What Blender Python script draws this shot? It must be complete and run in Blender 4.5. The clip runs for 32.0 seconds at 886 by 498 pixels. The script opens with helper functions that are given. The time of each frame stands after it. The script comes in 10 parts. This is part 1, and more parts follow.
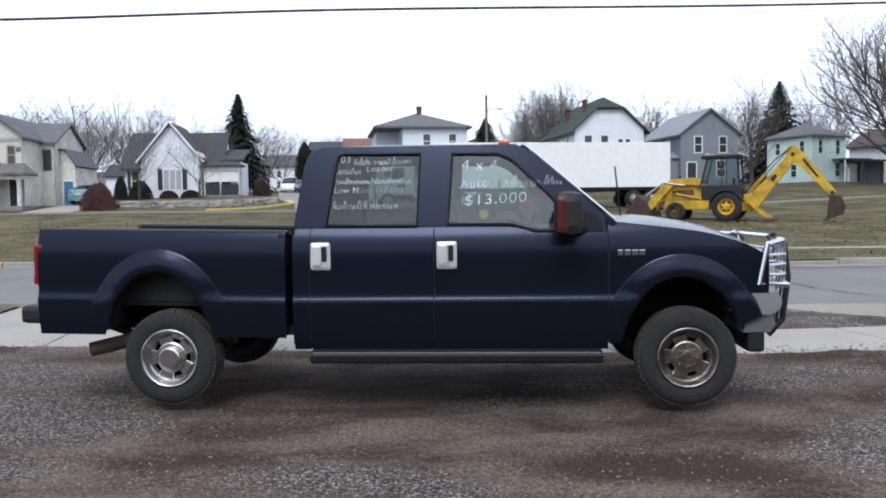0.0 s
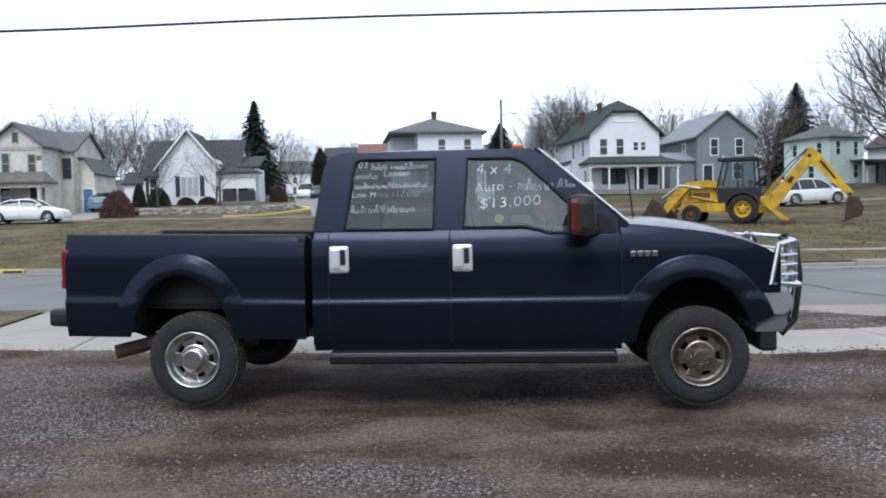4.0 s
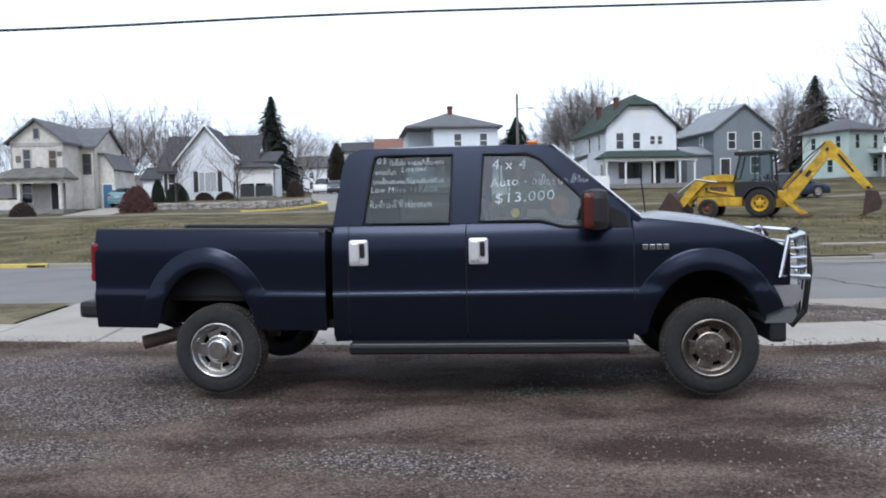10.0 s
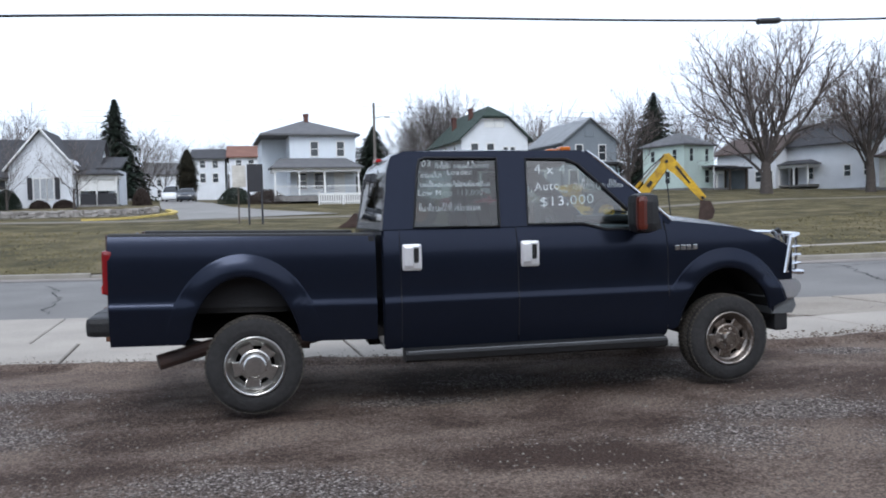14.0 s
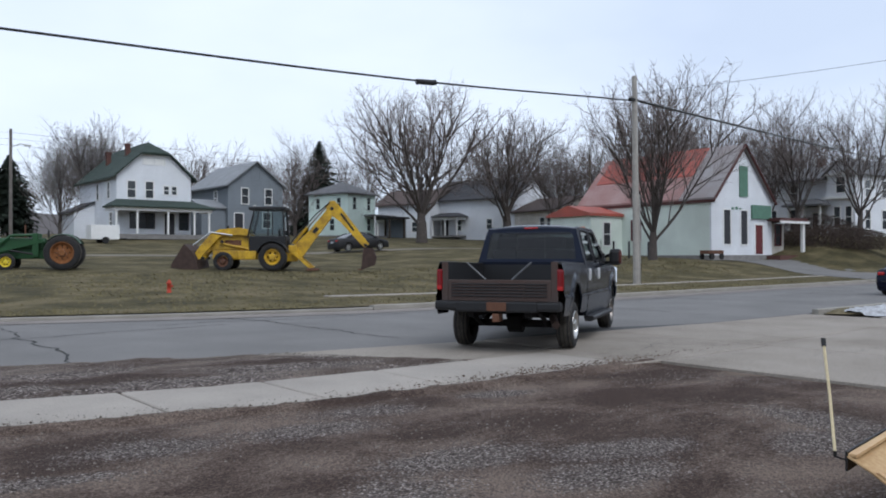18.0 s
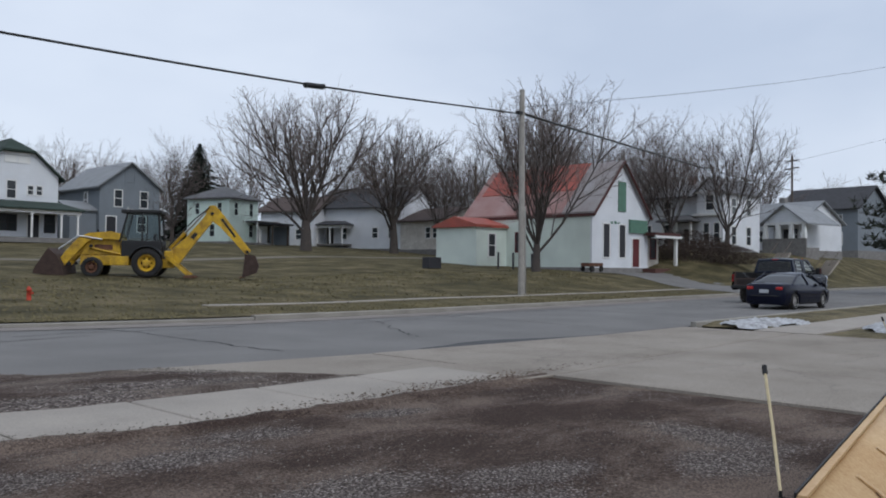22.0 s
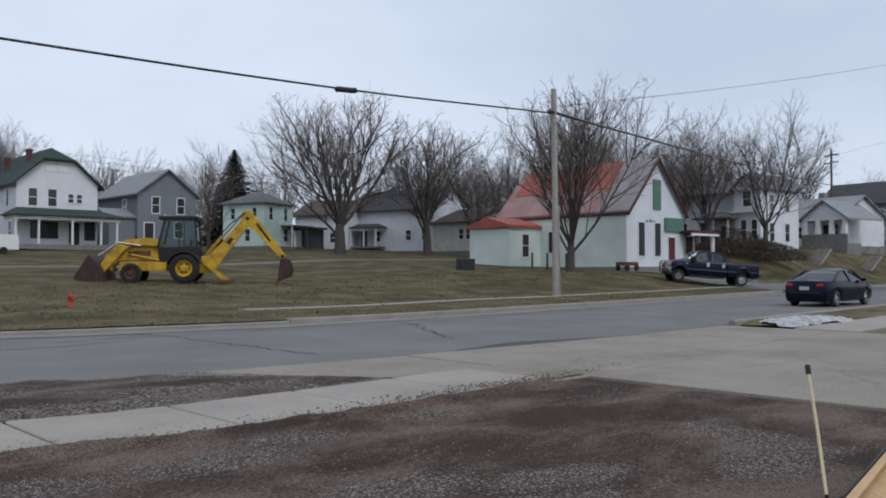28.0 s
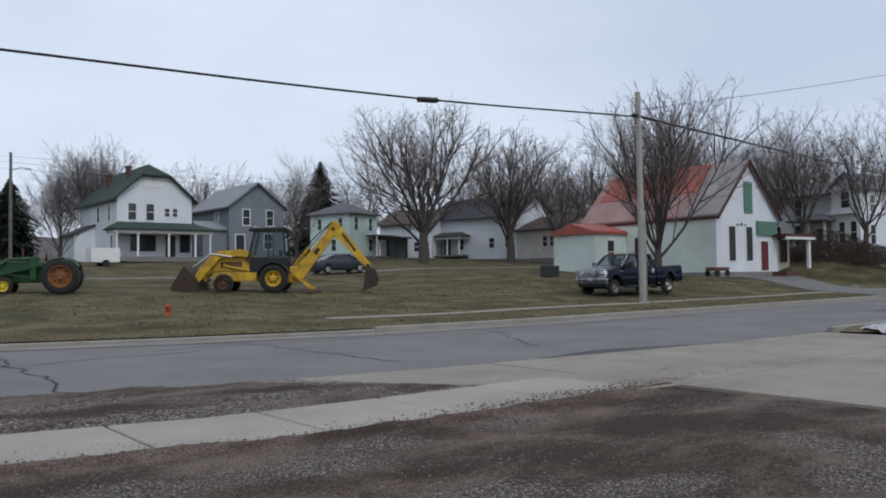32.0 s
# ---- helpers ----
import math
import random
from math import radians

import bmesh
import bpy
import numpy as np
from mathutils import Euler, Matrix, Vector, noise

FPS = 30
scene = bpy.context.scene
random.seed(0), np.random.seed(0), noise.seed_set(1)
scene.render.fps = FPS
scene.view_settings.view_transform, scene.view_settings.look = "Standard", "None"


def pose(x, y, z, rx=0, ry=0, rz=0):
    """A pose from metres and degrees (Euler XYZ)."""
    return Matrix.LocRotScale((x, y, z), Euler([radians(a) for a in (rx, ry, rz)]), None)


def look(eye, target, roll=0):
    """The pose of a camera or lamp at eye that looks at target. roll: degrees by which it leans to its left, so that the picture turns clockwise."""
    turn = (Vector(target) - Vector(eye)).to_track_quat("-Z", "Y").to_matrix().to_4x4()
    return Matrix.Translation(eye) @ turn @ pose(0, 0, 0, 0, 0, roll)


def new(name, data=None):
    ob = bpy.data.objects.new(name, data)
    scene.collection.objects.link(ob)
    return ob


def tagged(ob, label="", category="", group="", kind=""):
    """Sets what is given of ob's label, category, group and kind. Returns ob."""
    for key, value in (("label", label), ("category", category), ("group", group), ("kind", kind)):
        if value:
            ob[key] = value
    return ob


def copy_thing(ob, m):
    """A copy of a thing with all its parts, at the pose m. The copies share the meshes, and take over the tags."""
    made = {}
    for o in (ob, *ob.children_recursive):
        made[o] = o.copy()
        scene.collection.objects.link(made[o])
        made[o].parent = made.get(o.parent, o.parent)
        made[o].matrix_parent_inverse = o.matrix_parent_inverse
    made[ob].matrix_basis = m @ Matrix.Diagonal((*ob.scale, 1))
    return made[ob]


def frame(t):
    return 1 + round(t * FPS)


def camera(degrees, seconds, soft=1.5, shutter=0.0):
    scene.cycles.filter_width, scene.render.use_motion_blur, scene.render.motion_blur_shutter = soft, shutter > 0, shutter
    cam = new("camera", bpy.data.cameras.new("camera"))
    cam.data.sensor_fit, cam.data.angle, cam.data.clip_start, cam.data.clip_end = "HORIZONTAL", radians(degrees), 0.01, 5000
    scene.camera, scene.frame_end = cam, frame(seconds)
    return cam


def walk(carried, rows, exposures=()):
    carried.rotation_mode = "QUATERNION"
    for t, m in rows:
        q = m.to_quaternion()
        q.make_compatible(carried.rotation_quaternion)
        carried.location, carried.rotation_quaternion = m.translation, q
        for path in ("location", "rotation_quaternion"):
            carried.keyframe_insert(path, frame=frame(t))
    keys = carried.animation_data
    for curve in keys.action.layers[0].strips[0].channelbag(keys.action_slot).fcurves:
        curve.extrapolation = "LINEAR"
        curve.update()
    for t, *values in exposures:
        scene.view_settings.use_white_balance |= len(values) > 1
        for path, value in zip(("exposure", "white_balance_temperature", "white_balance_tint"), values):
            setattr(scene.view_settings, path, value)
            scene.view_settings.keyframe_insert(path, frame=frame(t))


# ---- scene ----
cam = camera(57.1, 32.0, soft=1.9)
PATH = [
    (0.0, pose(0.126, -1.453, 1.496, 87.247, 0, -8.368) @ pose(0, 0, 0, 0, 0, -0.783)),
    (0.5, pose(0.126, -1.460, 1.494, 87.201, 0, -8.147) @ pose(0, 0, 0, 0, 0, -0.783)),
    (1.0, pose(0.129, -1.465, 1.493, 87.137, 0, -7.910) @ pose(0, 0, 0, 0, 0, -0.677)),
    (1.5, pose(0.124, -1.466, 1.490, 87.026, 0, -7.819) @ pose(0, 0, 0, 0, 0, -1.011)),
    (2.0, pose(0.115, -1.487, 1.491, 87.138, 0, -7.601) @ pose(0, 0, 0, 0, 0, -1.284)),
    (2.5, pose(0.113, -1.510, 1.484, 87.235, 0, -7.396) @ pose(0, 0, 0, 0, 0, -1.417)),
    (3.0, pose(0.110, -1.530, 1.484, 87.277, 0, -7.163) @ pose(0, 0, 0, 0, 0, -1.319)),
    (3.5, pose(0.106, -1.557, 1.486, 87.499, 0, -7.200) @ pose(0, 0, 0, 0, 0, -1.168)),
    (5.5, pose(0.064, -1.645, 1.477, 87.663, 0, -7.619) @ pose(0, 0, 0, 0, 0, -1.534)),
    (6.0, pose(0.094, -1.705, 1.474, 87.609, 0, -7.480) @ pose(0, 0, 0, 0, 0, -0.861)),
    (6.5, pose(0.119, -1.745, 1.473, 87.693, 0, -7.067) @ pose(0, 0, 0, 0, 0, -0.783)),
    (7.0, pose(0.112, -1.751, 1.472, 87.670, 0, -7.013) @ pose(0, 0, 0, 0, 0, -1.057)),
    (7.5, pose(0.085, -1.731, 1.473, 87.671, 0, -6.985) @ pose(0, 0, 0, 0, 0, -1.722)),
    (8.0, pose(0.068, -1.762, 1.485, 87.485, 0, -6.208) @ pose(0, 0, 0, 0, 0, -1.794)),
    (8.5, pose(0.066, -1.751, 1.487, 87.303, 0, -5.709) @ pose(0, 0, 0, 0, 0, -1.586)),
    (9.0, pose(0.072, -1.745, 1.483, 87.279, 0, -5.785) @ pose(0, 0, 0, 0, 0, -1.479)),
    (9.5, pose(0.077, -1.747, 1.484, 87.256, 0, -5.895) @ pose(0, 0, 0, 0, 0, -1.318)),
    (10.0, pose(0.071, -1.748, 1.485, 87.249, 0, -6.139) @ pose(0, 0, 0, 0, 0, -1.322)),
    (10.5, pose(0.080, -1.736, 1.479, 87.249, 0, -6.264) @ pose(0, 0, 0, 0, 0, -1.127)),
    (11.0, pose(0.089, -1.750, 1.477, 87.139, 0, -5.943) @ pose(0, 0, 0, 0, 0, -0.657)),
    (11.5, pose(0.091, -1.713, 1.471, 87.241, 0, -6.194) @ pose(0, 0, 0, 0, 0, -0.606)),
    (12.0, pose(0.054, -1.660, 1.469, 87.330, 0, -7.764) @ pose(0, 0, 0, 0, 0, -1.433)),
    (12.5, pose(0.034, -1.650, 1.473, 87.527, 0, -8.808) @ pose(0, 0, 0, 0, 0, -1.228)),
    (13.0, pose(0.033, -1.640, 1.472, 87.609, 0, -10.385) @ pose(0, 0, 0, 0, 0, -1.496)),
    (13.5, pose(0.034, -1.631, 1.475, 87.632, 0, -13.768) @ pose(0, 0, 0, 0, 0, -1.353)),
    (14.0, pose(0.032, -1.596, 1.474, 87.652, 0, -16.180) @ pose(0, 0, 0, 0, 0, -1.333)),
    (14.5, pose(0.058, -1.551, 1.477, 87.509, 0, -18.713) @ pose(0, 0, 0, 0, 0, -0.851)),
    (16.5, pose(0.110, -1.336, 1.472, 88.643, 0, -32.093) @ pose(0, 0, 0, 0, 0, -0.593)),
    (17.0, pose(0.135, -1.290, 1.470, 88.779, 0, -33.609) @ pose(0, 0, 0, 0, 0, -0.122)),
    (17.5, pose(0.169, -1.197, 1.476, 89.506, 0, -37.745) @ pose(0, 0, 0, 0, 0, -0.453)),
    (18.0, pose(0.225, -1.143, 1.478, 90.507, 0, -39.474) @ pose(0, 0, 0, 0, 0, -0.147)),
    (18.5, pose(0.332, -1.089, 1.485, 91.030, 0, -39.409) @ pose(0, 0, 0, 0, 0, 0.801)),
    (19.0, pose(0.355, -1.008, 1.484, 91.330, 0, -40.150) @ pose(0, 0, 0, 0, 0, 1.402)),
    (19.5, pose(0.343, -0.870, 1.493, 91.320, 0, -42.460) @ pose(0, 0, 0, 0, 0, 0.254)),
    (20.0, pose(0.337, -0.832, 1.488, 91.107, 0, -43.575) @ pose(0, 0, 0, 0, 0, 0.458)),
    (20.5, pose(0.344, -0.791, 1.493, 90.873, 0, -45.067) @ pose(0, 0, 0, 0, 0, 0.542)),
    (21.0, pose(0.410, -0.782, 1.495, 90.899, 0, -46.585) @ pose(0, 0, 0, 0, 0, 1.259)),
    (21.5, pose(0.460, -0.744, 1.498, 91.085, 0, -47.723) @ pose(0, 0, 0, 0, 0, 1.619)),
    (22.0, pose(0.482, -0.723, 1.494, 91.187, 0, -47.583) @ pose(0, 0, 0, 0, 0, 0.689)),
    (22.5, pose(0.476, -0.707, 1.500, 91.249, 0, -48.834) @ pose(0, 0, 0, 0, 0, 0.754)),
    (23.0, pose(0.490, -0.705, 1.504, 91.395, 0, -50.400) @ pose(0, 0, 0, 0, 0, 0.702)),
    (23.5, pose(0.486, -0.713, 1.508, 91.469, 0, -51.942) @ pose(0, 0, 0, 0, 0, 0.844)),
    (24.0, pose(0.498, -0.704, 1.504, 91.532, 0, -52.448) @ pose(0, 0, 0, 0, 0, 0.707)),
    (24.5, pose(0.498, -0.713, 1.509, 91.470, 0, -52.029) @ pose(0, 0, 0, 0, 0, 0.533)),
    (26.5, pose(0.509, -0.696, 1.505, 91.349, 0, -49.427) @ pose(0, 0, 0, 0, 0, 0.086)),
    (27.0, pose(0.500, -0.704, 1.498, 91.342, 0, -48.394) @ pose(0, 0, 0, 0, 0, -0.127)),
    (27.5, pose(0.511, -0.698, 1.497, 91.349, 0, -46.824) @ pose(0, 0, 0, 0, 0, -0.243)),
    (28.0, pose(0.509, -0.706, 1.496, 91.278, 0, -45.219) @ pose(0, 0, 0, 0, 0, -0.120)),
    (28.5, pose(0.513, -0.719, 1.489, 91.030, 0, -44.149) @ pose(0, 0, 0, 0, 0, -0.215)),
    (29.0, pose(0.519, -0.714, 1.486, 90.792, 0, -43.271) @ pose(0, 0, 0, 0, 0, -0.171)),
    (29.5, pose(0.523, -0.714, 1.486, 90.777, 0, -42.662) @ pose(0, 0, 0, 0, 0, -0.319)),
    (30.0, pose(0.530, -0.721, 1.490, 91.136, 0, -42.629) @ pose(0, 0, 0, 0, 0, -0.464)),
    (30.5, pose(0.538, -0.729, 1.494, 91.474, 0, -42.620) @ pose(0, 0, 0, 0, 0, -0.524)),
    (31.0, pose(0.533, -0.738, 1.492, 91.747, 0, -41.881) @ pose(0, 0, 0, 0, 0, -0.649)),
    (31.5, pose(0.532, -0.721, 1.489, 91.871, 0, -40.666) @ pose(0, 0, 0, 0, 0, -0.763)),
    (32.0, pose(0.515, -0.724, 1.491, 91.882, 0, -39.341) @ pose(0, 0, 0, 0, 0, -0.725)),
]
EXPOSURES = [(0.0, 0.99, 5980, 10), (3.0, 0.96, 5980, 10), (6.0, 0.93, 5970, 10), (13.0, 0.93, 5960, 10), (14.5, 0.90, 5950, 10), (17.0, 0.72, 5980, 10),
             (18.5, 0.30, 6020, 10), (20.0, 0.12, 6090, 10), (32.0, 0.12, 6090, 10)]
walk(cam, PATH, EXPOSURES)

# ---- light: an overcast winter day ----
world = bpy.data.worlds.new("overcast_sky")
scene.world = world
world.use_nodes = True
wn = world.node_tree.nodes
wl = world.node_tree.links
wn.clear()
sky = wn.new("ShaderNodeTexSky")
sky.sky_type = "NISHITA"
sky.sun_disc = False
sky.sun_elevation = radians(38)
sky.sun_rotation = radians(160)
sky.air_density, sky.dust_density, sky.ozone_density = 1.0, 2.0, 1.0
veil = wn.new("ShaderNodeMixRGB")
veil.inputs[0].default_value = 0.86
wtc = wn.new("ShaderNodeTexCoord")
cl = wn.new("ShaderNodeTexNoise")
cl.inputs["Scale"].default_value = 1.5
cl.inputs["Detail"].default_value = 5
clr = wn.new("ShaderNodeValToRGB")
clr.color_ramp.elements[0].position, clr.color_ramp.elements[0].color = 0.32, (6.6, 7.3, 8.5, 1)
clr.color_ramp.elements[1].position, clr.color_ramp.elements[1].color = 0.68, (9.1, 9.6, 10.4, 1)
stretch = wn.new("ShaderNodeMapping")
stretch.inputs["Scale"].default_value = (1, 1, 2.4)
wl.new(wtc.outputs["Generated"], stretch.inputs[0])
wl.new(stretch.outputs[0], cl.inputs["Vector"])
wl.new(cl.outputs["Fac"], clr.inputs[0])
wl.new(sky.outputs[0], veil.inputs[1])
wl.new(clr.outputs[0], veil.inputs[2])
bg = wn.new("ShaderNodeBackground")
bg.inputs[1].default_value = 0.085
wl.new(veil.outputs[0], bg.inputs[0])
wout = wn.new("ShaderNodeOutputWorld")
wl.new(bg.outputs[0], wout.inputs[0])
sun_data = bpy.data.lights.new("sun", "SUN")
sun_data.energy, sun_data.angle, sun_data.color = 0.95, radians(25), (1.0, 0.97, 0.93)
sun = new("sun", sun_data)
sun.matrix_world = look((0, 0, 46), (14, 40, 0))


# ---- materials ----
def mat(name, col, rough=0.7, metal=0.0, var=0.15, scale=3.0, bump=0.2, bscale=60.0, dark=None, spec=0.4, coat=0.0, islands=False):
    """A plain surface with stains at a large scale and grain at a small one."""
    m = bpy.data.materials.new(name)
    m.use_nodes = True
    nt = m.node_tree
    b = nt.nodes["Principled BSDF"]
    b.inputs["Roughness"].default_value = rough
    b.inputs["Metallic"].default_value = metal
    b.inputs["Specular IOR Level"].default_value = spec
    b.inputs["Coat Weight"].default_value = coat
    b.inputs["Coat Roughness"].default_value = 0.08
    tc = nt.nodes.new("ShaderNodeTexCoord")
    n1 = nt.nodes.new("ShaderNodeTexNoise")
    n1.inputs["Scale"].default_value = scale
    n1.inputs["Detail"].default_value = 6
    n2 = nt.nodes.new("ShaderNodeTexNoise")
    n2.inputs["Scale"].default_value = bscale
    n2.inputs["Detail"].default_value = 3
    for n in (n1, n2):
        nt.links.new(tc.outputs["Object"], n.inputs["Vector"])
    ramp = nt.nodes.new("ShaderNodeValToRGB")
    d = dark or [c * (1 - 2 * var) for c in col]
    l = [min(1, c * (1 + var)) for c in col]
    ramp.color_ramp.elements[0].position, ramp.color_ramp.elements[0].color = 0.3, (*d, 1)
    ramp.color_ramp.elements[1].position, ramp.color_ramp.elements[1].color = 0.7, (*l, 1)
    mixf = nt.nodes.new("ShaderNodeMath")
    mixf.operation = "MULTIPLY_ADD"
    mixf.inputs[1].default_value = 0.45
    nt.links.new(n2.outputs["Fac"], mixf.inputs[0])
    half = nt.nodes.new("ShaderNodeMath")
    half.operation = "MULTIPLY"
    half.inputs[1].default_value = 0.55
    nt.links.new(n1.outputs["Fac"], half.inputs[0])
    nt.links.new(half.outputs[0], mixf.inputs[2])
    nt.links.new(mixf.outputs[0], ramp.inputs[0])
    last = ramp.outputs[0]
    if islands:
        gm = nt.nodes.new("ShaderNodeNewGeometry")
        hs = nt.nodes.new("ShaderNodeHueSaturation")
        mr = nt.nodes.new("ShaderNodeMapRange")
        mr.inputs[3].default_value, mr.inputs[4].default_value = 0.55, 1.45
        nt.links.new(gm.outputs["Random Per Island"], mr.inputs[0])
        nt.links.new(mr.outputs[0], hs.inputs["Value"])
        nt.links.new(last, hs.inputs["Color"])
        last = hs.outputs[0]
    nt.links.new(last, b.inputs["Base Color"])
    if bump:
        bp = nt.nodes.new("ShaderNodeBump")
        bp.inputs["Strength"].default_value = bump
        bp.inputs["Distance"].default_value = 0.02
        nt.links.new(n2.outputs["Fac"], bp.inputs["Height"])
        nt.links.new(bp.outputs[0], b.inputs["Normal"])
    return m


def lined(m, axis, pitch, depth=0.012, width=0.12, dark=0.6):
    """Adds boards, siding or standing seams at a real pitch to a material: grooves across one axis."""
    nt = m.node_tree
    b = nt.nodes["Principled BSDF"]
    tc = nt.nodes.new("ShaderNodeTexCoord")
    sep = nt.nodes.new("ShaderNodeSeparateXYZ")
    nt.links.new(tc.outputs["Object"], sep.inputs[0])
    dv = nt.nodes.new("ShaderNodeMath")
    dv.operation = "DIVIDE"
    dv.inputs[1].default_value = pitch
    nt.links.new(sep.outputs[axis], dv.inputs[0])
    fr = nt.nodes.new("ShaderNodeMath")
    fr.operation = "FRACT"
    nt.links.new(dv.outputs[0], fr.inputs[0])
    ramp = nt.nodes.new("ShaderNodeValToRGB")
    ramp.color_ramp.elements[0].position, ramp.color_ramp.elements[0].color = 0.0, (dark, dark, dark, 1)
    ramp.color_ramp.elements[1].position, ramp.color_ramp.elements[1].color = width, (1, 1, 1, 1)
    nt.links.new(fr.outputs[0], ramp.inputs[0])
    mx = nt.nodes.new("ShaderNodeMixRGB")
    mx.blend_type = "MULTIPLY"
    mx.inputs[0].default_value = 1
    src = b.inputs["Base Color"].links[0].from_socket
    nt.links.new(src, mx.inputs[1])
    nt.links.new(ramp.outputs[0], mx.inputs[2])
    nt.links.new(mx.outputs[0], b.inputs["Base Color"])
    bp = nt.nodes.new("ShaderNodeBump")
    bp.inputs["Strength"].default_value = 0.7
    bp.inputs["Distance"].default_value = depth
    nt.links.new(fr.outputs[0], bp.inputs["Height"])
    if b.inputs["Normal"].links:
        nt.links.new(b.inputs["Normal"].links[0].from_socket, bp.inputs["Normal"])
    nt.links.new(bp.outputs[0], b.inputs["Normal"])
    return m


def two_tone(name, cols, scale, detail=8, rough=0.95, bump=0.6, bscale=40.0, spread=(0.4, 0.6), grit=0.0, dist=0.04):
    """Earth, gravel and grass: three colours mixed by noise, with grain and an optional scatter of pale stones."""
    m = bpy.data.materials.new(name)
    m.use_nodes = True
    nt = m.node_tree
    b = nt.nodes["Principled BSDF"]
    b.inputs["Roughness"].default_value = rough
    b.inputs["Specular IOR Level"].default_value = 0.2
    tc = nt.nodes.new("ShaderNodeTexCoord")
    n1 = nt.nodes.new("ShaderNodeTexNoise")
    n1.inputs["Scale"].default_value = scale
    n1.inputs["Detail"].default_value = detail
    n1.inputs["Roughness"].default_value = 0.62
    n2 = nt.nodes.new("ShaderNodeTexNoise")
    n2.inputs["Scale"].default_value = bscale
    n2.inputs["Detail"].default_value = 4
    nt.links.new(tc.outputs["Object"], n1.inputs["Vector"])
    nt.links.new(tc.outputs["Object"], n2.inputs["Vector"])
    ramp = nt.nodes.new("ShaderNodeValToRGB")
    e = ramp.color_ramp.elements
    e[0].position, e[0].color = spread[0], (*cols[0], 1)
    e[1].position, e[1].color = spread[1], (*cols[2], 1)
    mid = e.new((spread[0] + spread[1]) / 2)
    mid.color = (*cols[1], 1)
    nt.links.new(n1.outputs["Fac"], ramp.inputs[0])
    ov = nt.nodes.new("ShaderNodeMixRGB")
    ov.blend_type = "OVERLAY"
    ov.inputs[0].default_value = 0.75
    nt.links.new(ramp.outputs[0], ov.inputs[1])
    nt.links.new(n2.outputs["Fac"], ov.inputs[2])
    last = ov.outputs[0]
    if grit:
        v = nt.nodes.new("ShaderNodeTexVoronoi")
        v.inputs["Scale"].default_value = 62
        nt.links.new(tc.outputs["Object"], v.inputs["Vector"])
        near = nt.nodes.new("ShaderNodeMath")
        near.operation = "LESS_THAN"
        near.inputs[1].default_value = 0.40
        nt.links.new(v.outputs["Distance"], near.inputs[0])
        sepc = nt.nodes.new("ShaderNodeSeparateColor")
        nt.links.new(v.outputs["Color"], sepc.inputs[0])
        some = nt.nodes.new("ShaderNodeMath")
        some.operation = "LESS_THAN"
        nt.links.new(sepc.outputs[0], some.inputs[0])
        where = nt.nodes.new("ShaderNodeMapRange")
        where.inputs[1].default_value, where.inputs[2].default_value = 0.38, 0.66
        where.inputs[3].default_value, where.inputs[4].default_value = 0.0, grit
        nt.links.new(n1.outputs["Fac"], where.inputs[0])
        nt.links.new(where.outputs[0], some.inputs[1])
        both = nt.nodes.new("ShaderNodeMath")
        both.operation = "MULTIPLY"
        nt.links.new(near.outputs[0], both.inputs[0])
        nt.links.new(some.outputs[0], both.inputs[1])
        gm = nt.nodes.new("ShaderNodeMixRGB")
        gm.inputs[2].default_value = (0.33, 0.32, 0.31, 1)
        nt.links.new(both.outputs[0], gm.inputs[0])
        nt.links.new(last, gm.inputs[1])
        last = gm.outputs[0]
    nt.links.new(last, b.inputs["Base Color"])
    bp = nt.nodes.new("ShaderNodeBump")
    bp.inputs["Strength"].default_value = bump
    bp.inputs["Distance"].default_value = dist
    nt.links.new(n2.outputs["Fac"], bp.inputs["Height"])
    nt.links.new(bp.outputs[0], b.inputs["Normal"])
    return m


def glass(name, tint=(0.02, 0.025, 0.03), rough=0.05):
    m = bpy.data.materials.new(name)
    m.use_nodes = True
    b = m.node_tree.nodes["Principled BSDF"]
    b.inputs["Base Color"].default_value = (*tint, 1)
    b.inputs["Roughness"].default_value = rough
    b.inputs["Specular IOR Level"].default_value = 0.6
    return m


def clear_glass(name, tint=(0.55, 0.62, 0.6), rough=0.02, ior=1.5):
    """Thin tinted vehicle glass: seen through, with a sheen."""
    m = bpy.data.materials.new(name)
    m.use_nodes = True
    nt = m.node_tree
    nt.nodes.clear()
    tr = nt.nodes.new("ShaderNodeBsdfTransparent")
    tr.inputs[0].default_value = (*tint, 1)
    gl = nt.nodes.new("ShaderNodeBsdfGlossy")
    gl.inputs["Roughness"].default_value = rough
    head_on = ((ior - 1) / (ior + 1)) ** 2
    lw = nt.nodes.new("ShaderNodeLayerWeight")
    up = nt.nodes.new("ShaderNodeMath")
    up.operation = "POWER"
    up.inputs[1].default_value = 5.0
    nt.links.new(lw.outputs["Facing"], up.inputs[0])
    fr = nt.nodes.new("ShaderNodeMath")
    fr.operation = "MULTIPLY_ADD"
    fr.inputs[1].default_value = 1 - head_on
    fr.inputs[2].default_value = head_on
    nt.links.new(up.outputs[0], fr.inputs[0])
    lw.inputs["Blend"].default_value = 0.5
    mx = nt.nodes.new("ShaderNodeMixShader")
    nt.links.new(fr.outputs[0], mx.inputs[0])
    nt.links.new(tr.outputs[0], mx.inputs[1])
    nt.links.new(gl.outputs[0], mx.inputs[2])
    out = nt.nodes.new("ShaderNodeOutputMaterial")
    nt.links.new(mx.outputs[0], out.inputs[0])
    return m


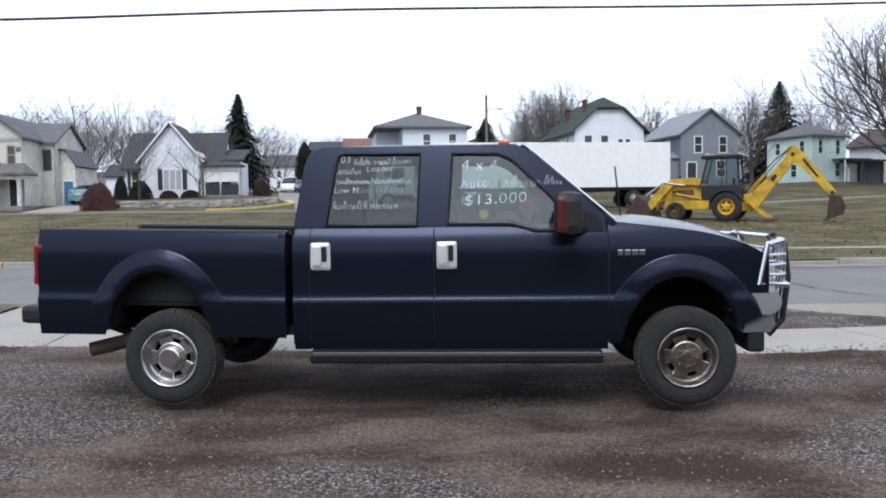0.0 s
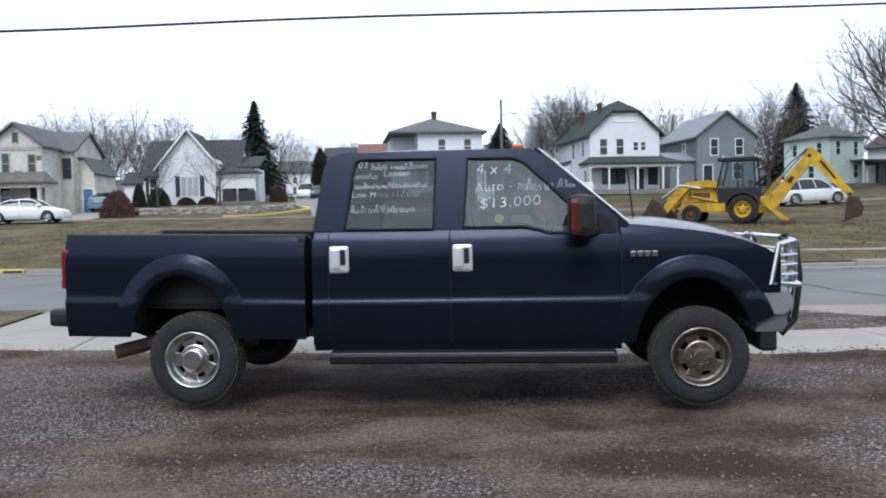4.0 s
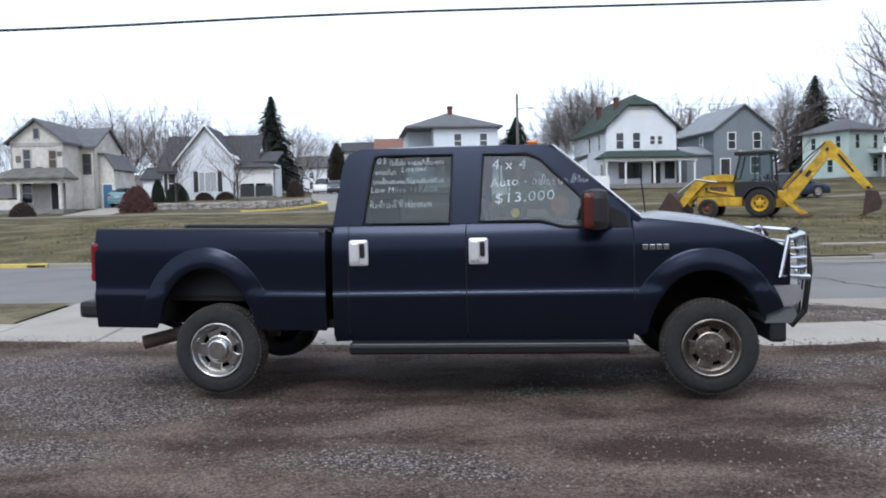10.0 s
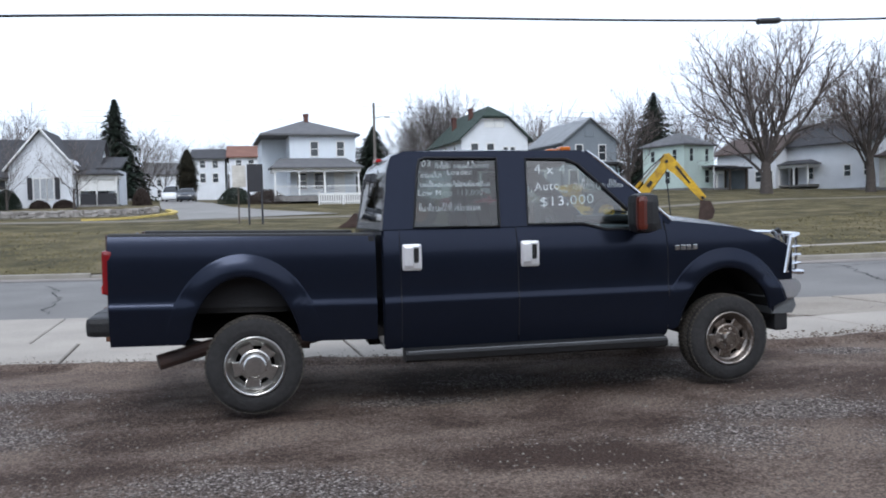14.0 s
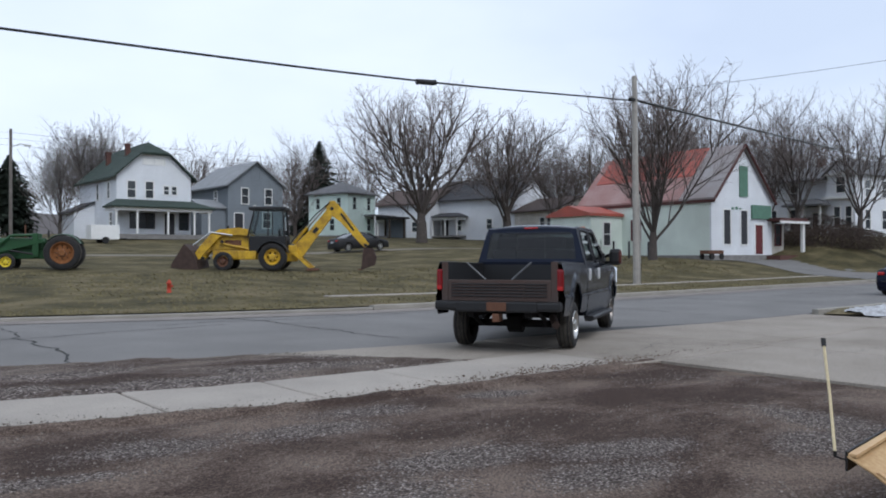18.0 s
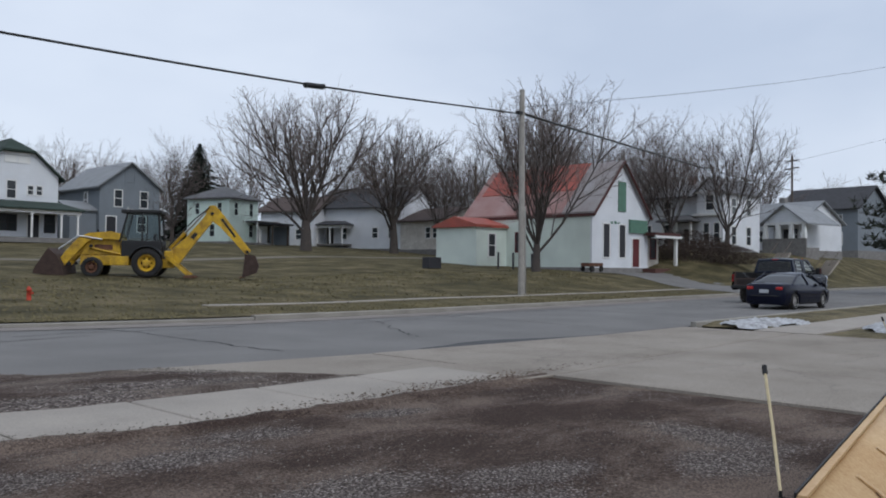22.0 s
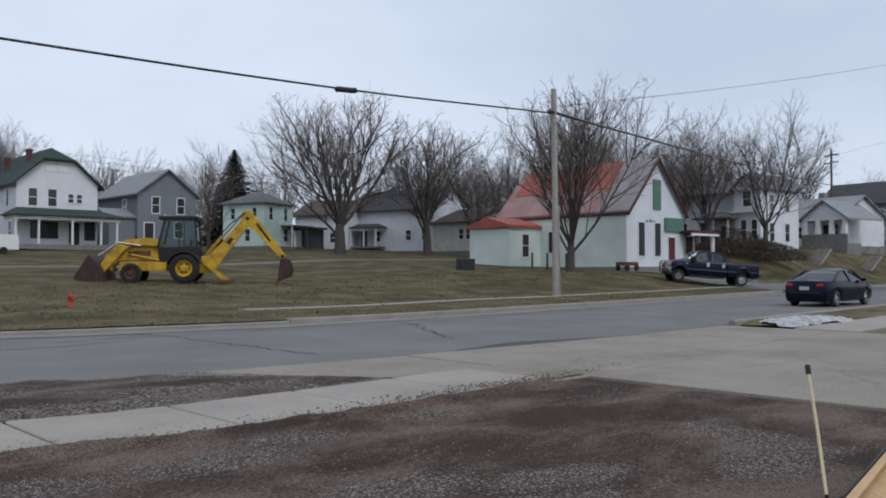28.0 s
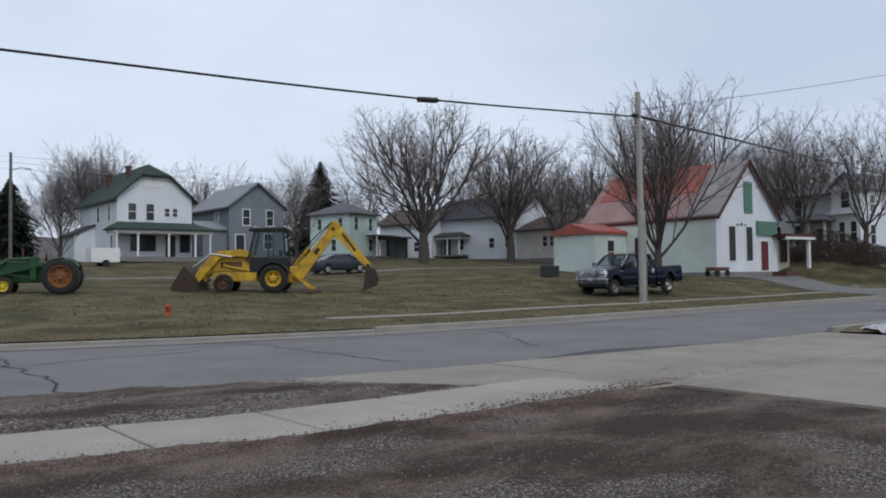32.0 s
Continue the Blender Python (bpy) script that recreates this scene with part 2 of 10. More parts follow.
def glow(name, col, strength):
    m = bpy.data.materials.new(name)
    m.use_nodes = True
    b = m.node_tree.nodes["Principled BSDF"]
    b.inputs["Base Color"].default_value = (*col, 1)
    b.inputs["Emission Color"].default_value = (*col, 1)
    b.inputs["Emission Strength"].default_value = strength
    b.inputs["Roughness"].default_value = 0.2
    return m


def gravelly(name, lo, hi, heaps=(), mud=(), damp=(0.060, 0.042, 0.034), dry=(0.138, 0.110, 0.092), scale=0.8, stretch=0.6, stones=58.0):
    """Packed dirt with damp and dry areas, and patches of loose stones of many greys (more of them as lo and hi fall)."""
    m = bpy.data.materials.new(name)
    m.use_nodes = True
    nt = m.node_tree
    b = nt.nodes["Principled BSDF"]
    b.inputs["Roughness"].default_value = 0.95
    b.inputs["Specular IOR Level"].default_value = 0.15
    tc = nt.nodes.new("ShaderNodeTexCoord")
    mp = nt.nodes.new("ShaderNodeMapping")
    mp.inputs["Rotation"].default_value = (0, 0, radians(14))
    mp.inputs["Scale"].default_value = (stretch, 1.0, 1.0)
    nt.links.new(tc.outputs["Object"], mp.inputs[0])

    def nz(sc, detail, src, dist=0.0):
        n = nt.nodes.new("ShaderNodeTexNoise")
        n.inputs["Scale"].default_value = sc
        n.inputs["Detail"].default_value = detail
        n.inputs["Roughness"].default_value = 0.6
        n.inputs["Distortion"].default_value = dist
        nt.links.new(src, n.inputs["Vector"])
        return n.outputs["Fac"]

    def ramp(src, stops):
        r = nt.nodes.new("ShaderNodeValToRGB")
        e = r.color_ramp.elements
        e[0].position, e[0].color = stops[0][0], (*stops[0][1], 1)
        e[1].position, e[1].color = stops[-1][0], (*stops[-1][1], 1)
        for p, c in stops[1:-1]:
            q = e.new(p)
            q.color = (*c, 1)
        nt.links.new(src, r.inputs[0])
        return r.outputs[0]

    def calc(op, p, q):
        n = nt.nodes.new("ShaderNodeMath")
        n.operation = op
        for k, v in enumerate((p, q)):
            if isinstance(v, float):
                n.inputs[k].default_value = v
            else:
                nt.links.new(v, n.inputs[k])
        return n.outputs[0]

    def mix(fac, p, q):
        n = nt.nodes.new("ShaderNodeMixRGB")
        nt.links.new(fac, n.inputs[0])
        nt.links.new(p, n.inputs[1])
        nt.links.new(q, n.inputs[2])
        return n.outputs[0]
    fine = nz(30, 6, tc.outputs["Object"])
    grain = ramp(nz(62, 4, tc.outputs["Object"]), [(0.34, (0.16,) * 3), (0.66, (0.86,) * 3)])
    wet = calc("ADD", nz(1.0, 8, mp.outputs[0], 0.4), calc("MULTIPLY", calc("SUBTRACT", fine, 0.5), 0.45))

    def spread_of(spots):
        """Soft ovals on the ground: (x, y, half length, half width)."""
        field = None
        for px, py, rx, ry in spots:
            near = nt.nodes.new("ShaderNodeMapping")
            near.vector_type = "TEXTURE"
            near.inputs["Location"].default_value = (px, py, 0)
            near.inputs["Rotation"].default_value = (0, 0, radians(-12))
            near.inputs["Scale"].default_value = (rx, ry, 1)
            nt.links.new(tc.outputs["Object"], near.inputs[0])
            far = nt.nodes.new("ShaderNodeVectorMath")
            far.operation = "LENGTH"
            nt.links.new(near.outputs[0], far.inputs[0])
            one = calc("MAXIMUM", calc("SUBTRACT", 1.3, far.outputs["Value"]), 0.0)
            field = one if field is None else calc("MAXIMUM", field, one)
        return calc("MINIMUM", field, 1.0)
    if mud:
        wet = calc("SUBTRACT", wet, calc("MULTIPLY", spread_of(mud), 0.19))
    crumb = nz(70, 4, tc.outputs["Object"])
    wet = calc("ADD", wet, calc("MULTIPLY", calc("SUBTRACT", crumb, 0.5), 0.42))
    dirt = ramp(wet, [(0.40, damp), (0.50, [0.5 * p + 0.5 * q for p, q in zip(damp, dry)]), (0.61, dry)])
    v = nt.nodes.new("ShaderNodeTexVoronoi")
    v.inputs["Scale"].default_value = stones
    nt.links.new(tc.outputs["Object"], v.inputs["Vector"])
    sp = nt.nodes.new("ShaderNodeSeparateColor")
    nt.links.new(v.outputs["Color"], sp.inputs[0])
    stone = ramp(sp.outputs[0], [(0.0, (0.055, 0.045, 0.039)), (0.45, (0.178, 0.147, 0.130)), (0.8, (0.315, 0.272, 0.247)), (1.0, (0.52, 0.466, 0.432))])
    # shade in the gaps is painted: each stone's colour darkens towards its edge
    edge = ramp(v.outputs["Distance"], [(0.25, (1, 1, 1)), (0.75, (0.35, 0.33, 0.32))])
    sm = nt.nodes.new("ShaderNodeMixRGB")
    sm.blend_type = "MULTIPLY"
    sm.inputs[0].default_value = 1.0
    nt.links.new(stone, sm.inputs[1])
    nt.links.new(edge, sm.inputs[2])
    patch = calc("ADD", nz(scale, 7, mp.outputs[0], 0.5), calc("MULTIPLY", calc("SUBTRACT", fine, 0.5), 0.30))
    if heaps:
        patch = calc("ADD", calc("MULTIPLY", patch, 0.80), calc("MULTIPLY", spread_of(heaps), 0.33))
    patch = calc("ADD", patch, calc("MULTIPLY", calc("SUBTRACT", sp.outputs[1], 0.5), 0.20))
    mask = ramp(patch, [(lo, (0, 0, 0)), (hi, (0.95, 0.95, 0.95))])
    col = mix(mask, dirt, sm.outputs[0])
    ov = nt.nodes.new("ShaderNodeMixRGB")
    ov.blend_type = "OVERLAY"
    ov.inputs[0].default_value = 0.8
    nt.links.new(col, ov.inputs[1])
    nt.links.new(grain, ov.inputs[2])
    nt.links.new(ov.outputs[0], b.inputs["Base Color"])
    bp = nt.nodes.new("ShaderNodeBump")
    bp.inputs["Strength"].default_value = 1.0
    bp.inputs["Distance"].default_value = 0.035
    nt.links.new(calc("SUBTRACT", calc("ADD", fine, calc("MULTIPLY", crumb, 0.5)), calc("MULTIPLY", calc("MULTIPLY", v.outputs["Distance"], 0.6), mask)), bp.inputs["Height"])
    nt.links.new(bp.outputs[0], b.inputs["Normal"])
    return m


HEAPS = ((-3.4, 6.7, 2.0, 0.9), (-1.7, 6.2, 1.0, 0.4), (-4.2, 5.6, 1.9, 1.2), (-2.6, 5.4, 1.3, 0.7), (-1.8, 4.7, 0.8, 0.5), (-2.3, 3.7, 0.9, 0.4), (0.2, 3.1, 0.75, 0.3), (0.75, 2.85, 0.4, 0.22), (3.3, 3.0, 0.5, 0.5), (1.6, 4.75, 0.6, 0.15),
         (2.5, 5.15, 0.8, 0.35), (3.7, 5.0, 0.9, 0.35), (4.7, 5.35, 0.8, 0.3), (4.1, 3.4, 0.7, 0.3), (5.3, 2.8, 0.7, 0.3), (4.7, 2.4, 0.7, 0.35), (7.6, 2.5, 0.4, 0.8), (6.7, 1.9, 0.6, 0.45), (6.3, 5.3, 0.5, 0.2))
MUD = ((7.4, 3.8, 1.3, 0.8), (5.6, 4.0, 1.2, 0.5), (8.6, 4.9, 0.9, 0.5), (-0.9, 3.7, 0.7, 0.25), (2.0, 3.0, 0.8, 0.25), (-1.1, 2.4, 1.2, 0.3))
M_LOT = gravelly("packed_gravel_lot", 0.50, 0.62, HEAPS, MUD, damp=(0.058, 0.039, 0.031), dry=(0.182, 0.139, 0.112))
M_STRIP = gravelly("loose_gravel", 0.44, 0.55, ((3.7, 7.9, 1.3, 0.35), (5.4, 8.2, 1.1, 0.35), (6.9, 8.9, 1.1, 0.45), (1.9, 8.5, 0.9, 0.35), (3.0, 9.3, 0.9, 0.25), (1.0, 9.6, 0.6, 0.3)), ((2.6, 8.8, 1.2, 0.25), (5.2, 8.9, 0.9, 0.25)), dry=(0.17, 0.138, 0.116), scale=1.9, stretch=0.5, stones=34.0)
M_GRASS = two_tone("winter_grass", [(0.050, 0.043, 0.020), (0.090, 0.076, 0.036), (0.150, 0.120, 0.066)], 0.55, 12, bump=0.8, bscale=22, spread=(0.38, 0.64), dist=0.06)
M_VERGE = two_tone("verge_grass", [(0.06, 0.05, 0.03), (0.12, 0.10, 0.055), (0.17, 0.14, 0.085)], 0.8, 10, bump=0.7, bscale=14, spread=(0.36, 0.64), dist=0.06)
M_ROAD = mat("worn_asphalt", (0.168, 0.161, 0.153), 0.9, var=0.16, scale=0.5, bump=0.25, bscale=80)
M_PATCH = mat("dark_asphalt_patch", (0.07, 0.07, 0.072), 0.9, var=0.15, scale=1.5, bump=0.25, bscale=80)
M_CRACK = mat("crack_filler", (0.03, 0.03, 0.03), 0.9, var=0.1)
M_CONC = mat("pale_concrete", (0.330, 0.297, 0.258), 0.9, var=0.14, scale=0.9, bump=0.2, bscale=50)
M_APRON = two_tone("stained_apron_concrete", [(0.190, 0.165, 0.138), (0.250, 0.221, 0.187), (0.288, 0.256, 0.219)], 0.55, 10, bump=0.25, bscale=60, spread=(0.28, 0.62), dist=0.01)
M_HILL = mat("pale_worn_asphalt", (0.235, 0.225, 0.21), 0.9, var=0.14, scale=0.4, bump=0.2, bscale=60)
M_LANE = mat("tan_lane_surface", (0.17, 0.15, 0.115), 0.95, var=0.15, scale=0.6)
M_KERB = mat("kerb_concrete", (0.30, 0.28, 0.245), 0.9, var=0.16, scale=1.4, bump=0.2, bscale=40)
M_YELLOW_KERB = mat("yellow_kerb_paint", (0.56, 0.43, 0.13), 0.8, var=0.15, scale=2)
M_WALL_STONE = mat("rubble_stone", (0.30, 0.28, 0.26), 0.95, var=0.25, scale=2, islands=True)
M_SNOW = mat("dirty_snow", (0.46, 0.47, 0.49), 0.9, var=0.25, scale=6, bump=0.8, bscale=16, dark=(0.16, 0.155, 0.15))
M_GLASS = glass("window_glass", (0.035, 0.04, 0.045), 0.08)
M_CURTAIN = mat("pale_curtain_behind_glass", (0.42, 0.44, 0.46), 0.3, var=0.25, scale=4, bump=0)
M_TRIM = mat("white_trim", (0.74, 0.74, 0.72), 0.6, var=0.05)
M_BRICK = mat("red_brick", (0.115, 0.055, 0.045), 0.9, var=0.2, scale=6)
M_DARKW = mat("dark_painted_wood", (0.03, 0.03, 0.035), 0.6, var=0.1)
M_WOODPOLE = mat("weathered_pole_wood", (0.33, 0.31, 0.28), 0.9, var=0.15, scale=4)
M_GREYWOOD = mat("grey_old_wood", (0.16, 0.145, 0.13), 0.9, var=0.2, scale=4)
M_OLDWOOD = mat("dark_old_wood", (0.10, 0.08, 0.065), 0.9, var=0.2, scale=4)
M_CABLE = mat("black_cable", (0.015, 0.015, 0.015), 0.5, var=0.05, bump=0)
M_BARK = mat("grey_bark", (0.080, 0.067, 0.060), 0.95, var=0.2, scale=5, bump=0.6, bscale=20)
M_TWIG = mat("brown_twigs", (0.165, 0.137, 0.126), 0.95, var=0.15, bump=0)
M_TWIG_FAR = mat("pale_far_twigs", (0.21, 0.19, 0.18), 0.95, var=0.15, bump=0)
M_NEEDLE = mat("spruce_needles", (0.022, 0.034, 0.022), 0.9, var=0.25, bump=0, islands=True)
M_PINE = mat("pine_needles", (0.028, 0.033, 0.021), 0.9, var=0.25, bump=0, islands=True)
M_CYPRESS = mat("brown_green_conifer", (0.040, 0.035, 0.020), 0.9, var=0.25, bump=0, islands=True)
M_SHRUB = mat("bare_red_shrub", (0.10, 0.045, 0.04), 0.95, var=0.2, bump=0, islands=True)
M_HEDGE = mat("brown_hedge", (0.055, 0.039, 0.031), 0.95, var=0.2, bump=0, islands=True)
M_RUST = mat("rusty_steel", (0.13, 0.06, 0.035), 0.85, var=0.3, scale=5)


# ---- geometry helpers ----
def mesh_of(name, verts, faces, material, smooth=False):
    me = bpy.data.meshes.new(name)
    me.from_pydata(verts, [], faces)
    me.materials.append(material)
    if smooth:
        me.polygons.foreach_set("use_smooth", [True] * len(me.polygons))
    me.update()
    return me


def part(name, bm, material, parent=None, label="", smooth=False):
    """Links a bmesh as one mesh object under a thing or a part."""
    me = bpy.data.meshes.new(name)
    bm.to_mesh(me)
    bm.free()
    me.materials.append(material)
    if smooth:
        me.polygons.foreach_set("use_smooth", [True] * len(me.polygons))
    ob = new(name, me)
    if parent:
        ob.parent = parent
    return tagged(ob, label)


def thing(name, label, category, m=None, group="", kind=""):
    ob = new(name)
    ob.empty_display_size = 0.2
    if m is not None:
        ob.matrix_basis = m
    return tagged(ob, label, category, group, kind)


def box(bm, x0, x1, y0, y1, z0, z1, bev=0.0, m=None):
    vs = [bm.verts.new(p) for p in ((x0, y0, z0), (x1, y0, z0), (x1, y1, z0), (x0, y1, z0), (x0, y0, z1), (x1, y0, z1), (x1, y1, z1), (x0, y1, z1))]
    fs = [bm.faces.new([vs[i] for i in q]) for q in ((3, 2, 1, 0), (4, 5, 6, 7), (0, 1, 5, 4), (1, 2, 6, 5), (2, 3, 7, 6), (3, 0, 4, 7))]
    if bev:
        es = list({e for f in fs for e in f.edges})
        r = bmesh.ops.bevel(bm, geom=es, offset=bev, segments=2, affect="EDGES", profile=0.6)
        vs = list({v for f in r["faces"] for v in f.verts} | {v for v in vs if v.is_valid})
    if m is not None:
        bmesh.ops.transform(bm, matrix=m, verts=[v for v in vs if v.is_valid])
    return vs


def boxed(x0, x1, y0, y1, z0, z1, bev=0.0, m=None):
    bm = bmesh.new()
    box(bm, x0, x1, y0, y1, z0, z1, bev, m)
    return bm


def prism(outline, axis, a, b):
    """A solid from an outline of 2D points, pushed along an axis from a to b. axis x: points are (y, z); y: (x, z); z: (x, y)."""
    bm = bmesh.new()

    def at(p, c):
        return {"x": (c, p[0], p[1]), "y": (p[0], c, p[1]), "z": (p[0], p[1], c)}[axis]
    va = [bm.verts.new(at(p, a)) for p in outline]
    vb = [bm.verts.new(at(p, b)) for p in outline]
    n = len(outline)
    bm.faces.new(va)
    bm.faces.new(list(reversed(vb)))
    for i in range(n):
        j = (i + 1) % n
        bm.faces.new([va[j], va[i], vb[i], vb[j]])
    bmesh.ops.recalc_face_normals(bm, faces=bm.faces)
    return bm


def rod(bm, a, b, r, r2=None, seg=8, caps=True):
    a, b = Vector(a), Vector(b)
    d = (b - a)
    q = d.to_track_quat("Z", "Y").to_matrix()
    r2 = r if r2 is None else r2
    lo, hi = [], []
    for i in range(seg):
        c, s = math.cos(2 * math.pi * i / seg), math.sin(2 * math.pi * i / seg)
        lo.append(bm.verts.new(a + q @ Vector((r * c, r * s, 0))))
        hi.append(bm.verts.new(b + q @ Vector((r2 * c, r2 * s, 0))))
    for i in range(seg):
        j = (i + 1) % seg
        bm.faces.new([lo[i], lo[j], hi[j], hi[i]])
    if caps:
        bm.faces.new(list(reversed(lo)))
        bm.faces.new(hi)


def rods(pts, r, seg=8):
    """One round tube along a line of points."""
    bm = bmesh.new()
    pts = [Vector(p) for p in pts]
    closed = len(pts) > 3 and (pts[0] - pts[-1]).length < 1e-6
    rings = []
    up = None
    for i, p in enumerate(pts):
        d = Vector((0, 0, 0))
        if i:
            d += (p - pts[i - 1]).normalized()
        elif closed:
            d += (p - pts[-2]).normalized()
        if i + 1 < len(pts):
            d += (pts[i + 1] - p).normalized()
        elif closed:
            d += (pts[1] - p).normalized()
        d.normalize()
        up = d.orthogonal().normalized() if up is None else (up - d * up.dot(d)).normalized()
        side = d.cross(up)
        rings.append([bm.verts.new(p + (up * math.cos(2 * math.pi * k / seg) + side * math.sin(2 * math.pi * k / seg)) * r) for k in range(seg)])
    for lo, hi in zip(rings, rings[1:]):
        for k in range(seg):
            q = (k + 1) % seg
            bm.faces.new([lo[k], lo[q], hi[q], hi[k]])
    if not closed:
        bm.faces.new(list(reversed(rings[0])))
        bm.faces.new(rings[-1])
    return bm


def lathe(profile, seg=24, axis="y", centre=(0, 0, 0), caps=True):
    """A ring solid: profile of (along, radius) points, turned about an axis through the centre."""
    bm = bmesh.new()
    cx, cy, cz = centre
    rings = []
    for a, r in profile:
        ring = []
        for i in range(seg):
            c, s = r * math.cos(2 * math.pi * i / seg), r * math.sin(2 * math.pi * i / seg)
            p = {"y": (c, a, s), "x": (a, c, s), "z": (c, s, a)}[axis]
            ring.append(bm.verts.new((p[0] + cx, p[1] + cy, p[2] + cz)))
        rings.append(ring)
    for ra, rb in zip(rings, rings[1:]):
        for i in range(seg):
            j = (i + 1) % seg
            bm.faces.new([ra[i], ra[j], rb[j], rb[i]])
    if caps and profile[0][1] > 1e-4:
        bm.faces.new(list(reversed(rings[0])))
    if caps and profile[-1][1] > 1e-4:
        bm.faces.new(rings[-1])
    bmesh.ops.remove_doubles(bm, verts=bm.verts, dist=1e-5)
    bmesh.ops.recalc_face_normals(bm, faces=bm.faces)
    return bm


def lerp_table(x, table):
    if x <= table[0][0]:
        (xa, ya), (xb, yb) = table[0], table[1]
    else:
        for (xa, ya), (xb, yb) in zip(table, table[1:]):
            if x <= xb:
                break
    return ya + (yb - ya) * (x - xa) / (xb - xa)


def smooth01(x):
    x = max(0.0, min(1.0, x))
    return x * x * (3 - 2 * x)


# ---- the plan: x runs along the road, y away from the lot ----
FAR_KERB = [(-300, 92), (-60, 39.5), (-10, 24.3), (-3, 22.2), (4, 19.7), (8, 18.3), (12, 17.35), (18, 17.0), (28, 17.3), (46, 18.2), (70, 19.0), (400, 22)]
NEAR_EDGE = [(-300, 84), (-60, 29.0), (-5, 12.75), (2.5, 10.65), (5.3, 10.0), (7.5, 9.55), (12, 9.1), (16, 8.75), (20, 8.7), (400, 9.1)]
WALK_NEAR = [(-300, 80), (-60, 26.0), (-4, 8.35), (-2.9, 7.95), (1.6, 6.6), (2.3, 6.42), (4, 5.98), (6.3, 5.83), (12, 5.8), (400, 5.7)]


def far_kerb(x):
    return lerp_table(x, FAR_KERB)


def near_edge(x):
    return lerp_table(x, NEAR_EDGE)


def walk_near(x):
    return lerp_table(x, WALK_NEAR)


def walk_far(x):
    return walk_near(x) + 1.55


RISE = [(0, 0.12), (1.5, 0.16), (4, 0.26), (15, 0.72), (34, 1.7), (54, 3.0), (70, 3.5), (100, 4.6), (400, 8.0), (4000, 20)]


def land(x, y):
    """Height of the land behind the far kerb."""
    d = y - 18.6
    dk = y - far_kerb(x)
    z = lerp_table(d, RISE)
    if dk < 8:
        z = 0.12 + (z - 0.12) * smooth01(dk / 8) + 0.14 * smooth01(dk / 4) * (1 - smooth01((dk - 3) / 5)) * 0.5
    z += 0.56 * smooth01((x - 24) / 20) * smooth01((dk - 4) / 7)
    # the steep bank below the houses up the street
    z += 2.0 * smooth01((x - 56) / 10) * smooth01((dk - 1.5) / 9) * (1 - smooth01((y - 44) / 12))
    z += 0.05 * noise.noise((x * 0.12, y * 0.12, 3.1)) * smooth01(dk / 4)
    return z


def sheet(name, xs, lo, hi, rows_n, zfun, material, label, category, kind="structure", thick=0.0):
    verts, faces = [], []
    n = rows_n + 1
    for x in xs:
        a, b = lo(x), hi(x)
        for k in range(n):
            y = a + (b - a) * k / rows_n
            verts.append((x, y, zfun(x, y)))
    for i in range(len(xs) - 1):
        for k in range(rows_n):
            p = i * n + k
            faces.append((p, p + n, p + n + 1, p + 1))
    ob = new(name, mesh_of(name, verts, faces, material, True))
    if thick:
        so = ob.modifiers.new("thickness", "SOLIDIFY")
        so.thickness, so.offset = thick, -1
    return tagged(ob, label, category, "", kind)


def span(a, b, step):
    n = max(1, round((b - a) / step))
    return [a + (b - a) * i / n for i in range(n + 1)]


WIDE = span(-400, -60, 40) + span(-55, 70, 2.5) + span(80, 400, 40)
ground = sheet("ground", [-3000, -1200] + WIDE + [1200, 3000], lambda x: -3000, lambda x: 3000, 8, lambda x, y: -0.25 if y < 400 else -1.0, M_GRASS, "flat dead winter ground reaching the horizon", "ground")


# rows of the lawn lie closer together near the kerb
def lawn_rows():
    verts, faces = [], []
    ds = [0.16, 0.6, 1.2, 2, 3, 4, 5.5, 7, 9, 11, 13, 16, 20, 24, 28, 33, 38, 44, 50, 56, 64, 75, 90, 110, 150, 220, 380]
    for x in WIDE:
        for d in ds:
            y = far_kerb(x) + d
            verts.append((x, y, land(x, y)))
    n = len(ds)
    for i in range(len(WIDE) - 1):
        for k in range(n - 1):
            p = i * n + k
            faces.append((p, p + n, p + n + 1, p + 1))
    ob = new("lawn", mesh_of("lawn", verts, faces, M_GRASS, True))
    return tagged(ob, "brown-green winter lawn rising from the far kerb", "lawn", "", "structure")


lawn = lawn_rows()
road = sheet("road", WIDE, near_edge, far_kerb, 6, lambda x, y: 0.03 * math.sin(math.pi * max(0, min(1, (y - near_edge(x)) / (far_kerb(x) - near_edge(x))))), M_ROAD, "worn grey asphalt street with cracks", "road")


def lot_z(x, y):
    return 0.012 * noise.noise((x * 1.1, y * 1.1, 0)) + 0.02 * noise.noise((x * 0.35, y * 0.35, 7)) - 0.012


LOT_X = span(-30, -6, 2) + span(-5, 14, 0.25) + span(15, 40, 3)
lot = sheet("gravel_lot", LOT_X, lambda x: -16, walk_near, 90, lot_z, M_LOT, "brown packed dirt lot with patches of pale gravel", "gravel lot")


